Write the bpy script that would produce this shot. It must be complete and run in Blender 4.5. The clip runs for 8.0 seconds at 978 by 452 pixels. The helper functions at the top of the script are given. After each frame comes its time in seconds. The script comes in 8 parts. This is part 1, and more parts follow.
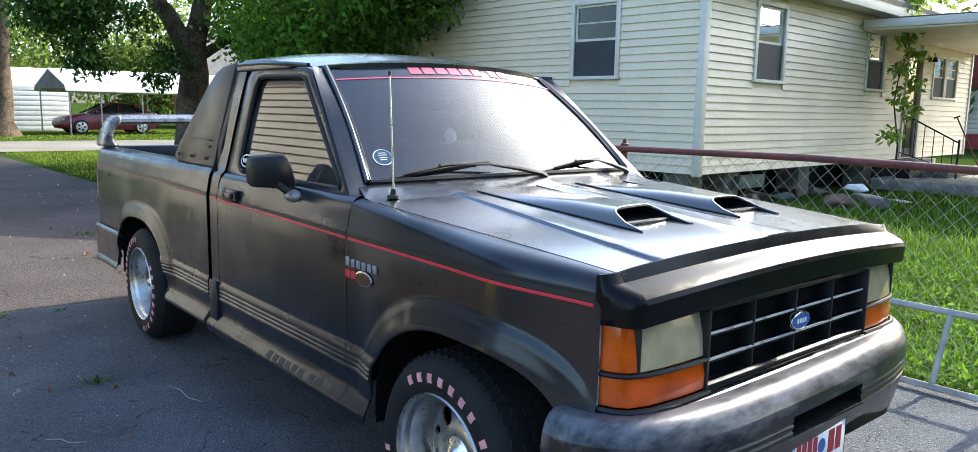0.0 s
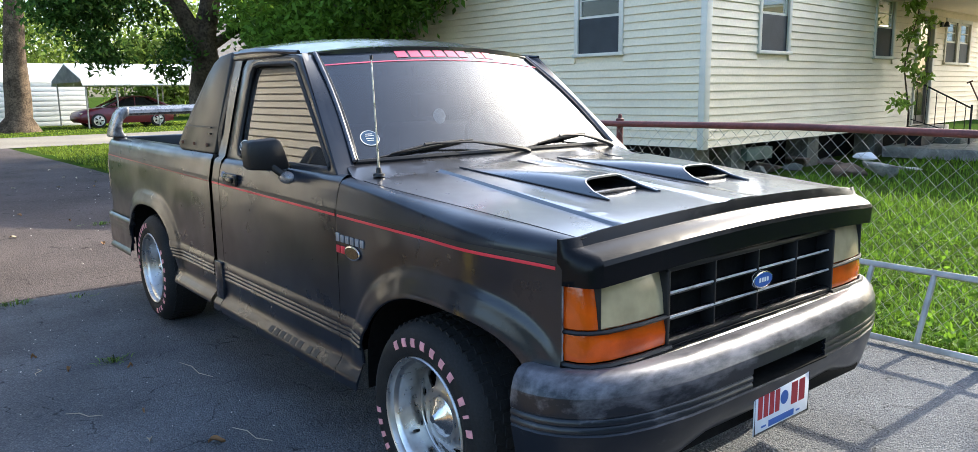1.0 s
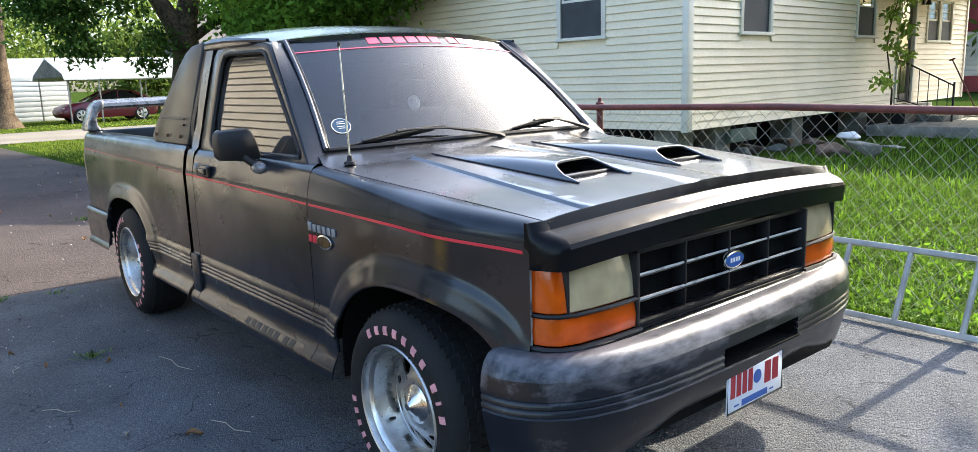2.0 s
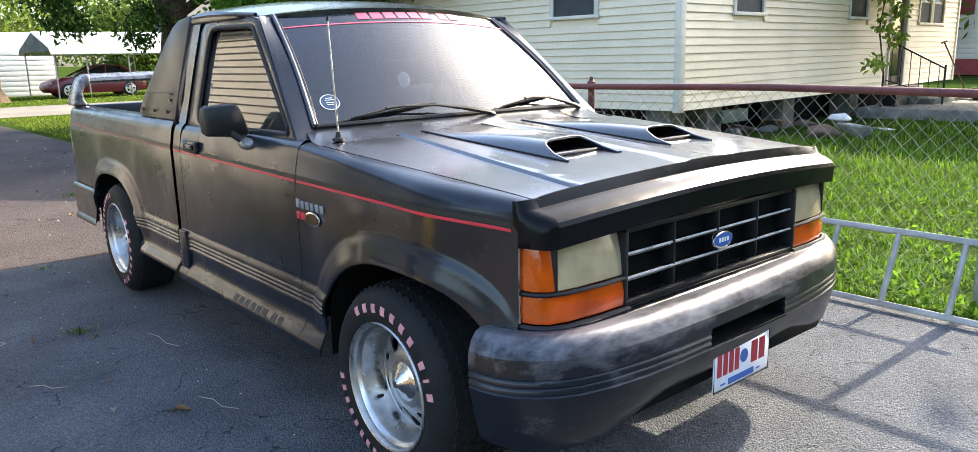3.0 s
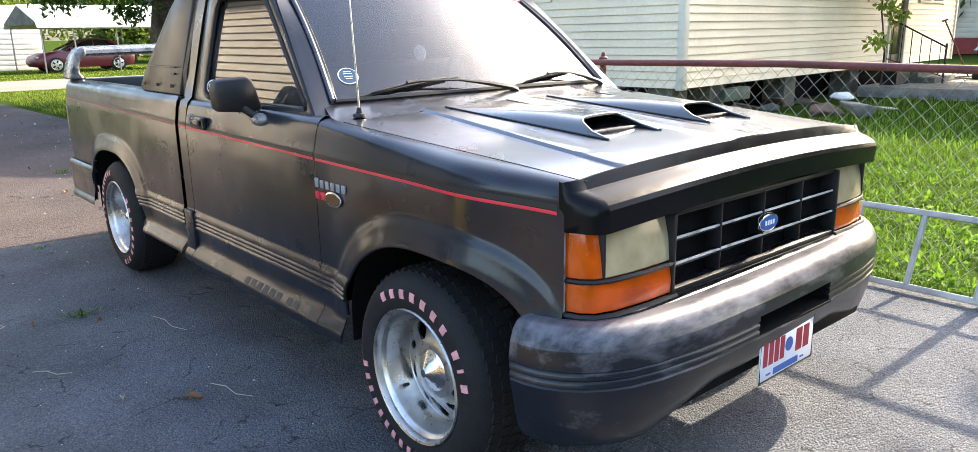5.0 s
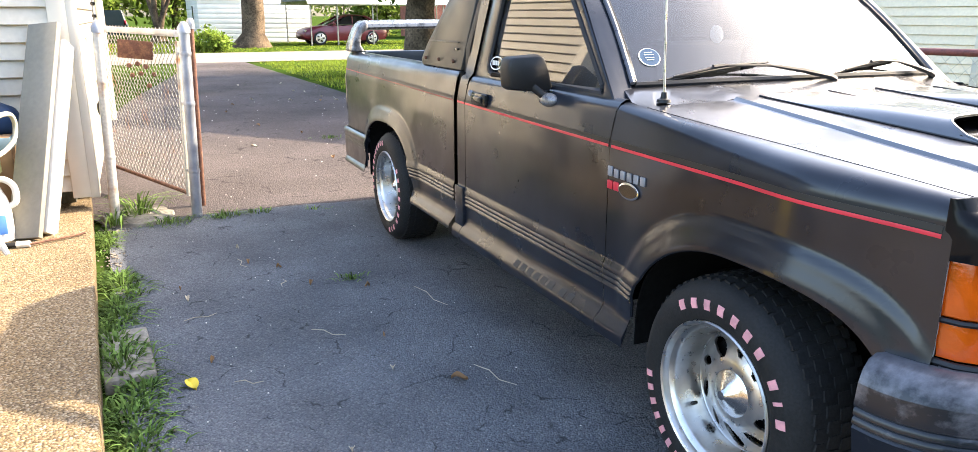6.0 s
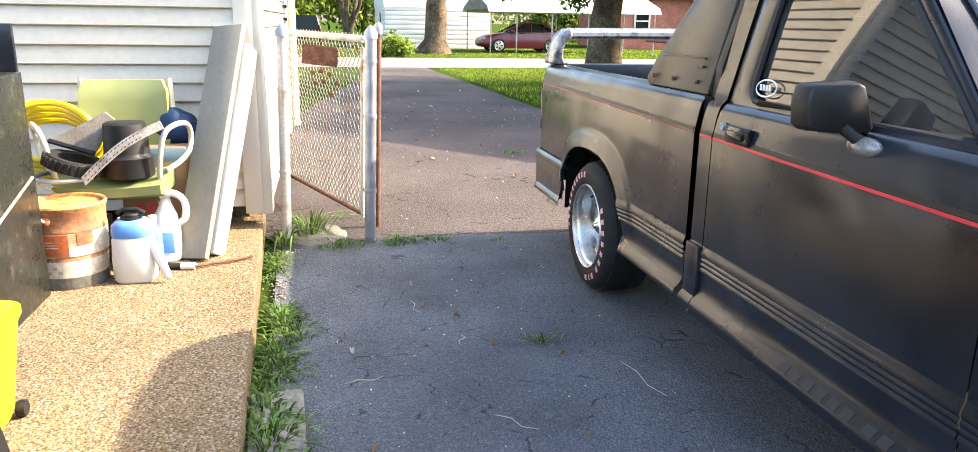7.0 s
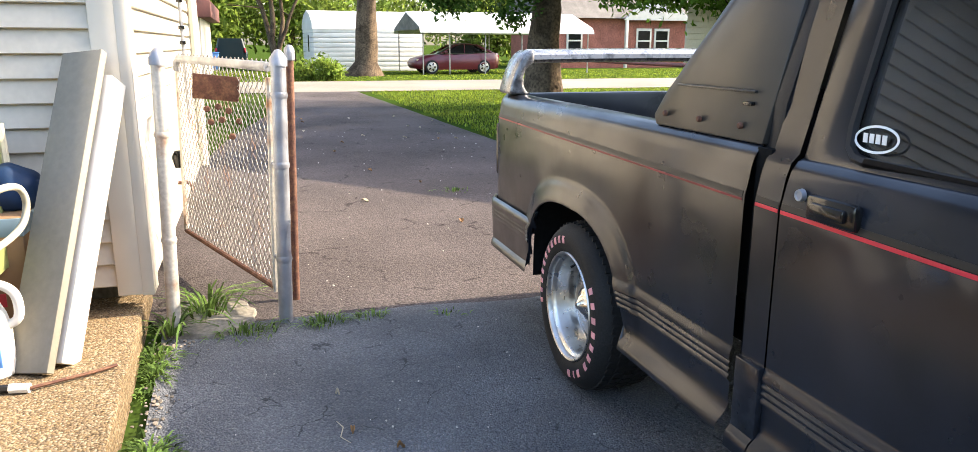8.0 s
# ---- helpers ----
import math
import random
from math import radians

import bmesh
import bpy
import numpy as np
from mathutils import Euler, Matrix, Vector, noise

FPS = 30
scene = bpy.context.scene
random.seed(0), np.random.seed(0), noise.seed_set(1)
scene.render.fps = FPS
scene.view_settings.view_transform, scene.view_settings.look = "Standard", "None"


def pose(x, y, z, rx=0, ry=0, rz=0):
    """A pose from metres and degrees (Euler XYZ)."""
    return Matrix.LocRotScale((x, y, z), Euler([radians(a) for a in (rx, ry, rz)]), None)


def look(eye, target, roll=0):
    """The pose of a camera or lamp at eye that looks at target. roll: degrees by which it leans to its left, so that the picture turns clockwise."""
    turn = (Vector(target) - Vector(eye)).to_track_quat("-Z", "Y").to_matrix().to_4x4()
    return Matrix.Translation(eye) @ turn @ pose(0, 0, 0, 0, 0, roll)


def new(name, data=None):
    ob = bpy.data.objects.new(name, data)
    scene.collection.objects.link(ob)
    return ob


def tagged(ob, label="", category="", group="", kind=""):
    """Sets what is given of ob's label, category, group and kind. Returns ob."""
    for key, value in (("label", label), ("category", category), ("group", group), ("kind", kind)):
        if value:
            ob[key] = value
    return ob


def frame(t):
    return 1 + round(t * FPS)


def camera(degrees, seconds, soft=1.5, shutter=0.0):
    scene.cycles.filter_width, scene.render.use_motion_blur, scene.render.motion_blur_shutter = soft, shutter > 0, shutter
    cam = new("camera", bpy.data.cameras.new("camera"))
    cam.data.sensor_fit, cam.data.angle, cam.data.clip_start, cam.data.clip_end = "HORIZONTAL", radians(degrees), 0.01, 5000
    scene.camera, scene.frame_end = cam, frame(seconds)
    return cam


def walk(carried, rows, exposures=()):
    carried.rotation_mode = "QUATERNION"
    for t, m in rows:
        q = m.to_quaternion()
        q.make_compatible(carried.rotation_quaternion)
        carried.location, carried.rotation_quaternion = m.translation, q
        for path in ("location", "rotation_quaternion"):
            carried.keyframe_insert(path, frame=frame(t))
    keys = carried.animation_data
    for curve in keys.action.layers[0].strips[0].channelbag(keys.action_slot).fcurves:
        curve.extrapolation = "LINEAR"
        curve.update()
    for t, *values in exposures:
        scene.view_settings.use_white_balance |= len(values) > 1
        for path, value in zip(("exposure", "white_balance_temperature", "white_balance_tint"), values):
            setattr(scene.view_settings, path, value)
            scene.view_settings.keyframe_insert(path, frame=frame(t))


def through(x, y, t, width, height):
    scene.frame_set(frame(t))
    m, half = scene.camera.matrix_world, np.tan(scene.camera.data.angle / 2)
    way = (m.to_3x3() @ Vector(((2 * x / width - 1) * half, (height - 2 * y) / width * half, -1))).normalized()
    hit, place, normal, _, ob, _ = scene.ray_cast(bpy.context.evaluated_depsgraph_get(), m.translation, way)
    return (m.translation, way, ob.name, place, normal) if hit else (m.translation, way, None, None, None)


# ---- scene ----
cam = camera(64.9, 8.0, 0.45)
PATH = [
    (0, (1.623, -2.061, 1.28), (0.112, -0.786, 0.982), 1.1),
    (0.5, (1.737, -2.052, 1.282), (0.244, -0.761, 0.959), -0.2),
    (1, (1.805, -2.051, 1.274), (0.27, -0.817, 0.928), -0.8),
    (1.5, (1.825, -2.028, 1.268), (0.292, -0.792, 0.918), -1.1),
    (2, (1.834, -1.999, 1.265), (0.319, -0.75, 0.886), -1.9),
    (3.5, (1.828, -1.989, 1.258), (0.341, -0.727, 0.814), -1.1),
    (4, (1.8, -1.989, 1.26), (0.338, -0.708, 0.793), -1.2),
    (4.2, (1.78, -1.988, 1.258), (0.34, -0.689, 0.772), -1.1),
    (5.3, (1.601, -2.032, 1.245), (0.098, -0.803, 0.768), -1.0),
    (5.5, (1.555, -2.062, 1.251), (-0.005, -0.898, 0.793), -1.3),
    (5.8, (1.464, -2.113, 1.26), (-0.217, -1.153, 0.761), -0.5),
    (6, (1.367, -2.096, 1.236), (-0.389, -1.298, 0.708), -0.0),
    (6.5, (1.044, -2.063, 1.249), (-0.83, -1.587, 0.739), 0.3),
    (7, (0.609, -2.051, 1.226), (-1.282, -1.646, 0.716), 0.9),
    (7.5, (0.167, -1.999, 1.22), (-1.733, -1.587, 0.751), 0.2),
    (8, (-0.291, -1.903, 1.226), (-2.154, -1.338, 0.767), 0.2),
]
EXPOSURES = [(0.0, 2.12, 5760, 5), (1.0, 2.2, 6010, 7), (2.0, 2.3, 6160, 8), (3.5, 2.48, 6360, 10), (4.2, 2.53, 6410, 10), (5.5, 2.84, 6670, 11), (6.5, 3.16, 6820, 11), (7.5, 2.78, 6770, 11), (8.0, 2.64, 6720, 11)]
walk(cam, [(t, look(eye, target, roll)) for t, eye, target, roll in PATH], EXPOSURES)


# ---- light ----
world = bpy.data.worlds.new("daylight")
scene.world = world
world.use_nodes = True
SUN_UP, SUN_SIDE = 34.5, 0.5
wn = world.node_tree.nodes
sky = wn.new("ShaderNodeTexSky")
sky.sky_type, sky.sun_disc = "NISHITA", False
sky.sun_elevation, sky.sun_rotation = radians(SUN_UP), radians(SUN_SIDE)
sky.air_density, sky.dust_density, sky.ozone_density = 1.0, 3.0, 1.0
world.node_tree.links.new(sky.outputs[0], wn["Background"].inputs[0])
wn["Background"].inputs[1].default_value = 0.136
sun_data = bpy.data.lights.new("sun", "SUN")
sun_data.energy, sun_data.angle, sun_data.color = 2.4, radians(0.6), (1.0, 0.86, 0.66)
sun = new("sun", sun_data)
sa, se = radians(SUN_SIDE), radians(SUN_UP)
sun.matrix_world = look(Vector((math.sin(sa) * math.cos(se), math.cos(sa) * math.cos(se), math.sin(se))) * 60, (0, 0, 0))


# ---- materials ----
def material(name, color, rough=0.6, metal=0.0, grain=0.0, grain_scale=60.0, stain=0.0, stain_scale=2.5, bump=0.0,
             bump_scale=120.0, rough_var=0.0, second=None, second_at=0.55, per_piece=0.0, **more):
    """A surface with fine grain, wide stains (towards a second colour where one is given), bump and uneven gloss."""
    m = bpy.data.materials.new(name)
    m.use_nodes = True
    nodes, link = m.node_tree.nodes, m.node_tree.links.new
    p = nodes["Principled BSDF"]
    p.inputs["Roughness"].default_value = rough
    p.inputs["Metallic"].default_value = metal
    for key, value in more.items():
        p.inputs[key.replace("_", " ")].default_value = value
    where = nodes.new("ShaderNodeNewGeometry")

    def noise_tex(scale, detail=4.0):
        n = nodes.new("ShaderNodeTexNoise")
        n.inputs["Scale"].default_value, n.inputs["Detail"].default_value = scale, detail
        link(where.outputs["Position"], n.inputs["Vector"])
        return n.outputs["Fac"]

    def mapped(value, lo, hi, a=0.3, b=0.7):
        r = nodes.new("ShaderNodeMapRange")
        r.inputs["From Min"].default_value, r.inputs["From Max"].default_value = a, b
        r.inputs["To Min"].default_value, r.inputs["To Max"].default_value = lo, hi
        link(value, r.inputs["Value"])
        return r.outputs[0]

    def mixed(a, b, fac, mode="MIX"):
        x = nodes.new("ShaderNodeMix")
        x.data_type, x.blend_type = "RGBA", mode
        for socket, v in ((x.inputs[6], a), (x.inputs[7], b), (x.inputs[0], fac)):
            if isinstance(v, (tuple, float)):
                socket.default_value = v
            else:
                link(v, socket)
        return x.outputs[2]

    c = (*color, 1.0)
    if second:
        c = mixed(c, (*second, 1.0), mapped(noise_tex(stain_scale, 6.0), 0.0, 1.0, second_at - 0.08, second_at + 0.08))
    elif stain:
        v = mapped(noise_tex(stain_scale, 6.0), 1.0 - stain, 1.0 + stain)
        h = nodes.new("ShaderNodeHueSaturation")
        link(v, h.inputs["Value"])
        if isinstance(c, tuple):
            h.inputs["Color"].default_value = c
        else:
            link(c, h.inputs["Color"])
        c = h.outputs[0]
    if grain:
        h = nodes.new("ShaderNodeHueSaturation")
        link(mapped(noise_tex(grain_scale, 2.0), 1.0 - grain, 1.0 + grain), h.inputs["Value"])
        if isinstance(c, tuple):
            h.inputs["Color"].default_value = c
        else:
            link(c, h.inputs["Color"])
        c = h.outputs[0]
    if per_piece:
        h = nodes.new("ShaderNodeHueSaturation")
        link(mapped(where.outputs["Random Per Island"], 1.0 - per_piece, 1.0 + per_piece, 0.0, 1.0), h.inputs["Value"])
        if isinstance(c, tuple):
            h.inputs["Color"].default_value = c
        else:
            link(c, h.inputs["Color"])
        c = h.outputs[0]
    if isinstance(c, tuple):
        p.inputs["Base Color"].default_value = c
    else:
        link(c, p.inputs["Base Color"])
    if rough_var:
        link(mapped(noise_tex(stain_scale * 2.3, 5.0), max(0.02, rough - rough_var), min(1.0, rough + rough_var)), p.inputs["Roughness"])
    if bump:
        b = nodes.new("ShaderNodeBump")
        b.inputs["Strength"].default_value, b.inputs["Distance"].default_value = bump, 0.004
        link(noise_tex(bump_scale, 3.0), b.inputs["Height"])
        link(b.outputs[0], p.inputs["Normal"])
    return m


def leafy(name, color, spread=0.35, through=0.35):
    """Leaves: each its own shade, and light passes through them."""
    m = material(name, color, rough=0.6, per_piece=spread, stain=0.25, stain_scale=0.5, Specular_IOR_Level=0.08)
    nodes, link = m.node_tree.nodes, m.node_tree.links.new
    p, out = nodes["Principled BSDF"], nodes["Material Output"]
    t, mix = nodes.new("ShaderNodeBsdfTranslucent"), nodes.new("ShaderNodeMixShader")
    h = nodes.new("ShaderNodeHueSaturation")
    h.inputs["Value"].default_value, h.inputs["Hue"].default_value = 1.6, 0.485
    link(p.inputs["Base Color"].links[0].from_socket, h.inputs["Color"])
    link(h.outputs[0], t.inputs["Color"])
    mix.inputs[0].default_value = through
    link(p.outputs[0], mix.inputs[1])
    link(t.outputs[0], mix.inputs[2])
    link(mix.outputs[0], out.inputs["Surface"])
    return m


def speckled(name, colors, cell, rough=0.85, bump=0.5, wide=(0.8, 1.15), wide_scale=1.2, cracks=0.0, gap=0.0, gloss=0.3, relief=0.8):
    """Broken stone in a binder: small cells, each with one of the colours, in relief."""
    m = bpy.data.materials.new(name)
    m.use_nodes = True
    nodes, link = m.node_tree.nodes, m.node_tree.links.new
    p = nodes["Principled BSDF"]
    where = nodes.new("ShaderNodeNewGeometry")
    v = nodes.new("ShaderNodeTexVoronoi")
    v.inputs["Scale"].default_value = 1.0 / cell
    link(where.outputs["Position"], v.inputs["Vector"])
    sep = nodes.new("ShaderNodeSeparateColor")
    link(v.outputs["Color"], sep.inputs[0])
    ramp = nodes.new("ShaderNodeValToRGB")
    ramp.color_ramp.interpolation = "CONSTANT"
    for i, c in enumerate(colors):
        e = ramp.color_ramp.elements[i] if i < 2 else ramp.color_ramp.elements.new(i / len(colors))
        e.position, e.color = i / len(colors), (*c, 1.0)
    link(sep.outputs[0], ramp.inputs[0])
    n = nodes.new("ShaderNodeTexNoise")
    n.inputs["Scale"].default_value, n.inputs["Detail"].default_value = wide_scale, 6.0
    link(where.outputs["Position"], n.inputs["Vector"])
    r = nodes.new("ShaderNodeMapRange")
    r.inputs["From Min"].default_value, r.inputs["From Max"].default_value = 0.3, 0.7
    r.inputs["To Min"].default_value, r.inputs["To Max"].default_value = wide
    link(n.outputs["Fac"], r.inputs["Value"])
    h = nodes.new("ShaderNodeHueSaturation")
    link(ramp.outputs[0], h.inputs["Color"])
    link(r.outputs[0], h.inputs["Value"])
    colour = h.outputs[0]
    if gap:
        # dark cell edges: binder, plus painted shade that the bump doesn't cast
        binder_shade = nodes.new("ShaderNodeMapRange")
        binder_shade.inputs["From Min"].default_value, binder_shade.inputs["From Max"].default_value = 0.5, 0.8
        binder_shade.inputs["To Min"].default_value, binder_shade.inputs["To Max"].default_value = 1.0, 1.0 - gap
        link(v.outputs["Distance"], binder_shade.inputs["Value"])
        between = nodes.new("ShaderNodeHueSaturation")
        link(colour, between.inputs["Color"])
        link(binder_shade.outputs[0], between.inputs["Value"])
        colour = between.outputs[0]
    if cracks:
        warp = nodes.new("ShaderNodeTexNoise")
        warp.inputs["Scale"].default_value, warp.inputs["Detail"].default_value = 3.0, 5.0
        link(where.outputs["Position"], warp.inputs["Vector"])
        add = nodes.new("ShaderNodeMix")
        add.data_type = "VECTOR"
        add.inputs[0].default_value = 0.3
        link(where.outputs["Position"], add.inputs[4])
        link(warp.outputs["Color"], add.inputs[5])
        edge = nodes.new("ShaderNodeTexVoronoi")
        edge.feature = "DISTANCE_TO_EDGE"
        edge.inputs["Scale"].default_value = cracks
        link(add.outputs[1], edge.inputs["Vector"])
        line = nodes.new("ShaderNodeMapRange")
        line.inputs["From Min"].default_value, line.inputs["From Max"].default_value = 0.004, 0.015
        line.inputs["To Min"].default_value, line.inputs["To Max"].default_value = 0.42, 1.0
        link(edge.outputs["Distance"], line.inputs["Value"])
        # cracks come and go: short broken pieces
        piece = nodes.new("ShaderNodeTexNoise")
        piece.inputs["Scale"].default_value, piece.inputs["Detail"].default_value = 7.0, 2.0
        link(where.outputs["Position"], piece.inputs["Vector"])
        here = nodes.new("ShaderNodeMapRange")
        here.inputs["From Min"].default_value, here.inputs["From Max"].default_value = 0.52, 0.6
        here.inputs["To Min"].default_value, here.inputs["To Max"].default_value = 1.0, 0.0
        link(piece.outputs["Fac"], here.inputs["Value"])
        both = nodes.new("ShaderNodeMath")
        both.operation = "MAXIMUM"
        link(line.outputs[0], both.inputs[0])
        link(here.outputs[0], both.inputs[1])
        dark = nodes.new("ShaderNodeHueSaturation")
        link(colour, dark.inputs["Color"])
        link(both.outputs[0], dark.inputs["Value"])
        colour = dark.outputs[0]
    link(colour, p.inputs["Base Color"])
    p.inputs["Roughness"].default_value = rough
    p.inputs["Specular IOR Level"].default_value = gloss
    b = nodes.new("ShaderNodeBump")
    b.inputs["Strength"].default_value, b.inputs["Distance"].default_value = bump, cell * relief
    b.invert = True
    rough_up = nodes.new("ShaderNodeTexNoise")
    rough_up.inputs["Scale"].default_value, rough_up.inputs["Detail"].default_value = 0.35 / cell, 4.0
    link(where.outputs["Position"], rough_up.inputs["Vector"])
    high = nodes.new("ShaderNodeMath")
    high.operation = "MULTIPLY_ADD"
    high.inputs[1].default_value = 1.6
    link(rough_up.outputs["Fac"], high.inputs[0])
    link(v.outputs["Distance"], high.inputs[2])
    link(high.outputs[0], b.inputs["Height"])
    link(b.outputs[0], p.inputs["Normal"])
    return m


PAINT = material("faded_black_paint", (0.0095, 0.0118, 0.0172), 0.34, stain=0.5, stain_scale=3.0, rough_var=0.1, Coat_Weight=0.9, Coat_Roughness=0.12, Coat_IOR=1.5, Specular_IOR_Level=0.12)


def hazy(m, scale, low, high, weight_low, weight_high):
    """Uneven clear coat: polished patches, dull dusty ones."""
    nodes, link = m.node_tree.nodes, m.node_tree.links.new
    where = nodes.new("ShaderNodeNewGeometry")
    n = nodes.new("ShaderNodeTexNoise")
    n.inputs["Scale"].default_value, n.inputs["Detail"].default_value, n.inputs["Distortion"].default_value = scale, 8.0, 0.6
    link(where.outputs["Position"], n.inputs["Vector"])
    for name, a, b in (("Coat Roughness", low, high), ("Coat Weight", weight_low, weight_high)):
        r = nodes.new("ShaderNodeMapRange")
        r.inputs["From Min"].default_value, r.inputs["From Max"].default_value = 0.35, 0.65
        r.inputs["To Min"].default_value, r.inputs["To Max"].default_value = a, b
        link(n.outputs["Fac"], r.inputs["Value"])
        link(r.outputs[0], nodes["Principled BSDF"].inputs[name])


hazy(PAINT, 3.2, 0.09, 0.23, 0.42, 0.88)
PAINT_HOOD = material("worn_black_hood_paint", (0.014, 0.014, 0.017), 0.3, stain=0.3, stain_scale=4.0, rough_var=0.04, Coat_Weight=1.0, Coat_Roughness=0.12, Coat_IOR=1.9, Specular_IOR_Level=0.6)
CLADDING = material("grey_black_cladding", (0.007, 0.009, 0.014), 0.4, second=(0.022, 0.026, 0.034), second_at=0.62, stain_scale=16.0, rough_var=0.15, bump=0.03, bump_scale=60, Coat_Weight=0.6, Coat_Roughness=0.12, Specular_IOR_Level=0.12)
hazy(CLADDING, 7.0, 0.05, 0.24, 0.5, 1.0)
RUBBED_SHEEN = material("rubbed_bumper_paint_with_sheen", (0.009, 0.011, 0.016), 0.36, bump=0.03, bump_scale=60, Specular_IOR_Level=0.2)
hazy(RUBBED_SHEEN, 7.0, 0.06, 0.24, 0.2, 0.55)


def wear_and_sheen(m, under, z0, z1):
    """Paint rubbed off to dull metal in long streaks; most silver on the upper edge, where it also paints the sky's
    sheen.
    """
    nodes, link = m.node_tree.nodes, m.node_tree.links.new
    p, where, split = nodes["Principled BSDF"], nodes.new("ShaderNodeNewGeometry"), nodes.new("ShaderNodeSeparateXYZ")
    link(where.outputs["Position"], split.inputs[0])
    # more silver with height: wear, and sky sheen put into the colour
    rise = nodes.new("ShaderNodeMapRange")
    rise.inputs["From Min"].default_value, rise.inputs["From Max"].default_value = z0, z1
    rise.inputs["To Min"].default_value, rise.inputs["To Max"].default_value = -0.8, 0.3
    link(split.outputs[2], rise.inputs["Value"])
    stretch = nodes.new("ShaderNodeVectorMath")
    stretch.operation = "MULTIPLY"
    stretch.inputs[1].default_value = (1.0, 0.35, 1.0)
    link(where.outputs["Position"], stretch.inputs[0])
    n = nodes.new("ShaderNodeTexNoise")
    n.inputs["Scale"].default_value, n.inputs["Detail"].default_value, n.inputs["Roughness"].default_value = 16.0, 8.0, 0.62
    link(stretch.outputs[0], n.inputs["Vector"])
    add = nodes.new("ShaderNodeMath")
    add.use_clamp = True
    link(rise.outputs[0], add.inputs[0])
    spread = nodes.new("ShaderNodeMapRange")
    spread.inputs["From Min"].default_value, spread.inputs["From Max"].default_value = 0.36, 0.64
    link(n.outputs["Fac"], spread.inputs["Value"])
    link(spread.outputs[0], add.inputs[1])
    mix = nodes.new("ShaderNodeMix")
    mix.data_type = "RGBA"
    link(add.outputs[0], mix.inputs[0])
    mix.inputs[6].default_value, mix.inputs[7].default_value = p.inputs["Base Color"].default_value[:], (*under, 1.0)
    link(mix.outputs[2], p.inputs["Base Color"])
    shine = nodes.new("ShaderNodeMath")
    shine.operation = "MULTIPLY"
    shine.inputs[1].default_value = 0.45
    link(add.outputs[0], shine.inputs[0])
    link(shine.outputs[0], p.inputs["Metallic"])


wear_and_sheen(RUBBED_SHEEN, (0.17, 0.165, 0.18), 0.48, 0.595)
SATIN = material("satin_black_plastic", (0.03, 0.029, 0.027), 0.38, stain=0.25, stain_scale=3, rough_var=0.06, bump=0.01, bump_scale=200, Specular_IOR_Level=0.6)
# pale lamp trim, and the painted highlight along the grille bars
GLINT_AND_TRIM = material("bright_glint_and_trim", (0.45, 0.45, 0.45), 0.35, second=(0.06, 0.06, 0.06), second_at=0.62, stain_scale=18)
GREY_TRIM = material("worn_grey_moulding", (0.085, 0.085, 0.1), 0.32, stain=0.3, stain_scale=14, rough_var=0.1)
NAVY_MARK = material("dark_blue_sticker", (0.03, 0.065, 0.12), 0.6, stain=0.1, Specular_IOR_Level=0.1)
GLOSS = material("glossy_black_plastic", (0.008, 0.008, 0.009), 0.12, rough_var=0.06, stain_scale=6)
SHIELD = material("glossy_shield_plastic", (0.007, 0.007, 0.008), 0.19, rough_var=0.07, stain_scale=9, bump=0.02, bump_scale=300, Specular_IOR_Level=0.12)
MATT = material("black_plastic", (0.01, 0.01, 0.011), 0.5, grain=0.2, grain_scale=200, rough_var=0.1, Specular_IOR_Level=0.35)
RUBBER = material("tyre_rubber", (0.011, 0.011, 0.011), 0.75, grain=0.3, grain_scale=150, bump=0.15, bump_scale=250, stain=0.25, stain_scale=9, Specular_IOR_Level=0.3)
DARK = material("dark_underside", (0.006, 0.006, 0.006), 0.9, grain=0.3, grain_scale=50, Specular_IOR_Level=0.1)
RED = material("red_stripe", (0.55, 0.02, 0.04), 0.4, stain=0.15, stain_scale=8)
FADED_RED = material("faded_dark_red_stripe", (0.2, 0.02, 0.022), 0.5, stain=0.4, stain_scale=6)
PINK = material("pink_red_lettering", (0.62, 0.09, 0.16), 0.4, stain=0.1, stain_scale=8)
TYRE_PINK = material("faded_pink_lettering", (0.62, 0.28, 0.3), 0.7, stain=0.25, stain_scale=30)
ALU = material("polished_aluminium", (0.57, 0.555, 0.53), 0.33, 1.0, stain=0.15, stain_scale=18, rough_var=0.1)
POLISHED = material("polished_hub_metal", (0.62, 0.6, 0.57), 0.2, 1.0, stain=0.12, stain_scale=25, rough_var=0.08)
CHROME = material("chrome", (0.8, 0.8, 0.8), 0.08, 1.0, rough_var=0.05)
AMBER = material("amber_lens", (0.52, 0.07, 0.003), 0.12, stain=0.3, stain_scale=12, bump=0.2, bump_scale=90, Coat_Weight=0.5)
LENS = material("yellowed_clear_lens", (0.42, 0.34, 0.2), 0.2, stain=0.2, stain_scale=14, bump=0.06, bump_scale=60, Coat_Weight=0.6)
WHITE_MARK = material("white_marking", (0.75, 0.75, 0.73), 0.5, stain=0.1)
BLUE_MARK = material("blue_marking", (0.03, 0.1, 0.35), 0.35, stain=0.1)
PLATE_RED = material("dark_red_marking", (0.35, 0.02, 0.03), 0.5, stain=0.1)
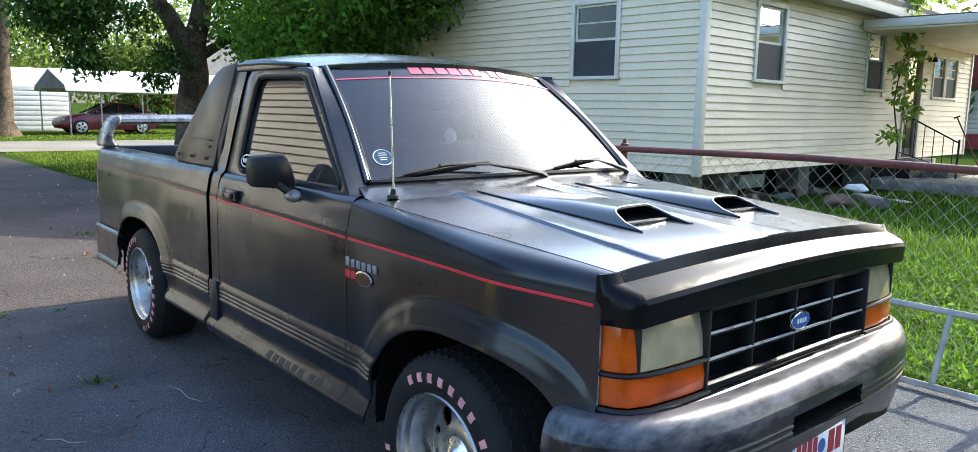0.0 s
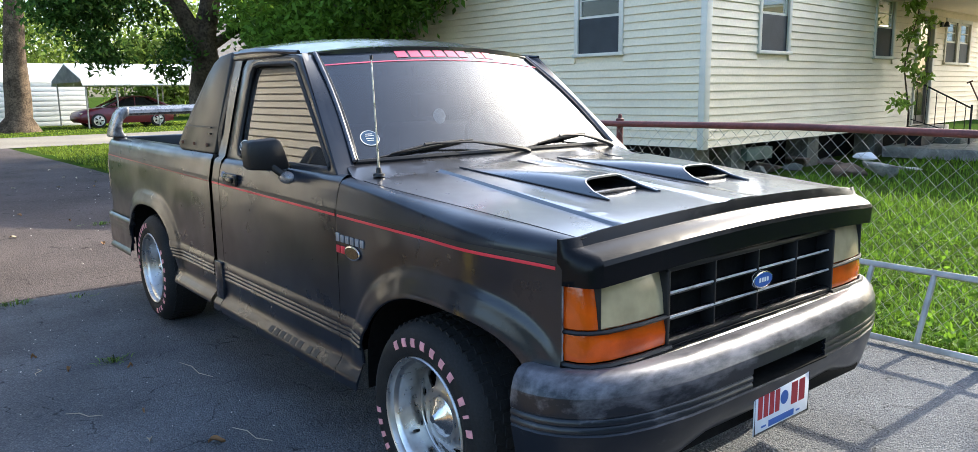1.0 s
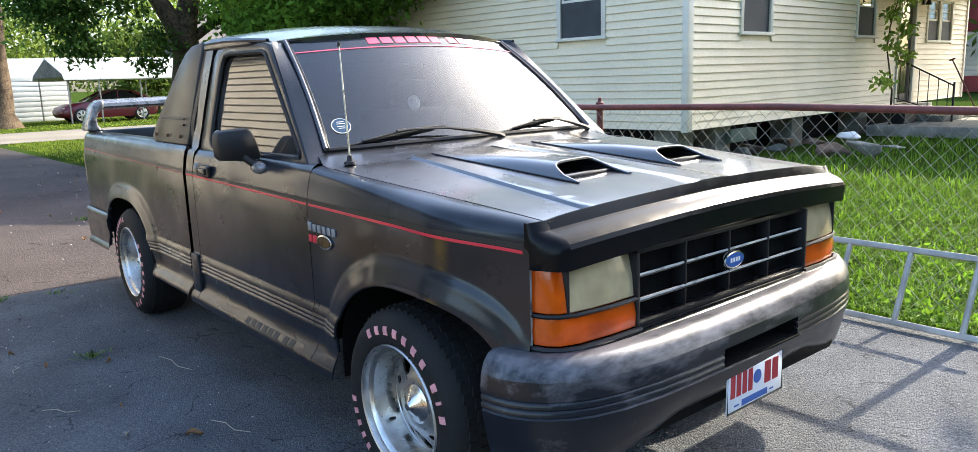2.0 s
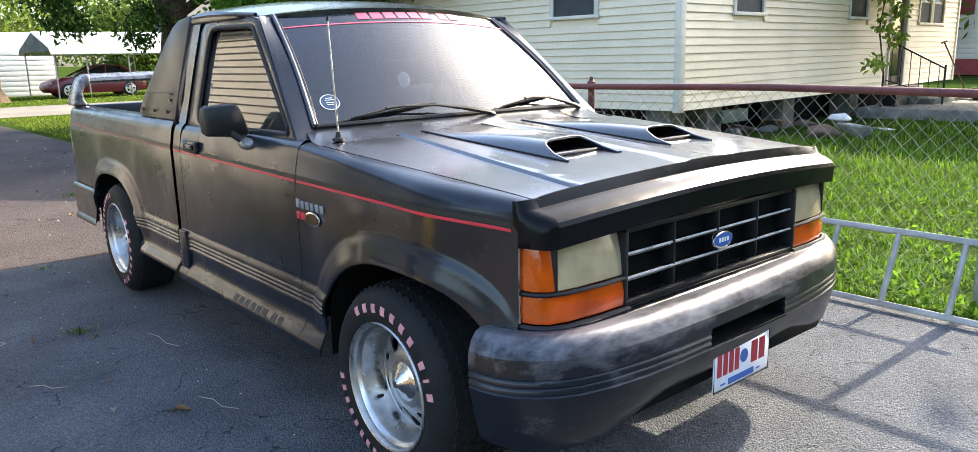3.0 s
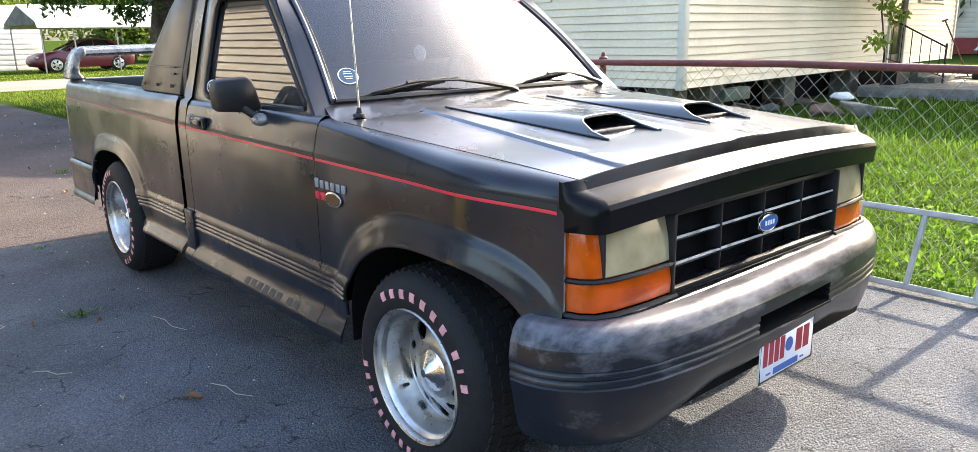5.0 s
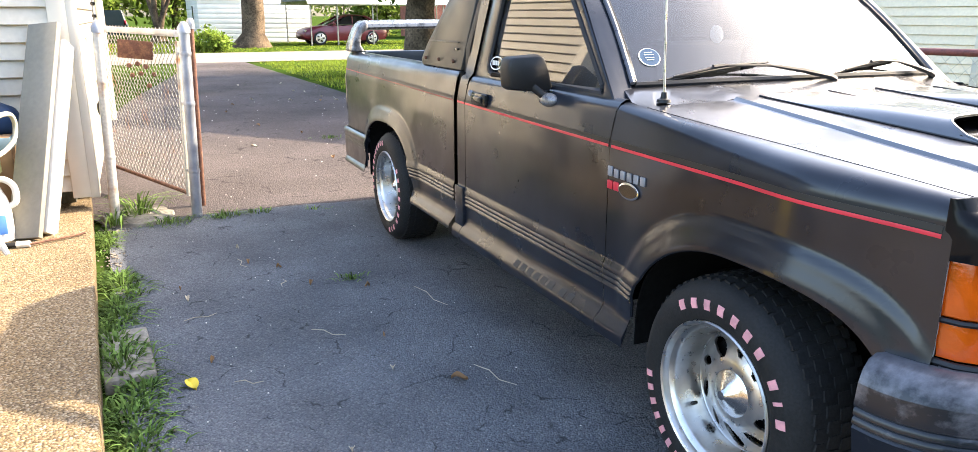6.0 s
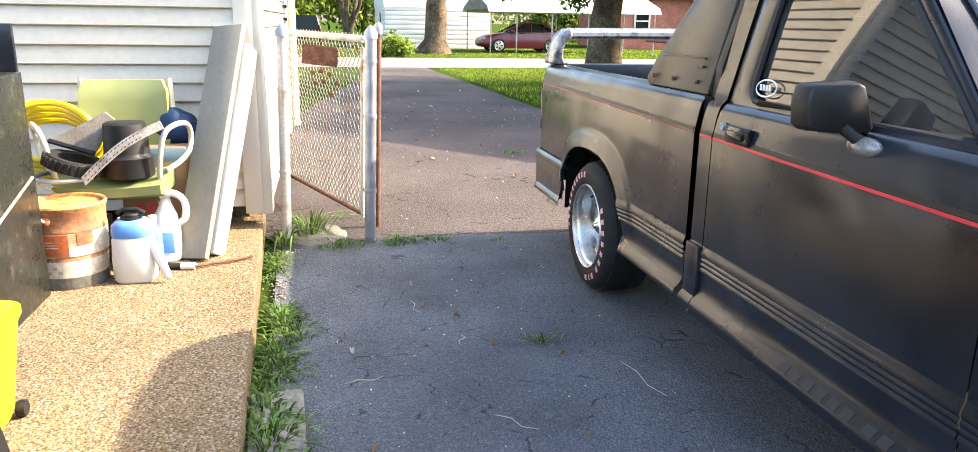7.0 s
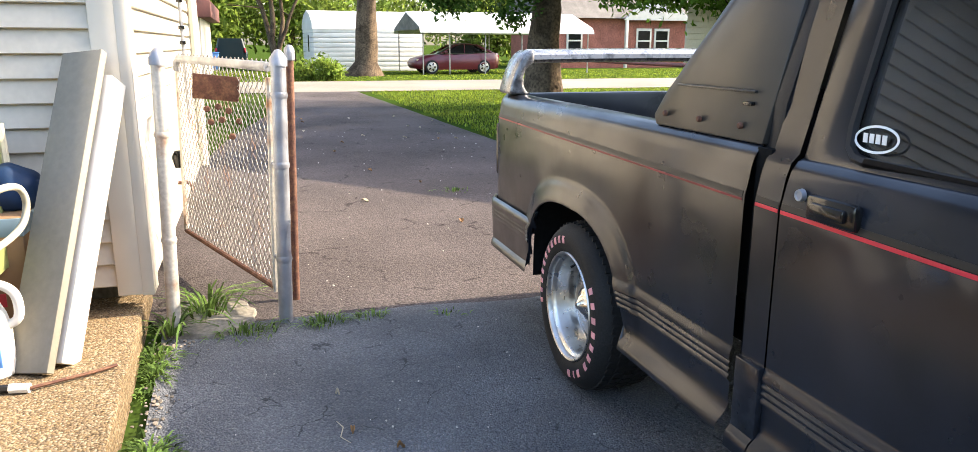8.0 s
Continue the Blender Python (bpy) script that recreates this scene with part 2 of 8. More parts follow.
PLATE_WHITE = material("number_plate_white", (0.72, 0.74, 0.78), 0.4, stain=0.06, stain_scale=12)
INTERIOR = material("dark_interior_cloth", (0.035, 0.03, 0.03), 0.85, grain=0.3, grain_scale=120)
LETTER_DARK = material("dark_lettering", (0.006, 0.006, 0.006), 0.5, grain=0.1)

GLASS = material("tinted_glass", (0.2, 0.235, 0.27), 0.0, Transmission_Weight=1.0, IOR=1.6)
SMOKE = material("dark_tinted_glass", (0.05, 0.047, 0.045), 0.0, Transmission_Weight=1.0, IOR=1.6)


def dusty(m, amount):
    """A thin uneven film of dust over glass."""
    nodes, link = m.node_tree.nodes, m.node_tree.links.new
    film, mix, n = nodes.new("ShaderNodeBsdfDiffuse"), nodes.new("ShaderNodeMixShader"), nodes.new("ShaderNodeTexNoise")
    where, r = nodes.new("ShaderNodeNewGeometry"), nodes.new("ShaderNodeMapRange")
    film.inputs["Color"].default_value = (0.42, 0.43, 0.45, 1.0)
    n.inputs["Scale"].default_value, n.inputs["Detail"].default_value = 5.0, 6.0
    link(where.outputs["Position"], n.inputs["Vector"])
    r.inputs["From Min"].default_value, r.inputs["From Max"].default_value = 0.35, 0.65
    r.inputs["To Min"].default_value, r.inputs["To Max"].default_value = amount * 0.5, amount * 1.5
    link(n.outputs["Fac"], r.inputs["Value"])
    link(r.outputs[0], mix.inputs[0])
    link(nodes["Principled BSDF"].outputs[0], mix.inputs[1])
    link(film.outputs[0], mix.inputs[2])
    link(mix.outputs[0], nodes["Material Output"].inputs["Surface"])


dusty(SMOKE, 0.045)
PANE = material("window_glass", (0.2, 0.215, 0.215), 0.0, Transmission_Weight=1.0, IOR=1.3)

# one asphalt in two colours: blue-grey for shade, brown for sunlight
ASPHALT_SHADE = speckled("shade_toned_asphalt", [(0.108, 0.115, 0.125), (0.118, 0.126, 0.137), (0.111, 0.118, 0.129), (0.128, 0.135, 0.146), (0.102, 0.109, 0.119), (0.16, 0.164, 0.17)], 0.0068, 0.8, 0.95, (0.76, 1.24), 2.2, cracks=4.5, gap=0.35, gloss=0.12, relief=1.0)
ASPHALT_SUN = speckled("sun_toned_asphalt", [(0.074, 0.063, 0.062), (0.085, 0.073, 0.071), (0.078, 0.067, 0.065), (0.095, 0.081, 0.077), (0.068, 0.059, 0.058), (0.11, 0.095, 0.09)], 0.01, 0.75, 0.6, (0.68, 1.3), 0.6, cracks=1.6, gap=0.3, gloss=0.03)
SPOILER = material("scuffed_silver_grey_paint", (0.2, 0.2, 0.21), 0.3, 0.35, second=(0.06, 0.06, 0.065), second_at=0.62, stain_scale=16, rough_var=0.12, bump=0.05, bump_scale=150, Coat_Weight=0.4, Coat_Roughness=0.15)
AGGREGATE = speckled("exposed_aggregate", [(0.19, 0.14, 0.082), (0.23, 0.175, 0.108), (0.135, 0.096, 0.056), (0.29, 0.238, 0.165), (0.175, 0.127, 0.08), (0.215, 0.15, 0.08)], 0.0075, 0.85, 0.8, (0.82, 1.18), 1.5, gap=0.6, gloss=0.1)
ROAD = material("pale_gravel_road", (0.16, 0.14, 0.108), 0.95, stain=0.25, stain_scale=0.4, grain=0.3, grain_scale=30, bump=0.3, bump_scale=60)
SOIL = material("lawn_soil", (0.035, 0.055, 0.012), 0.95, second=(0.03, 0.06, 0.01), stain_scale=0.7, grain=0.35, grain_scale=25, bump=0.6, bump_scale=40, Specular_IOR_Level=0.0)
GRASS = leafy("lawn_grass", (0.076, 0.16, 0.014), 0.6, 0.38)
# far lawn: drier grass, lightened further to paint the sun on it
GRASS_DRY_SUNNY = leafy("dry_sunlit_lawn_grass", (0.115, 0.165, 0.018), 0.6, 0.35)
CONCRETE = material("weathered_concrete", (0.26, 0.25, 0.225), 0.9, stain=0.3, stain_scale=5, grain=0.25, grain_scale=60, bump=0.4, bump_scale=70)
OLD_CONCRETE = material("old_dirty_concrete", (0.17, 0.155, 0.13), 0.9, stain=0.4, stain_scale=6, grain=0.3, grain_scale=50, bump=0.5, bump_scale=60)
SIDING = material("cream_vinyl_siding", (0.7, 0.6, 0.43), 0.5, stain=0.07, stain_scale=1.3, grain=0.05, grain_scale=30, bump=0.05, bump_scale=60)
SIDING_A = material("white_vinyl_siding", (0.5, 0.465, 0.39), 0.5, stain=0.06, stain_scale=1.5, grain=0.05, grain_scale=30, bump=0.05, bump_scale=60)
TRIM = material("white_trim", (0.61, 0.57, 0.49), 0.5, stain=0.08, stain_scale=3, bump=0.05)
BLOCK = material("grey_block", (0.11, 0.11, 0.092), 0.9, stain=0.35, stain_scale=3, grain=0.3, grain_scale=40, bump=0.4)
SCREEN = material("insect_screen_mesh", (0.035, 0.038, 0.042), 0.7, grain=0.3, grain_scale=400, stain=0.2, stain_scale=4)
DOOR_BROWN = material("dark_brown_door", (0.06, 0.048, 0.038), 0.5, stain=0.2, stain_scale=3)
GREEN_PAD = material("faded_green_board", (0.07, 0.1, 0.075), 0.8, stain=0.3, stain_scale=6)
SHINGLE = material("grey_shingle", (0.12, 0.11, 0.1), 0.9, stain=0.25, stain_scale=2, grain=0.3, grain_scale=30)
GALV = material("galvanised_steel", (0.3, 0.315, 0.35), 0.5, 0.6, stain=0.25, stain_scale=10, rough_var=0.12, bump=0.05)
RUST = material("rusty_steel", (0.085, 0.034, 0.022), 0.85, second=(0.14, 0.066, 0.038), stain_scale=20, grain=0.3, grain_scale=90, bump=0.3)
GALV_RUST = material("rusting_galvanised_steel", (0.48, 0.46, 0.42), 0.5, 0.4, second=(0.3, 0.13, 0.05), second_at=0.6, stain_scale=7, grain=0.15, bump=0.1)
RAIL_RED = material("red_brown_rail", (0.13, 0.035, 0.028), 0.6, stain=0.3, stain_scale=9, grain=0.2, bump=0.15)
WIRE = material("weathered_wire", (0.33, 0.32, 0.28), 0.5, 0.4, stain=0.3, stain_scale=6)
WIRE_RUST = material("dull_galvanised_wire", (0.24, 0.23, 0.215), 0.5, 0.5, second=(0.24, 0.13, 0.08), second_at=0.66, stain_scale=7)
LADDER = material("dull_aluminium", (0.4, 0.39, 0.35), 0.5, 0.3, stain=0.25, stain_scale=9, rough_var=0.1)
BARK = material("tree_bark", (0.085, 0.062, 0.042), 0.95, stain=0.5, stain_scale=3, grain=0.5, grain_scale=18, bump=1.0, bump_scale=12, Specular_IOR_Level=0.1)
LEAF = leafy("tree_leaves", (0.042, 0.088, 0.016), 0.6, 0.35)
# LEAF_FAR and LEAF_LIT: leaf colour lightened for sun and backlight
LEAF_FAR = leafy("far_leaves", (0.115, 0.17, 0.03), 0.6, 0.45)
LEAF_LIT = leafy("sunlit_tree_leaves", (0.085, 0.165, 0.022), 0.6, 0.45)
LEAF_YOUNG = leafy("sapling_leaves", (0.19, 0.29, 0.055), 0.4, 0.5)


# ---- building helpers ----
def part(name, bm, mat, parent=None, label="", sharp=38.0):
    """Links a bmesh as one mesh object, under a thing or a part where one is given."""
    me = bpy.data.meshes.new(name)
    bm.to_mesh(me)
    bm.free()
    me.shade_smooth()
    me.set_sharp_from_angle(angle=radians(sharp))
    me.materials.append(mat)
    ob = new(name, me)
    ob.parent = parent
    if label:
        ob["label"] = label
    return ob


def thing(name, m, label, category, group="", kind=""):
    ob = new(name)
    ob.empty_display_size = 0.1
    ob.matrix_basis = m if isinstance(m, Matrix) else Matrix.Translation(m)
    return tagged(ob, label, category, group, kind)


def box(bm, lo, hi, bevel=0.0, m=None, segments=2):
    """A box from corner to corner, its edges rounded."""
    lo, hi = Vector(lo), Vector(hi)
    made = bmesh.ops.create_cube(bm, size=1.0)["verts"]
    for v in made:
        v.co = Vector((lo[i] + (v.co[i] + 0.5) * (hi[i] - lo[i]) for i in range(3)))
    if bevel:
        edges = {e for v in made for e in v.link_edges}
        made = bmesh.ops.bevel(bm, geom=list(edges), offset=bevel, segments=segments, affect="EDGES", profile=0.5)["verts"] + [v for v in made if v.is_valid]
    if m is not None:
        for v in set(made):
            if v.is_valid:
                v.co = m @ v.co
    return made


def box_bm(lo, hi, bevel=0.0, m=None, segments=2):
    bm = bmesh.new()
    box(bm, lo, hi, bevel, m, segments)
    return bm


def tube(bm, points, radius, sides=8, closed=False, cap=True):
    """A round bar along points; the radius may be one for each point."""
    pts = [Vector(p) for p in points]
    n = len(pts)
    radii = radius if isinstance(radius, (list, tuple)) else [radius] * n
    rings, up = [], None
    for i, p in enumerate(pts):
        a, b = (pts[i - 1] if i or closed else p), (pts[(i + 1) % n] if i < n - 1 or closed else p)
        d = (b - a).normalized()
        if up is None or abs(up.dot(d)) > 0.98:
            up = Vector((0, 0, 1)) if abs(d.z) < 0.9 else Vector((1, 0, 0))
        side = d.cross(up).normalized()
        up = side.cross(d).normalized()
        rings.append([bm.verts.new(p + radii[i] * (math.cos(2 * math.pi * k / sides) * side + math.sin(2 * math.pi * k / sides) * up)) for k in range(sides)])
    for i in range(n if closed else n - 1):
        a, b = rings[i], rings[(i + 1) % n]
        for k in range(sides):
            bm.faces.new((a[k], a[(k + 1) % sides], b[(k + 1) % sides], b[k]))
    if cap and not closed:
        bm.faces.new(rings[0][::-1])
        bm.faces.new(rings[-1])


def bent(points, n=6):
    """A smooth line through the given points."""
    p = [Vector(q) for q in points]
    p = [p[0] * 2 - p[1]] + p + [p[-1] * 2 - p[-2]]
    out = []
    for i in range(1, len(p) - 2):
        for k in range(n):
            t = k / n
            out.append(0.5 * (p[i] * 2 + (p[i + 1] - p[i - 1]) * t + (p[i - 1] * 2 - p[i] * 5 + p[i + 1] * 4 - p[i + 2]) * t * t + (p[i] * 3 - p[i - 1] - p[i + 1] * 3 + p[i + 2]) * t ** 3))
    return out + [p[-2]]


def tube_bm(points, radius, sides=8, closed=False):
    bm = bmesh.new()
    tube(bm, points, radius, sides, closed)
    return bm


def loft(bm, rows, closed=False, skip=None, caps=False):
    """Faces between rows of points, all of one length."""
    grid = [[bm.verts.new(p) for p in row] for row in rows]
    n = len(rows[0])
    for i in range(len(grid) - 1):
        for k in range(n if closed else n - 1):
            if skip and skip(i, k):
                continue
            q = (grid[i][k], grid[i][(k + 1) % n], grid[i + 1][(k + 1) % n], grid[i + 1][k])
            bm.faces.new(q)
    if caps:
        bm.faces.new(grid[0][::-1])
        bm.faces.new(grid[-1])
    return grid


def tidy(bm, dist=0.0004):
    bmesh.ops.remove_doubles(bm, verts=bm.verts[:], dist=dist)
    bmesh.ops.dissolve_degenerate(bm, edges=bm.edges[:], dist=0.0002)
    bmesh.ops.recalc_face_normals(bm, faces=bm.faces[:])
    return bm


def thick(bm, depth):
    """Gives a sheet its thickness, inwards."""
    bmesh.ops.recalc_face_normals(bm, faces=bm.faces[:])
    bmesh.ops.solidify(bm, geom=bm.faces[:], thickness=depth)
    return bm


def lathe(bm, profile, m=None, steps=48):
    """Turns (radius, height) points about the z axis."""
    rows = [[Vector((r * math.cos(2 * math.pi * k / steps), r * math.sin(2 * math.pi * k / steps), h)) for k in range(steps)] for r, h in profile]
    if m is not None:
        rows = [[m @ p for p in row] for row in rows]
    loft(bm, rows, closed=True)
    return bm


def lathe_bm(profile, m=None, steps=48):
    bm = bmesh.new()
    lathe(bm, profile, m, steps)
    return tidy(bm)


def plate(points, depth, m=None, bevel=0.0, holes=()):
    """A flat outline (x, y), with holes, as a plate of that depth below z = 0."""
    bm = bmesh.new()
    edges = []
    for loop in (points, *holes):
        vs = [bm.verts.new((p[0], p[1], 0)) for p in loop]
        edges += [bm.edges.new((vs[i], vs[(i + 1) % len(vs)])) for i in range(len(vs))]
    if holes:
        bmesh.ops.triangle_fill(bm, edges=edges, use_beauty=True)
    else:
        bm.faces.new(bm.verts[:])
    bmesh.ops.recalc_face_normals(bm, faces=bm.faces[:])
    if bm.faces and sum(f.normal.z for f in bm.faces) < 0:
        bmesh.ops.reverse_faces(bm, faces=bm.faces[:])
    made = bmesh.ops.extrude_face_region(bm, geom=bm.faces[:])["geom"]
    for v in made:
        if isinstance(v, bmesh.types.BMVert):
            v.co.z -= depth
    bmesh.ops.recalc_face_normals(bm, faces=bm.faces[:])
    if bevel:
        sharp = [e for e in bm.edges if len(e.link_faces) == 2 and e.calc_face_angle(0) > 0.9]
        bmesh.ops.bevel(bm, geom=sharp, offset=bevel, segments=2, affect="EDGES", profile=0.5)
    if m is not None:
        bmesh.ops.transform(bm, matrix=m, verts=bm.verts[:])
    return bm


def smooth(t):
    t = min(1.0, max(0.0, t))
    return t * t * (3 - 2 * t)


def lerp(a, b, t):
    return a + (b - a) * t


def sheet_object(name, verts, faces, mat, parent=None, flat=False):
    me = bpy.data.meshes.new(name)
    me.from_pydata(verts, [], faces)
    me.materials.append(mat)
    if not flat:
        me.shade_smooth()
    ob = new(name, me)
    ob.parent = parent
    return ob


def ground_height(x, y):
    """The land falls very gently away behind the truck."""
    return -0.005 * max(0.0, -x - 8.0) if x > -60 else -0.26


# ---- the place: land, driveway, slab, houses, fences ----
def strip(name, rows, mat, label, category, thickness=0.0):
    bm = bmesh.new()
    loft(bm, rows)
    ob = part(name, tidy(bm), mat)
    return tagged(ob, label, category, kind="structure")


# one sheet of land to the horizon
xs = [-1500, -600, -250, -120, -80, -60, -50, -44, -40, -36, -32, -28, -24, -20, -16, -12, -8, -4, 0, 4, 8, 14, 25, 60, 150, 500, 1500]
ys = [-1500, -500, -200, -90, -45, -25, -15, -10, -6, -2.35, 0, 1.8, 4, 8, 14, 22, 35, 60, 120, 300, 1500]
rows = [[(x, y, ground_height(x, y) - 0.02) for y in ys] for x in xs]
strip("ground", rows, SOIL, "flat lawn and bare earth reaching to the horizon", "ground")


def drive_right(x):
    """The driveway's edge along the lawn: by the fence at the truck, then nearer, running back to the road."""
    if x > -3.0:
        return 1.9
    if x > -9:
        return lerp(1.9, 1.15, smooth((-3 - x) / 6))
    return lerp(1.15, 0.9, (-9 - x) / 13)


def slab_edge(x):
    """The patio slab's edge along the driveway, running slightly askew to the truck."""
    return -2.403 + 0.0435 * (x + 3.42)


def drive_left(x):
    if x > -3.76:
        return slab_edge(x) + 0.07
    if x > -7.5:
        return -2.5
    return lerp(-2.5, -0.9, smooth((-7.5 - x) / 14.5))


# the painted tone changes where the truck's shadow ends
for name, x0, x1, mat, label in (("driveway", -22.6, -3.74, ASPHALT_SUN, "asphalt driveway toned brown for sunlight, running back to the road"), ("driveway", -3.74, 9.0, ASPHALT_SHADE, "asphalt driveway with fine cracks, toned blue-grey for shade")):
    rows = []
    for x in np.linspace(x0, x1, 60):
        a, b = drive_left(x), drive_right(x)
        wob = 0.02 * noise.noise((x * 1.3, 0.0, 3.0))
        row = []
        for t in np.linspace(0, 1, 24):
            y = lerp(a, b, t) + wob
            tone_edge = 0.06 * noise.noise((y * 2.0, 1.0, 7.0)) * max(0.0, 1 - abs(x + 3.74) / 0.5)
            row.append((x + tone_edge, y, ground_height(x, 0) + 0.0015))
        rows.append(row)
    strip(name, rows, mat, label, "driveway")
rows = [[(x, y, ground_height(x, y) + 0.004) for x in (-29.5, -27, -24.5, -22.4)] for y in np.linspace(-120, 140, 40)]
strip("road", rows, ROAD, "pale gravelly road crossing behind the lawn", "road")

# exposed-aggregate slab beside the driveway
bm = plate([(-4.2, -9.0), (2.2, -9.0), (2.2, slab_edge(2.2)), (-4.2, slab_edge(-4.2))], 0.218, Matrix.Translation((0, 0, 0.118)), 0.012)
tagged(part("patio", bm, AGGREGATE), "tan exposed-aggregate concrete patio slab beside the driveway", "patio", kind="structure")
bm = box_bm((-0.24, -0.085, -0.03), (0.24, 0.085, 0.03), 0.012, Matrix.Translation((-1.59, -2.232, 0)) @ Matrix.Rotation(radians(3), 4, "Z"))
tagged(part("kerb_stone", bm, OLD_CONCRETE), "short weathered concrete kerb stone between patio and driveway", "kerb stone", kind="structure")
bm = bmesh.new()
rows = []
for k in (0.2, 0.6, 0.9, 1.0):
    row = []
    for a in np.linspace(0, 2 * math.pi, 40, endpoint=False):
        r = k * (1 + 0.22 * noise.noise((3 * math.cos(a), 3 * math.sin(a), 2.0)))
        x, y = -3.84 + 0.27 * r * math.cos(a), -2.16 + 0.22 * r * math.sin(a)
        row.append((x, y, (-0.03 if k == 1.0 else 0.03 - 0.012 * k) + 0.012 * noise.noise((x * 14, y * 14, 1.0))))
    rows.append(row)
loft(bm, rows, closed=True, caps=True)
tagged(part("gate_footing", tidy(bm), OLD_CONCRETE), "crumbled concrete footing at the gate posts", "footing", kind="structure")
bm = plate([(-3.93, -2.36), (-3.86, -1.93), (-4.4, -2.16), (-5.9, -2.3), (-5.9, -2.36)], 0.07, Matrix.Translation((0, 0, -0.05)))
tagged(part("house_apron", bm, BLOCK), "narrow grey concrete apron along the white house", "apron", kind="structure")


def siding_wall(house, origin, angle, length, z0, z1, lap, mat, openings=(), wall_name="wall"):
    """A wall along a direction (degrees), outside to its right, clad with lapped boards; openings (a0, a1, z0, z1) are cut."""
    a = radians(angle)
    along, out = Vector((math.cos(a), math.sin(a), 0)), Vector((math.sin(a), -math.cos(a), 0))
    m = Matrix(((along.x, out.x, 0, origin[0]), (along.y, out.y, 0, origin[1]), (0, 0, 1, 0), (0, 0, 0, 1)))
    cuts = sorted(openings)
    holes = [[(a0, max(b0, z0 + 0.004)), (a1, max(b0, z0 + 0.004)), (a1, b1), (a0, b1)] for a0, a1, b0, b1 in cuts]
    bm = plate([(0.0, z0), (length, z0), (length, z1), (0.0, z1)], 0.128, m @ Matrix(((1, 0, 0, 0), (0, 0, 1, -0.012), (0, 1, 0, 0), (0, 0, 0, 1))), 0.0, holes)
    wall = part(wall_name, bm, mat, house)
    meshes = {}
    for i in range(int(math.ceil((z1 - z0) / lap))):
        lo, hi = z0 + i * lap, min(z1, z0 + (i + 1) * lap)
        spans = [(0.0, length)]
        for a0, a1, b0, b1 in cuts:
            if hi > b0 + 0.01 and lo < b1 - 0.01:
                spans = [q for p0, p1 in spans for q in ((p0, min(p1, a0)), (max(p0, a1), p1)) if q[1] - q[0] > 0.02]
        for p0, p1 in spans:
            key = round(p1 - p0, 3), round(hi - lo, 3)
            if key not in meshes:
                w, h = key
                bm = bmesh.new()
                prof = [(-0.012, 0.0), (0.019, 0.0), (0.023, 0.004), (0.021, 0.012), (0.001, h + 0.002), (-0.012, h + 0.002)]
                loft(bm, [[(x, y, z) for y, z in prof] for x in (0.0, w)], closed=True, caps=True)
                bmesh.ops.recalc_face_normals(bm, faces=bm.faces[:])
                me = bpy.data.meshes.new("siding_board")
                bm.to_mesh(me)
                bm.free()
                me.materials.append(mat)
                meshes[key] = me
            ob = new("siding_board", meshes[key])
            ob.parent = wall
            ob.matrix_basis = m @ Matrix.Translation((p0, 0, lo))
    return m


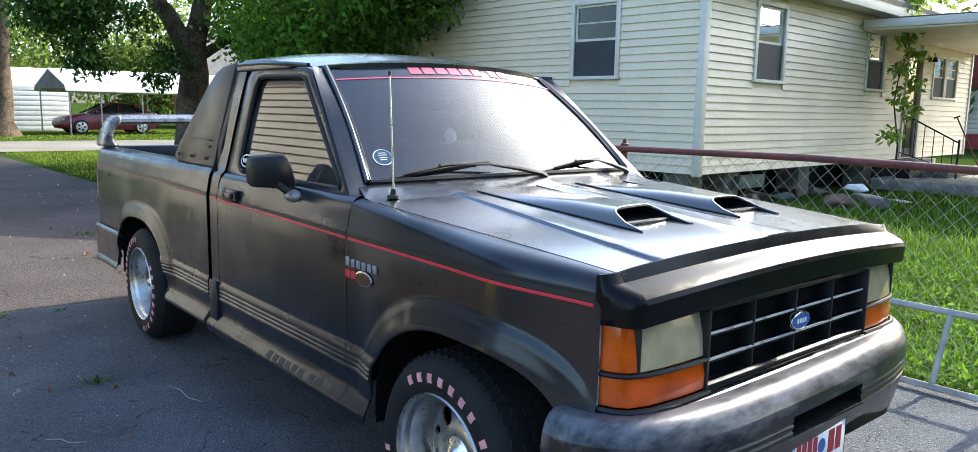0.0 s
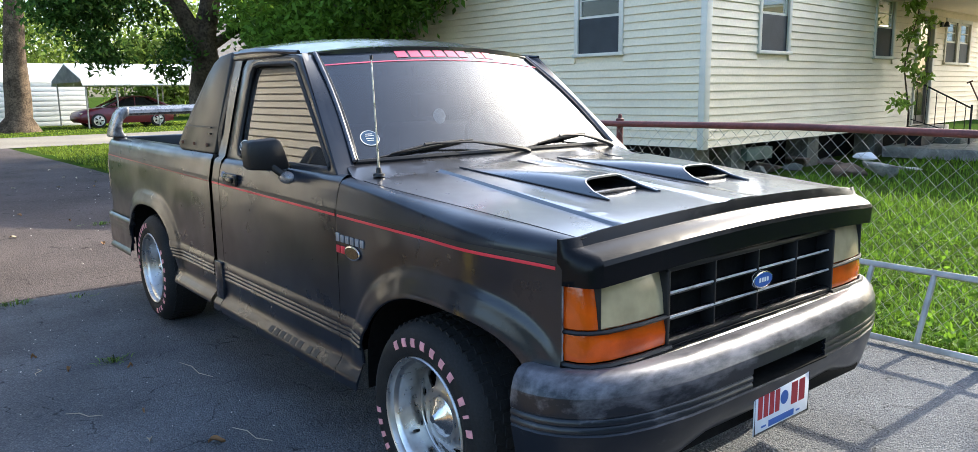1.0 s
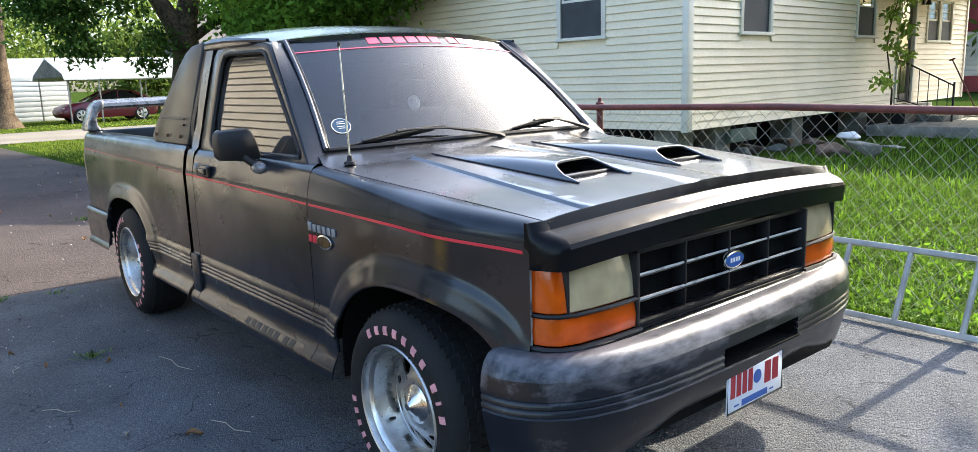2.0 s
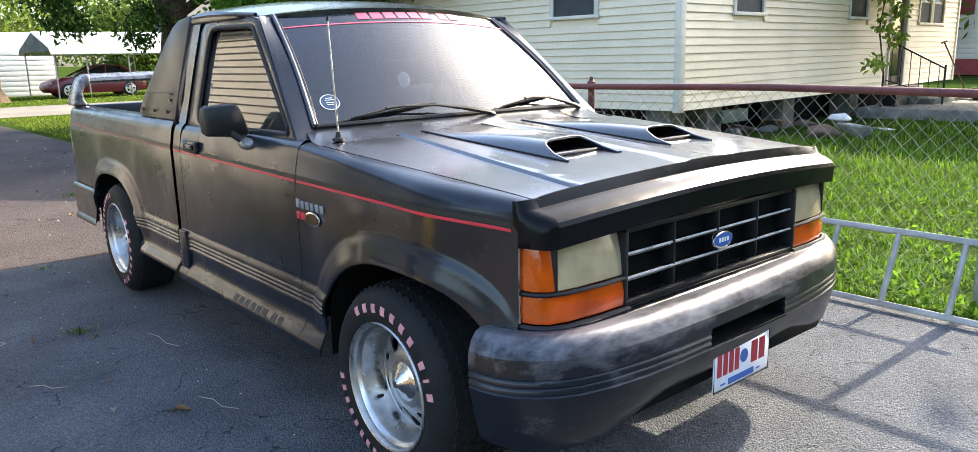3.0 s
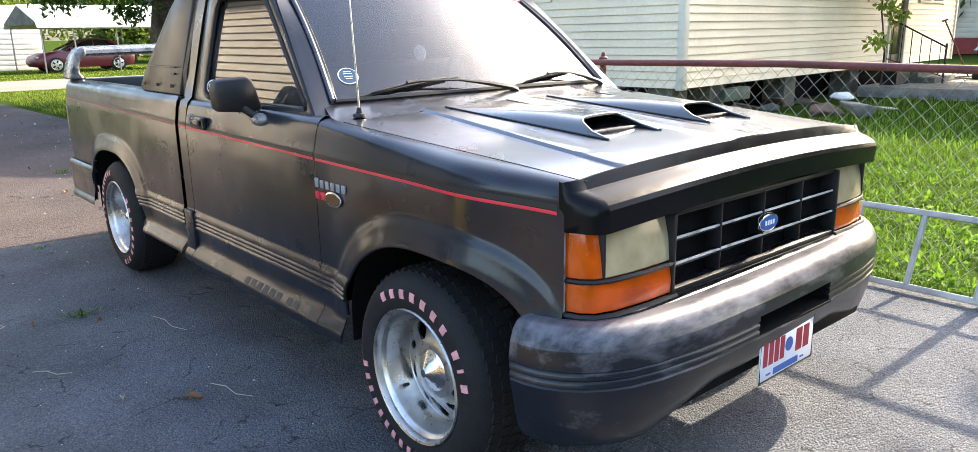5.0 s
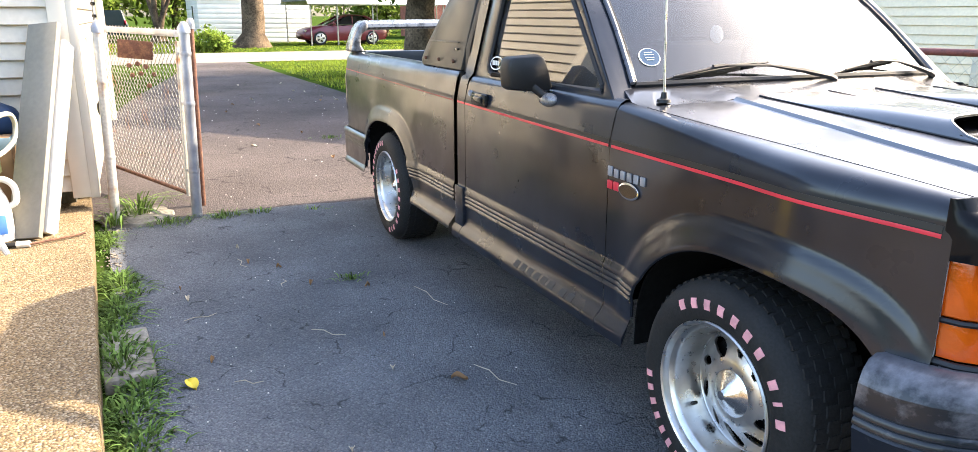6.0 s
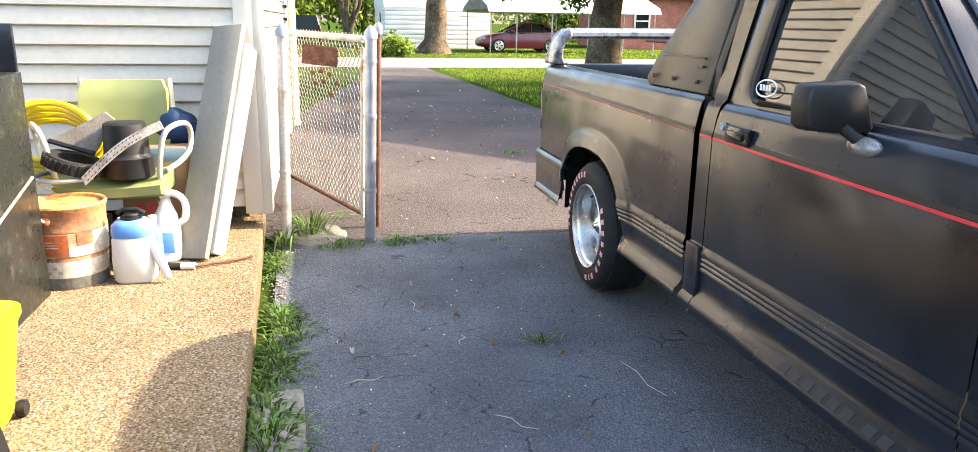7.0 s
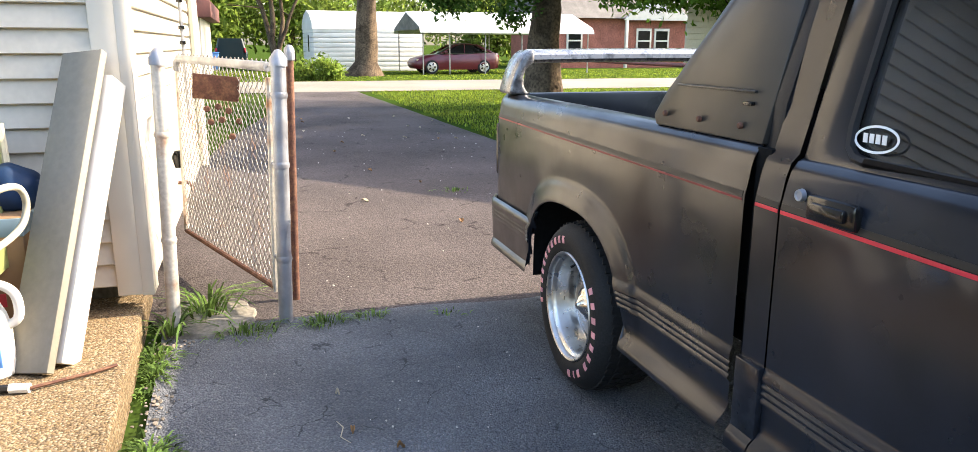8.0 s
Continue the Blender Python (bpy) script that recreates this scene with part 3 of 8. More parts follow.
def sash_window(house, m, a0, a1, z0, z1, name="window"):
    """A double-hung window with casing, sill, two sashes and panes; m is the wall's frame."""
    casing = bmesh.new()
    c = 0.075
    for lo, hi in (((a0, 0.0, z0 + 0.05), (a0 + c, 0.035, z1)), ((a1 - c, 0.0, z0 + 0.05), (a1, 0.035, z1)), ((a0 + c, 0.0, z1 - c), (a1 - c, 0.035, z1))):
        box(casing, lo, hi, 0.004, m)
    w = part(name, casing, TRIM, house, "white double-hung window")
    part("window_sill", box_bm((a0 - 0.02, 0.0, z0), (a1 + 0.02, 0.06, z0 + 0.05), 0.006, m), TRIM, w)
    mid = (z0 + z1) / 2
    for lo_z, hi_z, back in ((z0 + 0.05, mid + 0.02, -0.03), (mid - 0.02, z1 - c, -0.008)):
        bm = bmesh.new()
        e = 0.035
        for lo, hi in (((a0 + c, back - 0.03, lo_z), (a0 + c + e, back, hi_z)), ((a1 - c - e, back - 0.03, lo_z), (a1 - c, back, hi_z)), ((a0 + c + e, back - 0.03, lo_z), (a1 - c - e, back, lo_z + e)), ((a0 + c + e, back - 0.03, hi_z - e), (a1 - c - e, back, hi_z)), ((a0 + c + e, back - 0.025, (lo_z + hi_z) / 2 - 0.008), (a1 - c - e, back - 0.004, (lo_z + hi_z) / 2 + 0.008))):
            box(bm, lo, hi, 0.0, m)
        sash = part("sash", bm, TRIM, w)
        pane = part("pane", box_bm((a0 + c + e, back - 0.018, lo_z + e), (a1 - c - e, back - 0.014, hi_z - e), 0.0, m), PANE, sash)
        pane.visible_shadow = False
    bm = bmesh.new()
    for lo, hi in (((a0, -0.6, z0), (a1, -0.55, z1)), ((a0 - 0.02, -0.6, z0), (a0, -0.145, z1)), ((a1, -0.6, z0), (a1 + 0.02, -0.145, z1)), ((a0, -0.6, z1), (a1, -0.145, z1 + 0.02)), ((a0, -0.6, z0 - 0.02), (a1, -0.145, z0))):
        box(bm, lo, hi, 0.0, m)
    part("window_room", bm, INTERIOR, w)
    part("window_blind", box_bm((a0 + c + 0.02, -0.11, mid + 0.05), (a1 - c - 0.02, -0.1, z1 - c), 0.0, m), INTERIOR, w)
    part("insect_screen", box_bm((a0 + c, -0.006, z0 + 0.05), (a1 - c, -0.003, mid - 0.02), 0.0, m), SCREEN, w, "dark insect screen over the lower sash")
    return w


# the house beyond the fence: a gable end towards the driveway, a long side with door and porch roof
HC = (-4.4, 6.6)
house = thing("house", (0, 0, 0), "single-storey cream house with lapped vinyl siding, raised on piers", "house")
LAP, W1, EAVE, TURN_H = 0.107, 9.2, 3.06, 3.5
m1 = siding_wall(house, (HC[0] - W1 * math.cos(radians(TURN_H)), HC[1] - W1 * math.sin(radians(TURN_H))), TURN_H, W1, 0.48, EAVE, LAP, SIDING, [(W1 - 2.25, W1 - 1.33, 1.75, 2.9)])
sash_window(house, m1, W1 - 2.25, W1 - 1.33, 1.75, 2.9)
DOOR, PAIR, SIDE_END = (7.36, 8.2), (8.86, 10.5), 11.5
m2 = siding_wall(house, HC, 90 + TURN_H, SIDE_END, 0.48, EAVE, LAP, SIDING, [(1.3, 2.24, 1.74, 2.9), (5.3, 6.2, 1.74, 2.86), (DOOR[0], DOOR[1], 0.5, 2.6), (PAIR[0], PAIR[1], 1.68, 2.62)])
sash_window(house, m2, 1.3, 2.24, 1.74, 2.9)
sash_window(house, m2, 5.3, 6.2, 1.74, 2.86)
mid = (PAIR[0] + PAIR[1]) / 2
sash_window(house, m2, PAIR[0], mid - 0.004, 1.68, 2.62)
sash_window(house, m2, mid + 0.004, PAIR[1], 1.68, 2.62)
part("corner_post", box_bm((-0.045, -0.05, 0.46), (0.09, 0.043, EAVE), 0.006, m2 @ Matrix.Translation((-0.01, -0.005, 0))), TRIM, house)
part("corner_post", box_bm((SIDE_END - 0.06, -0.04, 0.46), (SIDE_END + 0.03, 0.04, EAVE), 0.006, m2), TRIM, house)
part("end_wall", box_bm((SIDE_END - 0.16, -8.8, 0.48), (SIDE_END - 0.02, -0.14, EAVE), 0.0, m2), SIDING, house)
part("rear_wall", box_bm((0.1, -9.15, 0.48), (SIDE_END - 0.02, -9.0, EAVE), 0.0, m2), SIDING, house)
# piers, and a near-black box painting the shade in the space below
foot = part("underhouse_shade", box_bm((0.3, -8.0, -0.1), (SIDE_END - 0.2, -0.6, 0.5), 0.0, m2), DARK, house)
for p in (0.95, 3.3, 6.0):
    part("pier", box_bm((p, -0.5, -0.05), (p + 0.4, -0.12, 0.485), 0.01, m2), BLOCK, house)
for p in (0.6, 2.6, 4.6):
    part("pier", box_bm((W1 - p, -0.5, -0.05), (W1 - p + 0.4, -0.12, 0.485), 0.01, m1), BLOCK, house)
part("pier_pad", box_bm((1.2, -0.16, 0.22), (1.95, -0.02, 0.4), 0.01, m2), GREEN_PAD, house, "faded green board under the sill")
# gable above the end wall, eaves and roof
part("gable", plate([(0.02, EAVE), (W1 - 0.05, EAVE), (W1 - 0.2, EAVE + 0.12), (W1 / 2, EAVE + 2.75), (0.2, EAVE + 0.12)], 0.12, m1 @ Matrix(((1, 0, 0, 0), (0, 0, 1, 0.0), (0, 1, 0, 0), (0, 0, 0, 1)))), SIDING, house, "siding of the gable")
part("soffit", box_bm((-0.1, 0.02, EAVE - 0.02), (SIDE_END + 0.3, 0.4, EAVE + 0.01), 0.0, m2), TRIM, house)
part("fascia", box_bm((-0.3, 0.38, EAVE - 0.04), (SIDE_END + 0.3, 0.42, EAVE + 0.13), 0.004, m2), TRIM, house, "white eaves board")
bm = bmesh.new()
for flip in (0.0, 1.0):
    ridge, low = -W1 / 2, lerp(0.45, -W1 - 0.45, flip)
    loft(bm, [[m2 @ Vector((x, low, EAVE + 0.12)), m2 @ Vector((x, low, EAVE + 0.2)), m2 @ Vector((x, ridge, EAVE + 2.98)), m2 @ Vector((x, ridge, EAVE + 2.88))] for x in (-0.32, SIDE_END + 0.4)], closed=True, caps=True)
part("roof", tidy(bm), SHINGLE, house, "grey shingle gable roof")
# flat porch roof over the door, standing out from the wall
part("porch_roof", box_bm((5.0, 0.03, 2.79), (SIDE_END + 0.25, 4.6, 2.93), 0.008, m2), TRIM, house, "flat white porch roof")
part("porch_ceiling", box_bm((5.04, 0.03, 2.755), (SIDE_END + 0.2, 4.56, 2.788), 0.004, m2), SIDING, house, "cream porch ceiling")
part("porch_roof_covering", box_bm((5.0, 0.45, 2.933), (SIDE_END + 0.25, 4.6, 2.95), 0.004, m2), SHINGLE, house)
part("porch_post", box_bm((SIDE_END - 0.1, 4.3, 0.17), (SIDE_END, 4.4, 2.755), 0.006, m2), TRIM, house)
part("porch_floor", box_bm((5.9, 0.06, -0.05), (12.5, 5.0, 0.17), 0.012, m2), CONCRETE, house, "pale concrete porch slab")
# door with dark storm glass, and the lamp beside it
frame_bm = bmesh.new()
for lo, hi in (((DOOR[0] - 0.06, 0.0, 0.5), (DOOR[0] + 0.02, 0.045, 2.68)), ((DOOR[1] - 0.02, 0.0, 0.5), (DOOR[1] + 0.06, 0.045, 2.68)), ((DOOR[0] + 0.02, 0.0, 2.6), (DOOR[1] - 0.02, 0.045, 2.68))):
    box(frame_bm, lo, hi, 0.004, m2)
part("door_frame", frame_bm, TRIM, house)
porch_door = part("porch_door", box_bm((DOOR[0] + 0.02, -0.07, 0.52), (DOOR[1] - 0.02, -0.03, 2.59), 0.004, m2), DOOR_BROWN, house, "dark storm door with tall glass panes")
for z0, z1 in ((0.68, 1.42), (1.54, 2.48)):
    part("door_pane", box_bm((DOOR[0] + 0.12, -0.03, z0), (DOOR[1] - 0.12, -0.024, z1), 0.0, m2), GLOSS, porch_door)
part("door_knob", tube_bm([m2 @ Vector((DOOR[1] - 0.07, -0.03, 1.48)), m2 @ Vector((DOOR[1] - 0.07, 0.03, 1.48))], 0.02, 8), MATT, porch_door)
wall_lamp = part("porch_lamp", box_bm((8.5, 0.02, 2.42), (8.6, 0.06, 2.52), 0.008, m2), MATT, house, "small black porch lamp")
part("lamp_shade", lathe_bm([(0.02, 0.1), (0.045, 0.06), (0.06, 0.0), (0.05, 0.0), (0.0, 0.03)], m2 @ Matrix.Translation((8.55, 0.13, 2.42)), 12), MATT, wall_lamp)

# the neighbouring house whose end wall stands behind the patio
house_a = thing("house", (0, 0, 0), "white house with lapped vinyl siding, its end wall over the patio", "house")
LAP_A = 0.0955
ma = siding_wall(house_a, (-3.72, -9.245), 90, 6.86, 0.23, 2.75, LAP_A, SIDING_A)
mb = siding_wall(house_a, (-3.72, -2.385), 180, 3.5, 0.23, 2.75, LAP_A, SIDING_A, (), "side_wall")
part("corner_trim", box_bm((6.745, -0.03, 0.19), (6.857, 0.032, 2.75), 0.005, ma), TRIM, house_a, "wide white corner trim")
part("corner_trim", box_bm((-0.036, -0.02, 0.186), (0.1, 0.029, 2.754), 0.005, mb), TRIM, house_a)
# near-black box paints the shade under the floor
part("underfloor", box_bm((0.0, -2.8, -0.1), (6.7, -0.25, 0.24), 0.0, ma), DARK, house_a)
part("underfloor", box_bm((0.2, -0.4, -0.1), (3.46, -0.12, 0.24), 0.0, mb), BLOCK, house_a)
part("soffit", box_bm((-0.3, -3.7, 2.75), (7.15, 0.32, 2.79), 0.0, ma), TRIM, house_a)
bm = bmesh.new()
loft(bm, [[ma @ Vector((x, y, z)) for x, z in ((-0.4, 2.79), (7.25, 2.79), (7.25, 2.89), (3.4, 4.4), (-0.4, 2.89))] for y in (0.35, -3.8)], closed=True, caps=True)
part("roof", tidy(bm), SHINGLE, house_a)
part("downspout", tube_bm([mb @ Vector((3.3, 0.06, 0.25)), mb @ Vector((3.3, 0.06, 2.7))], 0.035, 8), TRIM, house_a)
conduit = part("conduit", tube_bm([mb @ Vector((2.4, 0.04, 0.7)), mb @ Vector((2.4, 0.04, 1.9))], 0.012, 8), GALV, house_a, "thin grey conduit on the side wall")
for z in (1.22, 1.32, 1.5):
    part("conduit_clamp", box_bm((2.37, 0.02, z), (2.43, 0.058, z + 0.025), 0.004, mb), GLOSS, conduit)
part("outlet_box", box_bm((1.33, 0.015, 0.52), (1.4, 0.06, 0.62), 0.006, mb), GLOSS, house_a, "small black outlet box")
part("hose_tap", tube_bm([mb @ Vector((1.42, 0.02, 0.42)), mb @ Vector((1.42, 0.08, 0.42)), mb @ Vector((1.42, 0.1, 0.38))], 0.011, 8), RUST, house_a)


def chain_link(bm, a, b, z0, z1, cell=0.07, r=0.0017, sides=3):
    """Zigzag wires between two plan points, woven as diamonds."""
    a, b = Vector((*a, 0)), Vector((*b, 0))
    d = (b - a).normalized()
    out = Vector((d.y, -d.x, 0))
    n = int((b - a).length / (cell / 2))
    steps = int((z1 - z0) / (cell / 2))
    for k in range(n + 1):
        pts = []
        for i in range(steps + 1):
            x = k * cell / 2 + (cell / 4 if (i + k) % 2 else -cell / 4)
            bulge = 0.004 * noise.noise((k * 0.2, i * 0.25, a.x))
            pts.append(a + d * x + out * (bulge + (0.0018 if (i % 2) else -0.0018)) + Vector((0, 0, z0 + i * (z1 - z0) / steps)))
        tube(bm, pts, r, sides, cap=False)
    return bm


fence = thing("fence", (0, 0, 0), "chain-link fence with a red-brown top rail and steel posts", "fence")
FY = 2.06
part("top_rail", tube_bm([(-9.0, FY, 1.04), (-4.0, FY, 1.042), (-1.85, FY, 1.035), (-0.5, FY - 0.0, 1.05), (0.75, FY, 1.035), (3.5, FY, 1.04)], 0.021, 10), RAIL_RED, fence, "red-brown top rail")
for x, mat in ((-6.5, RAIL_RED), (-4.2, RAIL_RED), (-1.86, RAIL_RED), (0.645, GALV), (3.2, GALV)):
    post = part("post", tube_bm([(x, FY + 0.03, -0.05), (x, FY + 0.03, 1.06)], 0.024, 10), mat, fence)
    part("post_cap", lathe_bm([(0.0, 0.05), (0.012, 0.045), (0.016, 0.02), (0.029, 0.012), (0.029, -0.02)], Matrix.Translation((x, FY + 0.03, 1.055)), 14), mat, post)
bm = bmesh.new()
chain_link(bm, (-4.2, FY), (1.9, FY), 0.04, 1.03, 0.085, 0.0015)
tagged(part("fence_wire", bm, WIRE, fence, "woven wire mesh"), kind="stuff")

# gate beside the patio, swung along the driveway's edge
gate = thing("gate", Matrix.Translation((0, -2.0, 0)) @ Matrix.Rotation(radians(-1.5), 4, "X") @ Matrix.Translation((0, 2.0, 0)), "chain-link gate with galvanised posts, standing open between house and driveway", "gate")
GP, GQ = (-3.66, -2.29), (-3.72, -1.825)


def round_post(name, x, y, top, mat, r=0.028):
    ob = part(name, tube_bm([(x, y, -0.05), (x, y, top)], r, 12), mat, gate)
    part("post_cap", lathe_bm([(0.0, 0.04), (0.012, 0.037), (0.024, 0.022), (r + 0.006, 0.0), (r + 0.006, -0.03)], Matrix.Translation((x, y, top)), 16), GALV, ob)
    return ob


round_post("gate_post", GP[0], GP[1], 1.165, GALV_RUST)
round_post("gate_post", GQ[0], GQ[1], 1.17, GALV, 0.032)
round_post("latch_post", GQ[0] - 0.3, GQ[1] + 0.06, 1.19, RUST, 0.019)
LA, LB = (-5.05, -2.335), (-3.78, -1.865)
part("leaf_rail", tube_bm([(LA[0], LA[1], 1.07), (LA[0] + 0.01, LA[1], 1.115), (LA[0] + 0.05, LA[1] + 0.015, 1.137), (*LB, 1.135)], 0.021, 10), GALV, gate, "galvanised top rail of the gate leaf")
for (x, y), mat in ((LA, GALV_RUST), (LB, GALV_RUST)):
    part("leaf_upright", tube_bm([(x, y, 0.13), (x, y, 1.09)], 0.013, 8), mat, gate)
part("leaf_bottom_bar", tube_bm([(*LA, 0.14), (*LB, 0.15)], 0.014, 8), RUST, gate, "rusted bottom bar")
bm = bmesh.new()
chain_link(bm, LA, LB, 0.15, 1.165, 0.056, 0.0023, 4)
tagged(part("leaf_wire", bm, WIRE_RUST, gate, "woven wire mesh"), kind="stuff")
for z in (0.3, 0.72, 1.02):
    part("tie_band", lathe_bm([(0.034, -0.014), (0.037, 0.0), (0.034, 0.014)], Matrix.Translation((GQ[0], GQ[1], z)), 14), GALV, gate)
    part("hinge_pin", tube_bm([(GQ[0], GQ[1], z), (LB[0], LB[1], z)], 0.009, 6), GALV, gate)
for z in (0.42, 0.86):
    part("tie_band", lathe_bm([(0.03, -0.012), (0.033, 0.0), (0.03, 0.012)], Matrix.Translation((GP[0], GP[1], z)), 14), GALV_RUST, gate)
at_sign = Matrix.Translation((-4.16, -2.085, 1.02)) @ Matrix.Rotation(radians(78), 4, "Z") @ Matrix.Rotation(radians(4), 4, "Y")
sign = part("gate_sign", box_bm((-0.118, -0.004, -0.055), (0.095, 0.004, 0.06), 0.002, at_sign), RUST, gate, "small rusted steel sign")
for i in range(7):
    q = at_sign @ Vector((-0.05 + 0.05 * (i % 4) + 0.02 * (i // 4), 0.0, -0.1 - 0.06 * (i // 3) + 0.015 * (i % 2)))
    part("sign_ornament", lathe_bm([(0.0, 0.004), (0.012, 0.003), (0.016, -0.002), (0.0, -0.004)], Matrix.Translation(q) @ Matrix.Rotation(radians(80), 4, "Y"), 9), RUST, sign)

# ladder on its side against the fence
ladder = thing("ladder", (0, 0, 0), "old aluminium ladder lying on its side against the fence", "ladder")
L0, L1 = Vector((-0.9, 1.78, 0.02)), Vector((-0.9, 1.93, 0.355))
for p, nm in ((L0, "rail"), (L1, "rail")):
    bm = box_bm((0, -0.011, -0.015), (1.67, 0.011, 0.015), 0.004)
    bmesh.ops.transform(bm, matrix=Matrix.Translation(p + Vector((0, 0, 0.012))) @ Matrix.Rotation(radians(-24), 4, "X"), verts=bm.verts[:])
    part(nm, bm, LADDER, ladder)
for i in range(6):
    x = -0.88 + i * 0.3
    part("rung", tube_bm([(x, L0.y, 0.04), (x, L1.y, 0.36)], 0.014, 10), LADDER, ladder)


# ---- the pickup truck: x forwards from the front axle, y to its left ----
truck = thing("pickup_truck", Matrix.Translation((0, -0.03, 0)) @ Matrix.Diagonal((1.0, 0.965, 1.0, 1.0)), "faded black pickup truck with red pinstripe parked on the asphalt driveway", "pickup truck")
# wheel openings: middle, reach behind and ahead, height, squareness behind and ahead
ARCH_Z = 0.305
ARCHES = ((0.02, 0.415, 0.44, 0.372, 2.2, 3.0), (-2.775, 0.43, 0.43, 0.358, 2.8, 2.4))


def arch_ring(x, z, arch):
    """1 on the edge of a wheel opening, less inside, more outside."""
    xa, back, ahead, high, nb, na = arch
    u, n = ((xa - x) / back, nb) if x < xa else ((x - xa) / ahead, na)
    return (u ** n + (abs(z - ARCH_Z) / high) ** n) ** (1 / n)


def arch_height(x, arch):
    xa, back, ahead, high, nb, na = arch
    u, n = ((xa - x) / back, nb) if x < xa else ((x - xa) / ahead, na)
    return ARCH_Z + high * (1 - u ** n) ** (1 / n) if u < 1 else None


def arch_curve(arch, count=44, grow=0.0):
    """Points (x, z) round an opening, from its front foot over the top to its rear one."""
    xa, back, ahead, high, nb, na = arch
    out = []
    for a in np.linspace(-0.06, math.pi + 0.06, count):
        c, t = math.cos(a), math.sin(a)
        n, reach = (na, ahead) if c > 0 else (nb, back)
        k = (abs(c) ** n + abs(t) ** n) ** (-1 / n)
        out.append((xa + (reach + grow) * c * k, ARCH_Z + (high + grow) * t * k))
    return out


def hood_edge(x):
    return 0.985 - 0.072 * (x + 0.5)


def hood_half(x):
    return lerp(0.765, 0.708, smooth((x + 0.5) / 1.0))


def stripe_z(x):
    return 0.868 - 0.0125 * x if x < 0 else 0.868 - 0.03 * x


def side_y(x, z):
    """Half the body's width at x, z: ribbed cladding below, flares round the wheels, rounded ends."""
    y = 0.83
    if z < 0.515:
        y = 0.83 + 0.008 * smooth((0.52 - z) / 0.03)
        for groove in (0.478, 0.461, 0.444):
            y -= 0.0045 * max(0.0, 1 - abs(z - groove) / 0.006)
        if z < 0.43:
            y -= 0.008
        if z < 0.36:
            y += 0.035 * smooth((0.36 - z) / 0.05)
    elif z > stripe_z(x) - 0.02:
        y -= 0.006 * smooth((z - stripe_z(x) + 0.02) / 0.08)
        y -= 0.02 * smooth((z - 0.88) / 0.12)
    for arch in ARCHES:
        d = (arch_ring(x, z, arch) - 1) * 0.4
        y += (0.012 * smooth(1 - (d - 0.06) / 0.035) + 0.014 * smooth(1 - d / 0.07)) * (1.0 if z > 0.5 else smooth((z - 0.3) / 0.2))
    y -= 0.068 * smooth((x - 0.12) / 0.42)
    if x < -3.66:
        y -= 0.035 * ((-3.66 - x) / 0.1) ** 2
    return y


def arch_floor(x, low):
    for arch in ARCHES:
        top = arch_height(x, arch)
        if top:
            low = max(low, top)
    return low


def columns(x0, x1, step=0.025):
    xs = set(np.round(np.linspace(x0, x1, max(2, int(abs(x1 - x0) / step))), 4))
    for arch in ARCHES:
        for x, z in arch_curve(arch, 97):
            if x0 < x < x1:
                xs.add(round(float(x), 4))
        for x in np.arange(arch[0] - arch[1] - 0.1, arch[0] + arch[2] + 0.1, 0.012):
            if x0 < x < x1:
                xs.add(round(float(x), 4))
    xs = sorted(xs)
    return [x for i, x in enumerate(xs) if i in (0, len(xs) - 1) or x - xs[i - 1] > 0.0015]


LEVELS = sorted([0.282, 0.29, 0.3, 0.31, 0.325, 0.34, 0.36, 0.39, 0.425, 0.43, 0.4380, 0.444, 0.45, 0.4550, 0.461, 0.467, 0.472, 0.478, 0.484, 0.495, 0.508, 0.515, 0.52, 0.53] + list(np.linspace(0.54, 0.86, 33)))


def side_skin(x0, x1, s, top_rows, low=0.282):
    """One side panel: columns along x, rising from the sill or the arch to the given top rows (y, z) of each x."""
    bm = bmesh.new()
    rows = []
    for x in columns(x0, x1):
        floor = arch_floor(x, low(x) if callable(low) else low)
        row = []
        cap = stripe_z(x)
        for z in LEVELS:
            z = max(min(z, cap - 0.006), floor)
            row.append((x, s * side_y(x, z), z))
        cap = stripe_z(x)
        for z in (cap - 0.004, cap + 0.004, cap + 0.012):
            row.append((x, s * side_y(x, max(z, floor)), max(z, floor)))
        row += [(x, s * y, z) for y, z in top_rows(x)]
        rows.append(row)
    loft(bm, rows)
    tidy(bm, 0.0006)
    return bm


def fender_top(x):
    e = hood_edge(x)
    y = side_y(x, e - 0.05)
    w = hood_half(x)
    d = y - w
    return [(y, e - 0.045), (y - 0.1 * d, e - 0.024), (y - 0.35 * d, e - 0.009), (y - 0.7 * d, e - 0.002), (w, e - 0.001), (w, e - 0.02)]


def door_top(x):
    y = side_y(x, 0.93)
    return [(y, 0.94), (y - 0.008, 0.965), (y - 0.022, 0.985), (0.775, 0.996), (0.76, 0.996), (0.76, 0.95)]


def bed_top(x):
    y = side_y(x, 0.93)
    return [(y, 0.95), (y - 0.006, 0.975), (y - 0.018, 0.995), (y - 0.04, 1.01), (y - 0.075, 1.012), (y - 0.085, 1.0), (y - 0.085, 0.9)]


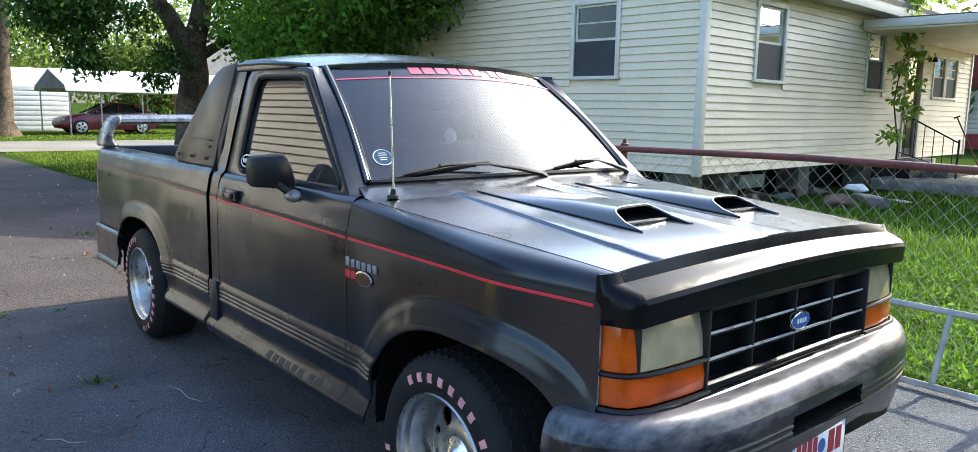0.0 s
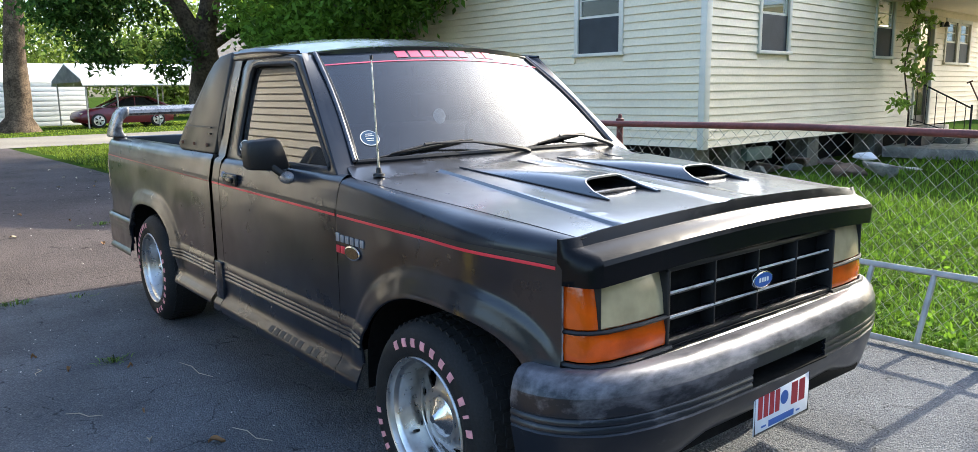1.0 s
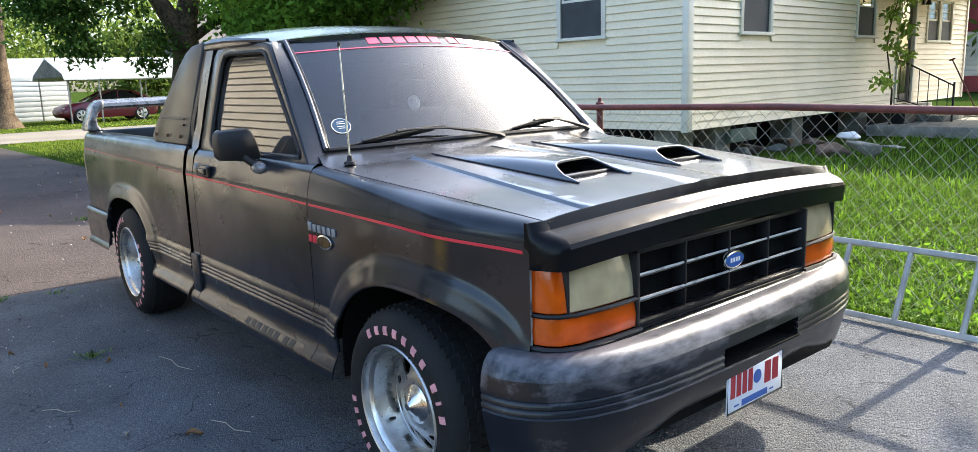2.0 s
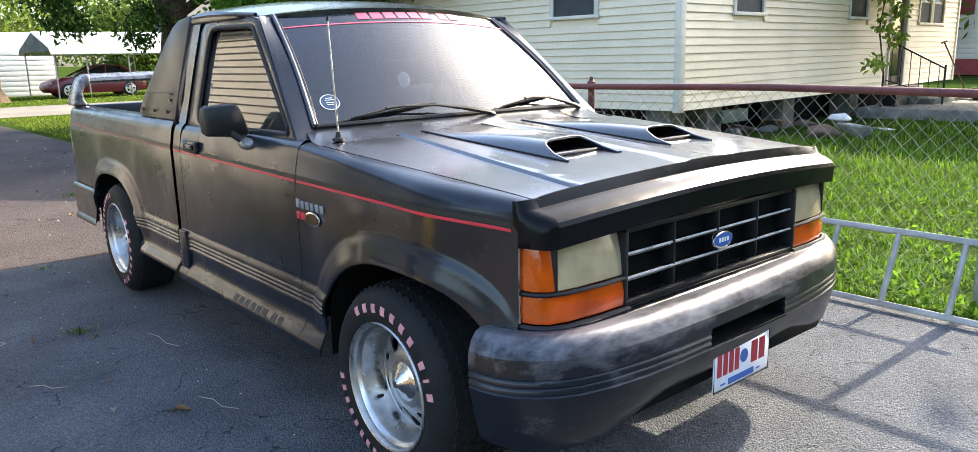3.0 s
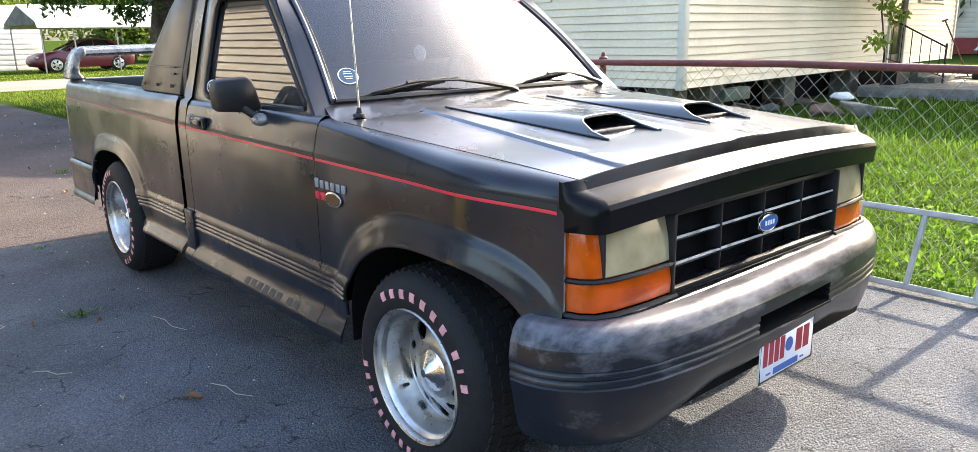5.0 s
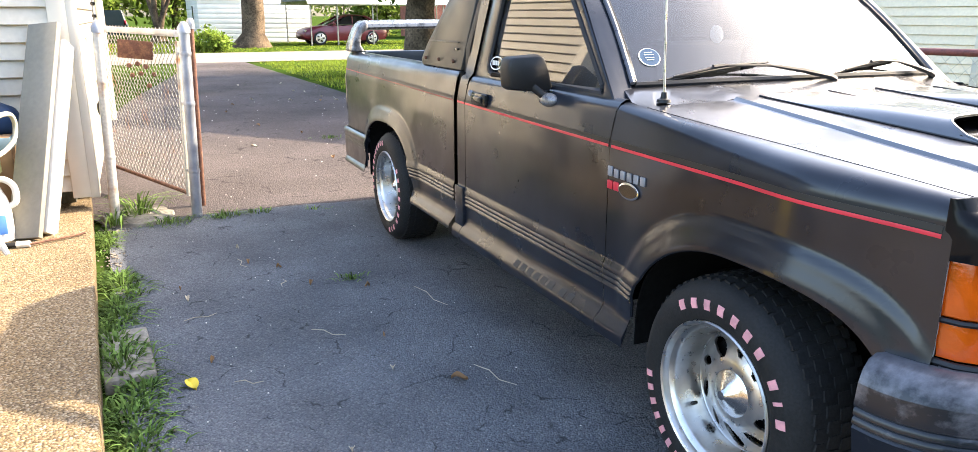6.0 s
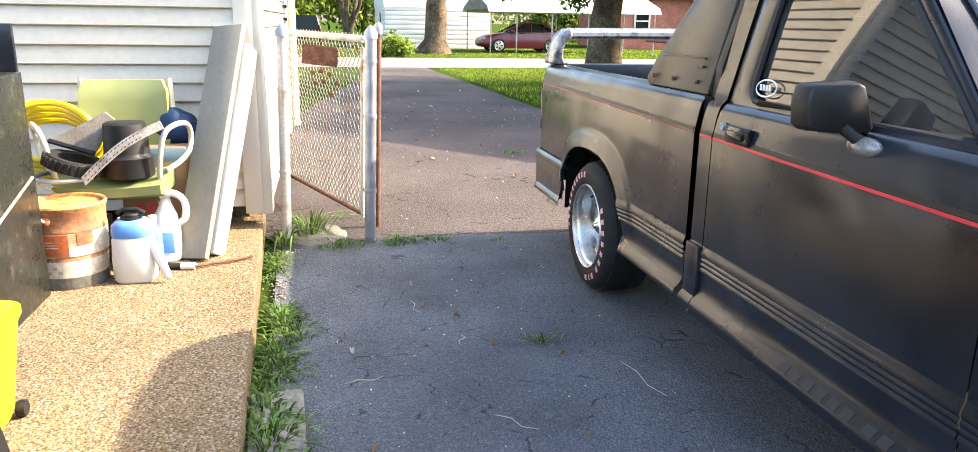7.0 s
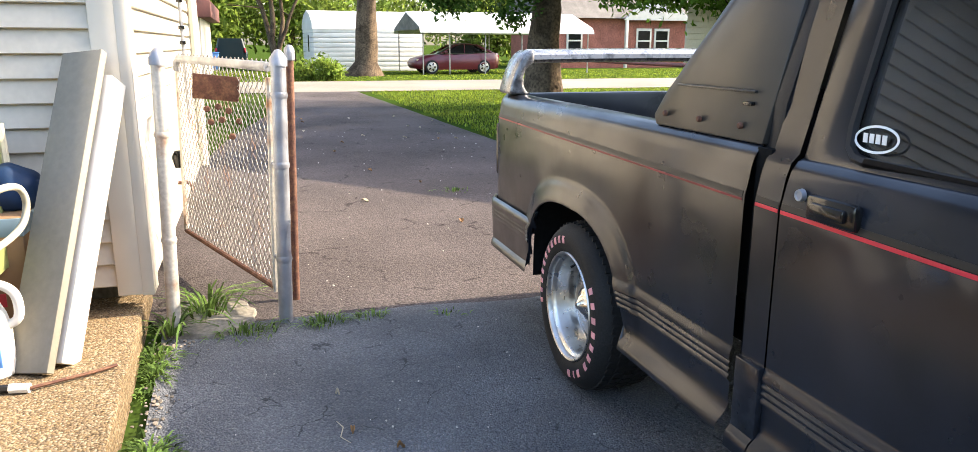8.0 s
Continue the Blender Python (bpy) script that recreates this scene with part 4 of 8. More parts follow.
def pillar_top(x):
    y = side_y(x, 0.93)
    return [(y, 0.95), (y - 0.01, 0.98), (y - 0.03, 1.0), (0.765, 1.08), (0.735, 1.2), (0.7, 1.33), (0.672, 1.425)]


for s in (-1, 1):
    part("fender", side_skin(-0.548, 0.49, s, fender_top), PAINT, truck, "faded black front wing with a wheel flare")
    door = part("door", side_skin(-1.662, -0.552, s, door_top), PAINT, truck, "faded black door with a red pinstripe")
    part("pillar_panel", side_skin(-1.752, -1.668, s, pillar_top), PAINT, truck)
    part("bed_side", side_skin(-3.745, -1.792, s, bed_top, lambda x: 0.3), PAINT, truck, "faded black bed side with a wheel flare")

    # dark joint between cab and bed
    part("cab_gap", box_bm((-1.8, s * 0.77 - 0.03, 0.32), (-1.745, s * 0.77 + 0.03, 1.0), 0.004), DARK, truck)

    # upper door frame with the window opening
    def slope(x, z):
        return lerp(0.782, 0.668, (z - 1.0) / 0.43)
    outer = [(-1.66, 0.985), (-1.662, 1.2), (-1.655, 1.39), (-1.62, 1.43), (-1.5, 1.436), (-1.13, 1.43), (-1.085, 1.42), (-0.60, 0.985)]
    inner = [(-1.49, 1.006), (-1.522, 1.012), (-1.542, 1.03), (-1.55, 1.07), (-1.551, 1.12), (-1.552, 1.36), (-1.53, 1.395), (-1.48, 1.402), (-1.145, 1.396), (-1.11, 1.388), (-1.085, 1.365), (-0.685, 1.025), (-0.675, 1.008)]
    bm = plate(outer, 0.035, holes=[inner], bevel=0.005)
    for v in bm.verts:
        x, z, depth = v.co
        v.co = Vector((x, s * (slope(x, z) + depth), z))
    bmesh.ops.recalc_face_normals(bm, faces=bm.faces[:])
    part("window_frame", bm, PAINT, door)
    seal = bmesh.new()
    tube(seal, [(x, s * (slope(x, z) - 0.004), z) for x, z in inner], 0.011, 6, closed=True)
    part("window_seal", seal, MATT, door, "black rubber window seal")
    bm = bmesh.new()
    rows = []
    for z in np.linspace(1.0, 1.41, 24):
        bow = 0.0036 * (1 - ((z - 1.205) / 0.205) ** 2)
        rows.append([(x, s * (slope(x, z) - 0.019 + bow), z) for x in np.linspace(-1.56, lerp(-0.665, -1.1, (z - 1.0) / 0.4), 12)])
    loft(bm, rows)
    glass = part("door_glass", thick(bm, 0.004), SMOKE, door, "dark tinted side window")
    glass.visible_shadow = False

    # handle and lock
    hz = 0.908
    bm = box_bm((-1.572, -0.012, hz - 0.027), (-1.432, 0.012, hz + 0.027), 0.01)
    bmesh.ops.translate(bm, vec=(0, s * 0.832, 0), verts=bm.verts[:])
    handle = part("door_handle", bm, GLOSS, door, "black door handle")
    bm = box_bm((-1.55, -0.008, hz - 0.012), (-1.453, 0.008, hz + 0.014), 0.006)
    bmesh.ops.translate(bm, vec=(0, s * 0.846, 0), verts=bm.verts[:])
    part("handle_flap", bm, GLOSS, handle)
    lock = lathe_bm([(0, 0.001), (0.007, 0.001), (0.009, 0.003), (0.012, 0.003), (0.014, -0.008)], Matrix.Translation((-1.604, s * 0.832, 0.924)) @ Matrix.Rotation(radians(-s * 90), 4, "X"), 20)
    part("door_lock", lock, GALV, door)
    # mirror: upright shell on a stubby arm, on the near side alone in view
    if s < 0:
        bm = bmesh.new()
        shape = [(0.948, 1.0), (0.952, 1.06), (0.945, 1.092), (0.93, 1.1), (0.835, 1.108), (0.818, 1.1), (0.803, 1.06), (0.786, 1.0), (0.795, 0.986), (0.86, 0.984), (0.935, 0.988)]
        rings = []
        for off, k in ((-0.036, 0.93), (-0.035, 0.96), (-0.03, 0.985), (-0.018, 1.0), (0.0, 1.0), (0.014, 0.995), (0.026, 0.975), (0.034, 0.94), (0.038, 0.88)):
            rings.append([(-1.03 - (y - 0.87) * 0.35 + off, -(0.868 + (y - 0.87) * k * 0.9), 1.045 + (z - 1.045) * k) for y, z in shape])
        loft(bm, rings, closed=True, caps=True)
        part("mirror_shell", tidy(bm), MATT, door, "black plastic mirror housing", 70)
        bm = bmesh.new()
        bmesh.ops.create_uvsphere(bm, u_segments=24, v_segments=14, radius=1.0)
        for v in bm.verts:
            v.co = Vector((-0.965 + v.co.x * 0.058, -0.812 + v.co.y * 0.026, 0.958 + v.co.z * 0.024))
        base = part("mirror_base", bm, SPOILER, door, "silver-grey mirror foot", 70)
        part("mirror_neck", tube_bm([(-0.97, -0.815, 0.965), (-0.985, -0.835, 0.982), (-1.0, -0.85, 1.0)], [0.016, 0.015, 0.018], 10), MATT, base)

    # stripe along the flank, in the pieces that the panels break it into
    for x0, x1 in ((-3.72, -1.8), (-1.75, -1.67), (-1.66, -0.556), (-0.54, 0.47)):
        bm = bmesh.new()
        rows = []
        for x in np.linspace(x0, x1, max(3, int((x1 - x0) / 0.04))):
            z = stripe_z(x) - 0.012
            w = 0.0042 if x0 > -1.8 else 0.003
            rows.append([(x, s * (side_y(x, z - w) + 0.0012), z - w), (x, s * (side_y(x, z) + 0.0018), z), (x, s * (side_y(x, z + w) + 0.0012), z + w)])
        loft(bm, rows)
        part("pinstripe", thick(tidy(bm), 0.001), FADED_RED if x1 < -1.7 else RED, truck, "red pinstripe")
        # black strip painted in place of the shade along the body crease
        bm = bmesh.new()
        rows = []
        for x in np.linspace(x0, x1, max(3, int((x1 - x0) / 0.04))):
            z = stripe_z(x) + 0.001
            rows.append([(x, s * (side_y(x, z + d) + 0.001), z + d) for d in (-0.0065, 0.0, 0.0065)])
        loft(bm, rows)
        part("pinstripe", thick(tidy(bm), 0.001), LETTER_DARK, truck, "black line above the red pinstripe, for the crease's shade")

    # wheel housings
    for arch in ARCHES:
        bm = bmesh.new()
        rows = []
        for (x, z), (xo, zo) in zip(arch_curve(arch, 44, 0.004), arch_curve(arch, 44, 0.03)):
            rows.append([(x, s * yy, z) for yy in (side_y(xo, max(0.53, zo)) - 0.02, 0.74, 0.6, 0.45)])
        loft(bm, rows)
        part("wheel_housing", thick(tidy(bm), 0.004), DARK, truck)
        # rolled lip round the opening
        lip = [(x, s * (side_y(x, max(0.33, z)) - 0.006), z) for x, z in arch_curve(arch, 52, 0.002)[2:-2] if z > 0.36]
        part("arch_lip", tube_bm(lip, 0.0055, 6), PAINT, truck)
    # side-skirt joint near the cab's rear edge
    part("skirt_joint", box_bm((-1.756, s * 0.833 - 0.014, 0.288), (-1.664, s * 0.833 + 0.012, 0.512), 0.006), CLADDING, truck)
    # lettering on the skirt, unreadable at this size: plain marks
    for i in range(8):
        x = -1.13 + i * 0.053 + (0.026 if i > 5 else 0)
        z = 0.33
        bm = bmesh.new()
        loft(bm, [[(x + dx, s * (side_y(x, z + dz) + 0.0015), z + dz) for dz in (-0.011, 0.0, 0.011)] for dx in (0.0, 0.018, 0.036)])
        part("skirt_mark", thick(tidy(bm), 0.001), LETTER_DARK, truck)
    # wing badge: two rows of plain marks and an oval
    for i in range(6):
        bm = bmesh.new()
        x0 = -0.548 + i * 0.033
        box(bm, (x0, s * 0.8325 - 0.003, 0.774), (x0 + 0.023, s * 0.8325 + 0.003, 0.774 + (0.026 if i else 0.03)), 0.002)
        part("badge_mark", bm, GALV, truck, "raised bright badge mark")
    for i in range(2):
        x0 = -0.548 + i * 0.032
        part("badge_mark", box_bm((x0, s * 0.833 - 0.003, 0.735), (x0 + 0.027, s * 0.833 + 0.003, 0.762), 0.003), RED, truck, "red badge mark")
    oval = [(math.cos(a), math.sin(a)) for a in np.linspace(0, 2 * math.pi, 28, endpoint=False)]
    turn = Matrix(((1, 0, 0, -0.435), (0, 0, s, s * 0.838), (0, 1, 0, 0.747), (0, 0, 0, 1)))
    badge = part("oval_badge", plate([(0.05 * a, 0.025 * b) for a, b in oval], 0.006, turn, 0.002), CHROME, truck, "small oval badge with bright rim")
    part("badge_field", plate([(0.043 * a, 0.019 * b) for a, b in oval], 0.003, Matrix.Translation((0, s * 0.0015, 0)) @ turn), GLOSS, badge)

# sticker on the near side glass: an oval outline
turn = Matrix(((1, 0, 0, -1.482), (0, 0.25, -0.97, -0.766), (0, 0.97, 0.25, 1.052), (0, 0, 0, 1)))
ring = plate([(0.056 * a, 0.0275 * b) for a, b in oval], 0.0012, turn, holes=[[(0.051 * a, 0.0225 * b) for a, b in oval]])
part("window_sticker", ring, WHITE_MARK, truck, "white oval sticker on the side window")
for i in range(4):
    part("sticker_mark", box_bm((-1.513 + i * 0.016, -0.7685, 1.044), (-1.502 + i * 0.016, -0.7672, 1.062)), WHITE_MARK, truck)

# hood with raised middle, and the two scoops
def hood_z(x, y):
    w = hood_half(x)
    crease = lerp(0.465, 0.55, (x + 0.42) / 0.92)
    return hood_edge(x) + 0.022 * (1 - (y / w) ** 2) + 0.010 * smooth((crease + 0.008 - abs(y)) / 0.012) + 0.0035 * smooth((0.06 + 0.02 * x - abs(y)) / 0.01)


def hood_rear(y):
    return -0.465 + 0.06 * (1 - (y / 0.765) ** 2)


bm = bmesh.new()
rows = []
for i, t in enumerate(np.linspace(0, 1, 40)):
    row = []
    for u in sorted(list(np.linspace(-1, 1, 33)) + [-0.088, -0.08, -0.072, 0.072, 0.08, 0.088]):
        x = lerp(hood_rear(u * 0.76), 0.5, t)
        w = hood_half(x) - 0.003
        crease = lerp(0.465, 0.55, (x + 0.42) / 0.92)
        row.append((x, u * w, hood_z(x, u * w)))
    ys = [p[1] for p in row]
    for sgn in (-1, 1):
        for off in (-0.008, 0.0, 0.008):
            row.append((row[0][0] if False else lerp(hood_rear(sgn * crease), 0.5, t), sgn * (crease + off), hood_z(lerp(hood_rear(0.4), 0.5, t), sgn * (crease + off))))
    row.sort(key=lambda p: p[1])
    rows.append(row)
loft(bm, rows)
hood = part("hood", thick(tidy(bm), 0.012), PAINT_HOOD, truck, "worn satin black hood", 25)

for s in (-1, 1):
    # a flat-topped hump whose sides run out ahead of the slanting mouth
    x0, yc, n = -0.4, s * 0.25, 33

    def scoop_point(t, u, inset=0.0):
        """t from the tail to the mouth, u across from foot to foot."""
        arch = max(0.0, 1 - abs(u) ** 5) ** 0.85
        nose = lerp(0.245, 0.165, smooth(arch)) + (0.05 if abs(u) > 0.97 else 0.0) - inset * 2.5
        x = lerp(x0, nose, t)
        wide = lerp(0.14, 0.118, t) - inset
        y = yc + u * wide
        high = 0.04 * (smooth(t * 1.3) * 0.4 + t * 0.6)
        return (x, y, hood_z(min(x, 0.5), y) + 0.0015 + max(0.0, high - inset) * arch)
    us = [math.copysign(abs(k) ** 0.72, k) for k in np.linspace(-1, 1, n)]
    bm = bmesh.new()
    loft(bm, [[scoop_point(t, u) for u in us] for t in np.linspace(0, 1, 26)])
    scoop = part("hood_scoop", thick(tidy(bm, 0.0002), 0.005), PAINT_HOOD, hood, "raised black hood scoop with an open mouth", 50)
    # rolled lip round the mouth, sill below it, dark throat behind
    part("scoop_lip", tube_bm([scoop_point(1.0, u, 0.002) for u in us], 0.004, 6), PAINT_HOOD, scoop)
    bm = bmesh.new()
    loft(bm, [[scoop_point(t, u, 0.006) for u in us[2:-2]] for t in (0.55, 0.8, 0.99)])
    back = [v for v in bm.verts[:n - 4]]
    bm.faces.new(back)
    part("scoop_throat", bm, DARK, scoop)
    part("scoop_sill", tube_bm([(0.215, yc - 0.115, hood_z(0.2, yc) + 0.004), (0.222, yc, hood_z(0.2, yc) + 0.007), (0.215, yc + 0.115, hood_z(0.2, yc) + 0.004)], 0.0045, 6), PAINT_HOOD, scoop)
    # dark bead where each side meets the hood
    for e in (-1, 1):
        part("scoop_bead", tube_bm([Vector(scoop_point(t, e)) + Vector((0, e * 0.003, 0.0005)) for t in np.linspace(0, 1, 14)], 0.0028, 5), MATT, scoop)

# nose: bug shield over the hood's front edge, wrapped down to the corner lamps
def shield_profile(y):
    u = abs(y) / 0.705
    e = hood_edge(0.5) + 0.026 * (1 - u ** 2) 
    bow = 0.008 - 0.02 * u ** 3
    k = 1 - 0.45 * u ** 12
    return [(0.497 + bow, y, e - 0.004 + 0.012 * k), (0.507 + bow, y, e - 0.004 + 0.014 * k), (0.5095 + bow, y, e - 0.007 + 0.013 * k), (0.519 + bow, y, e - 0.019), (0.5225 + bow, y, e - 0.021), (0.55 + bow, y, e - 0.027), (0.572 + bow, y, e - 0.036), (0.584 + bow, y, e - 0.046), (0.589 + bow, y, e - 0.058), (0.585 + bow, y, e - 0.112), (0.535 + bow, y, e - 0.114)]


bm = bmesh.new()
loft(bm, [shield_profile(y) for y in np.linspace(-0.705, 0.705, 41)])
part("bug_shield", tidy(bm), SHIELD, truck, "glossy black bug shield along the hood's front edge", 26)
for s in (-1, 1):
    bm = bmesh.new()
    end = shield_profile(s * 0.705)
    zs = [hood_edge(0.49) + 0.002, hood_edge(0.49) + 0.001, hood_edge(0.49) - 0.003, 0.9, 0.892, 0.88, 0.862, 0.84, 0.815, 0.803, 0.8]
    rows = []
    for t in np.linspace(0, 1, 9):
        a = t * math.pi / 2
        rows.append([(0.474 + (p[0] - 0.474) * math.cos(a), s * (0.705 + 0.0605 * math.sin(a)), lerp(p[2], zs[k], smooth(t))) for k, p in enumerate(end)])
    loft(bm, rows)
    part("nose_corner", tidy(bm), SHIELD, truck, "", 50)

# front panel behind lamps and grille
bm = box_bm((0.38, -0.70, 0.565), (0.512, 0.70, 0.885), 0.012)
part("front_panel", bm, MATT, truck)


def lamp(name, pts, z0, z1, mat, label, lean=0.02, parent=truck):
    """A lens: plan points along its front, upright with a slight lean back."""
    bm = bmesh.new()
    rows = []
    n = len(pts)
    for i, (x, y) in enumerate(pts):
        a, b = pts[max(0, i - 1)], pts[min(n - 1, i + 1)]
        d = Vector((b[0] - a[0], b[1] - a[1])).normalized()
        nx, ny = d.y, -d.x
        if nx < 0 and abs(nx) > 0.2:
            nx, ny = -nx, -ny
        row = []
        for t, o in ((0.0, -0.03), (0.0, -0.004), (0.03, 0.0), (0.5, 0.004), (0.97, 0.0), (1.0, -0.004), (1.0, -0.03)):
            row.append((x + nx * o - lean * t, y + ny * o, lerp(z0, z1, t)))
        rows.append(row)
    loft(bm, rows, closed=True, caps=True)
    return part(name, tidy(bm), mat, parent, label)


for s in (-1, 1):
    def side(points):
        return [(x, s * y) for x, y in points][::-1 if s > 0 else 1]
    lamp("headlight", side([(0.566, 0.452), (0.566, 0.53), (0.562, 0.62), (0.552, 0.686)]), 0.686, 0.802, LENS, "yellowed rectangular headlight lens")
    lamp("corner_lamp", side([(0.549, 0.694), (0.538, 0.715), (0.517, 0.735), (0.482, 0.749)]), 0.686, 0.802, AMBER, "amber corner lamp", 0.018)
    lamp("turn_signal", side([(0.572, 0.452), (0.572, 0.55), (0.562, 0.66), (0.545, 0.713), (0.52, 0.737), (0.486, 0.751)]), 0.604, 0.676, AMBER, "amber turn signal below the headlight", 0.006)
    # bezel strips round the lamps
    bm = bmesh.new()
    tube(bm, [(x + 0.002, s * y, 0.681) for x, y in [(0.57, 0.44), (0.57, 0.55), (0.558, 0.67), (0.54, 0.715), (0.515, 0.739), (0.478, 0.753)]], 0.006, 6)
    part("lamp_bezel", bm, MATT, truck)
    bm = bmesh.new()
    tube(bm, [(x + 0.002, s * y, 0.597) for x, y in [(0.578, 0.44), (0.578, 0.55), (0.568, 0.67), (0.548, 0.72), (0.52, 0.745), (0.48, 0.758)]], 0.008, 6)
    part("lamp_bezel", bm, MATT, truck)
    part("lamp_divider", box_bm((0.5, s * 0.446 - 0.007, 0.6), (0.577, s * 0.446 + 0.007, 0.805), 0.004), MATT, truck)
    part("lamp_divider", box_bm((0.5, s * 0.69 - 0.004, 0.68), (0.552, s * 0.69 + 0.004, 0.805), 0.002), MATT, truck)
    part("lamp_rim", box_bm((0.47, s * 0.755 - 0.004, 0.6), (0.484, s * 0.755 + 0.004, 0.808), 0.002), GLINT_AND_TRIM, truck)

# grille
part("grille_surround", box_bm((0.53, -0.44, 0.598), (0.574, 0.44, 0.613), 0.004), MATT, truck)
part("grille_top", box_bm((0.52, -0.44, 0.796), (0.566, 0.44, 0.812), 0.004), MATT, truck)
part("grille_backing", box_bm((0.512, -0.44, 0.6), (0.52, 0.44, 0.81)), DARK, truck)
for z in (0.672, 0.738):
    reach = 0.574 - (z - 0.6) * 0.06
    bm = bmesh.new()
    loft(bm, [[(0.548, y, z + 0.004), (reach - 0.008, y, z + 0.004), (reach - 0.002, y, z - 0.001), (reach, y, z - 0.005), (reach - 0.004, y, z - 0.009), (0.548, y, z - 0.009)] for y in (-0.438, 0.438)], closed=True, caps=True)
    bar = part("grille_bar", tidy(bm), GLOSS, truck, "glossy black grille bar", 25)
    # pale strip paints the light caught by the bar's top
    part("bar_glint", tube_bm([(reach - 0.0035, -0.437, z + 0.001), (reach - 0.0035, 0.437, z + 0.001)], 0.0035, 6), GLINT_AND_TRIM, bar, "bright strip painted where the bar's top catches light")
bm = bmesh.new()
loft(bm, [[(0.55, y, 0.618), (0.568, y, 0.617), (0.576, y, 0.612), (0.55, y, 0.606)] for y in (-0.438, 0.438)], closed=True, caps=True)
part("grille_bar", tidy(bm), GLOSS, truck, "", 25)
for y in (-0.222, 0.0, 0.222):
    part("grille_upright", box_bm((0.522, y - 0.0035, 0.61), (0.569, y + 0.0035, 0.8), 0.002), MATT, truck)
turn = Matrix(((0, 0, 1, 0.586), (1, 0, 0, 0.0), (0, 1, 0, 0.712), (0, 0, 0, 1)))
emblem = part("oval_emblem", plate([(0.052 * a, 0.026 * b) for a, b in oval], 0.014, turn, 0.003), CHROME, truck, "oval grille emblem, blue with a bright rim")
part("emblem_field", plate([(0.047 * a, 0.021 * b) for a, b in oval], 0.004, Matrix.Translation((0.0016, 0, 0)) @ turn), BLUE_MARK, emblem)
for i in range(4):
    part("emblem_mark", box_bm((0.5866, -0.026 + i * 0.014, 0.706), (0.5885, -0.017 + i * 0.014, 0.719)), WHITE_MARK, emblem)
# apron between grille and bumper
bm = bmesh.new()
rows = []
for y in np.linspace(-0.76, 0.76, 31):
    u = abs(y) / 0.76
    b = -0.09 * max(0.0, (u - 0.8) / 0.2) ** 2
    rows.append([(0.52 + b, y, 0.6), (0.585 + b, y, 0.598), (0.597 + b, y, 0.59), (0.597 + b, y, 0.575), (0.585 + b, y, 0.56), (0.5 + b, y, 0.55)])
loft(bm, rows)
part("front_apron", thick(tidy(bm), 0.004), GLOSS, truck)

# bumper: one long moulding with grooves and a central slot
def bumper_plan():
    half = [(0.4, 0.858), (0.44, 0.854), (0.48, 0.842), (0.52, 0.819), (0.556, 0.786), (0.588, 0.742), (0.613, 0.69), (0.635, 0.61), (0.655, 0.48), (0.662, 0.35), (0.665, 0.225), (0.666, 0.21), (0.668, 0.1)]
    return [(x, -y) for x, y in half] + [(0.668, 0.0)] + half[::-1]


BUMPER = [(-0.07, 0.592), (-0.03, 0.598), (-0.008, 0.59), (0.008, 0.572), (0.018, 0.545), (0.022, 0.512), (0.022, 0.498), (0.017, 0.494), (0.022, 0.489), (0.022, 0.478), (0.017, 0.474), (0.022, 0.469), (0.022, 0.458), (0.017, 0.454), (0.021, 0.449), (0.014, 0.42), (0.002, 0.36), (-0.012, 0.31), (-0.03, 0.285), (-0.06, 0.28)]
bm = bmesh.new()
plan = bumper_plan()
rows = []
for i, (x, y) in enumerate(plan):
    a, b = plan[max(0, i - 1)], plan[min(len(plan) - 1, i + 1)]
    d = Vector((b[0] - a[0], b[1] - a[1])).normalized()
    nx, ny = d.y, -d.x
    rise = 0.07 * smooth((0.62 - abs(y)) / 0.25)
    x -= 0.022 * y
    rows.append([(x + nx * o, y + ny * o, z + (rise * smooth((0.44 - z) / 0.16) if z < 0.44 else 0)) for o, z in BUMPER])
loft(bm, rows, skip=lambda i, k: k < 4 or abs(plan[i][1] + plan[i + 1][1]) / 2 < 0.215 and 5 <= k < 13)
bumper = part("front_bumper", thick(tidy(bm), 0.006), RUBBED_SHEEN, truck, "scuffed black front bumper with moulded grooves", 50)
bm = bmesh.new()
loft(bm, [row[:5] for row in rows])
part("bumper_top", thick(tidy(bm), 0.006), RUBBED_SHEEN, bumper, "top of the bumper, silver from wear and painted sky sheen", 50)
bm = bmesh.new()
for lo, hi in (((0.60, -0.215, 0.44), (0.61, 0.215, 0.515)), ((0.61, -0.215, 0.508), (0.68, 0.215, 0.512)), ((0.61, -0.215, 0.45), (0.688, 0.215, 0.4545)), ((0.61, -0.219, 0.45), (0.68, -0.215, 0.512)), ((0.61, 0.215, 0.45), (0.68, 0.219, 0.512))):
    box(bm, lo, hi)
part("bumper_slot", bm, DARK, truck)
part("lower_valance", box_bm((0.5, -0.6, 0.3), (0.62, 0.6, 0.45), 0.02), DARK, truck)

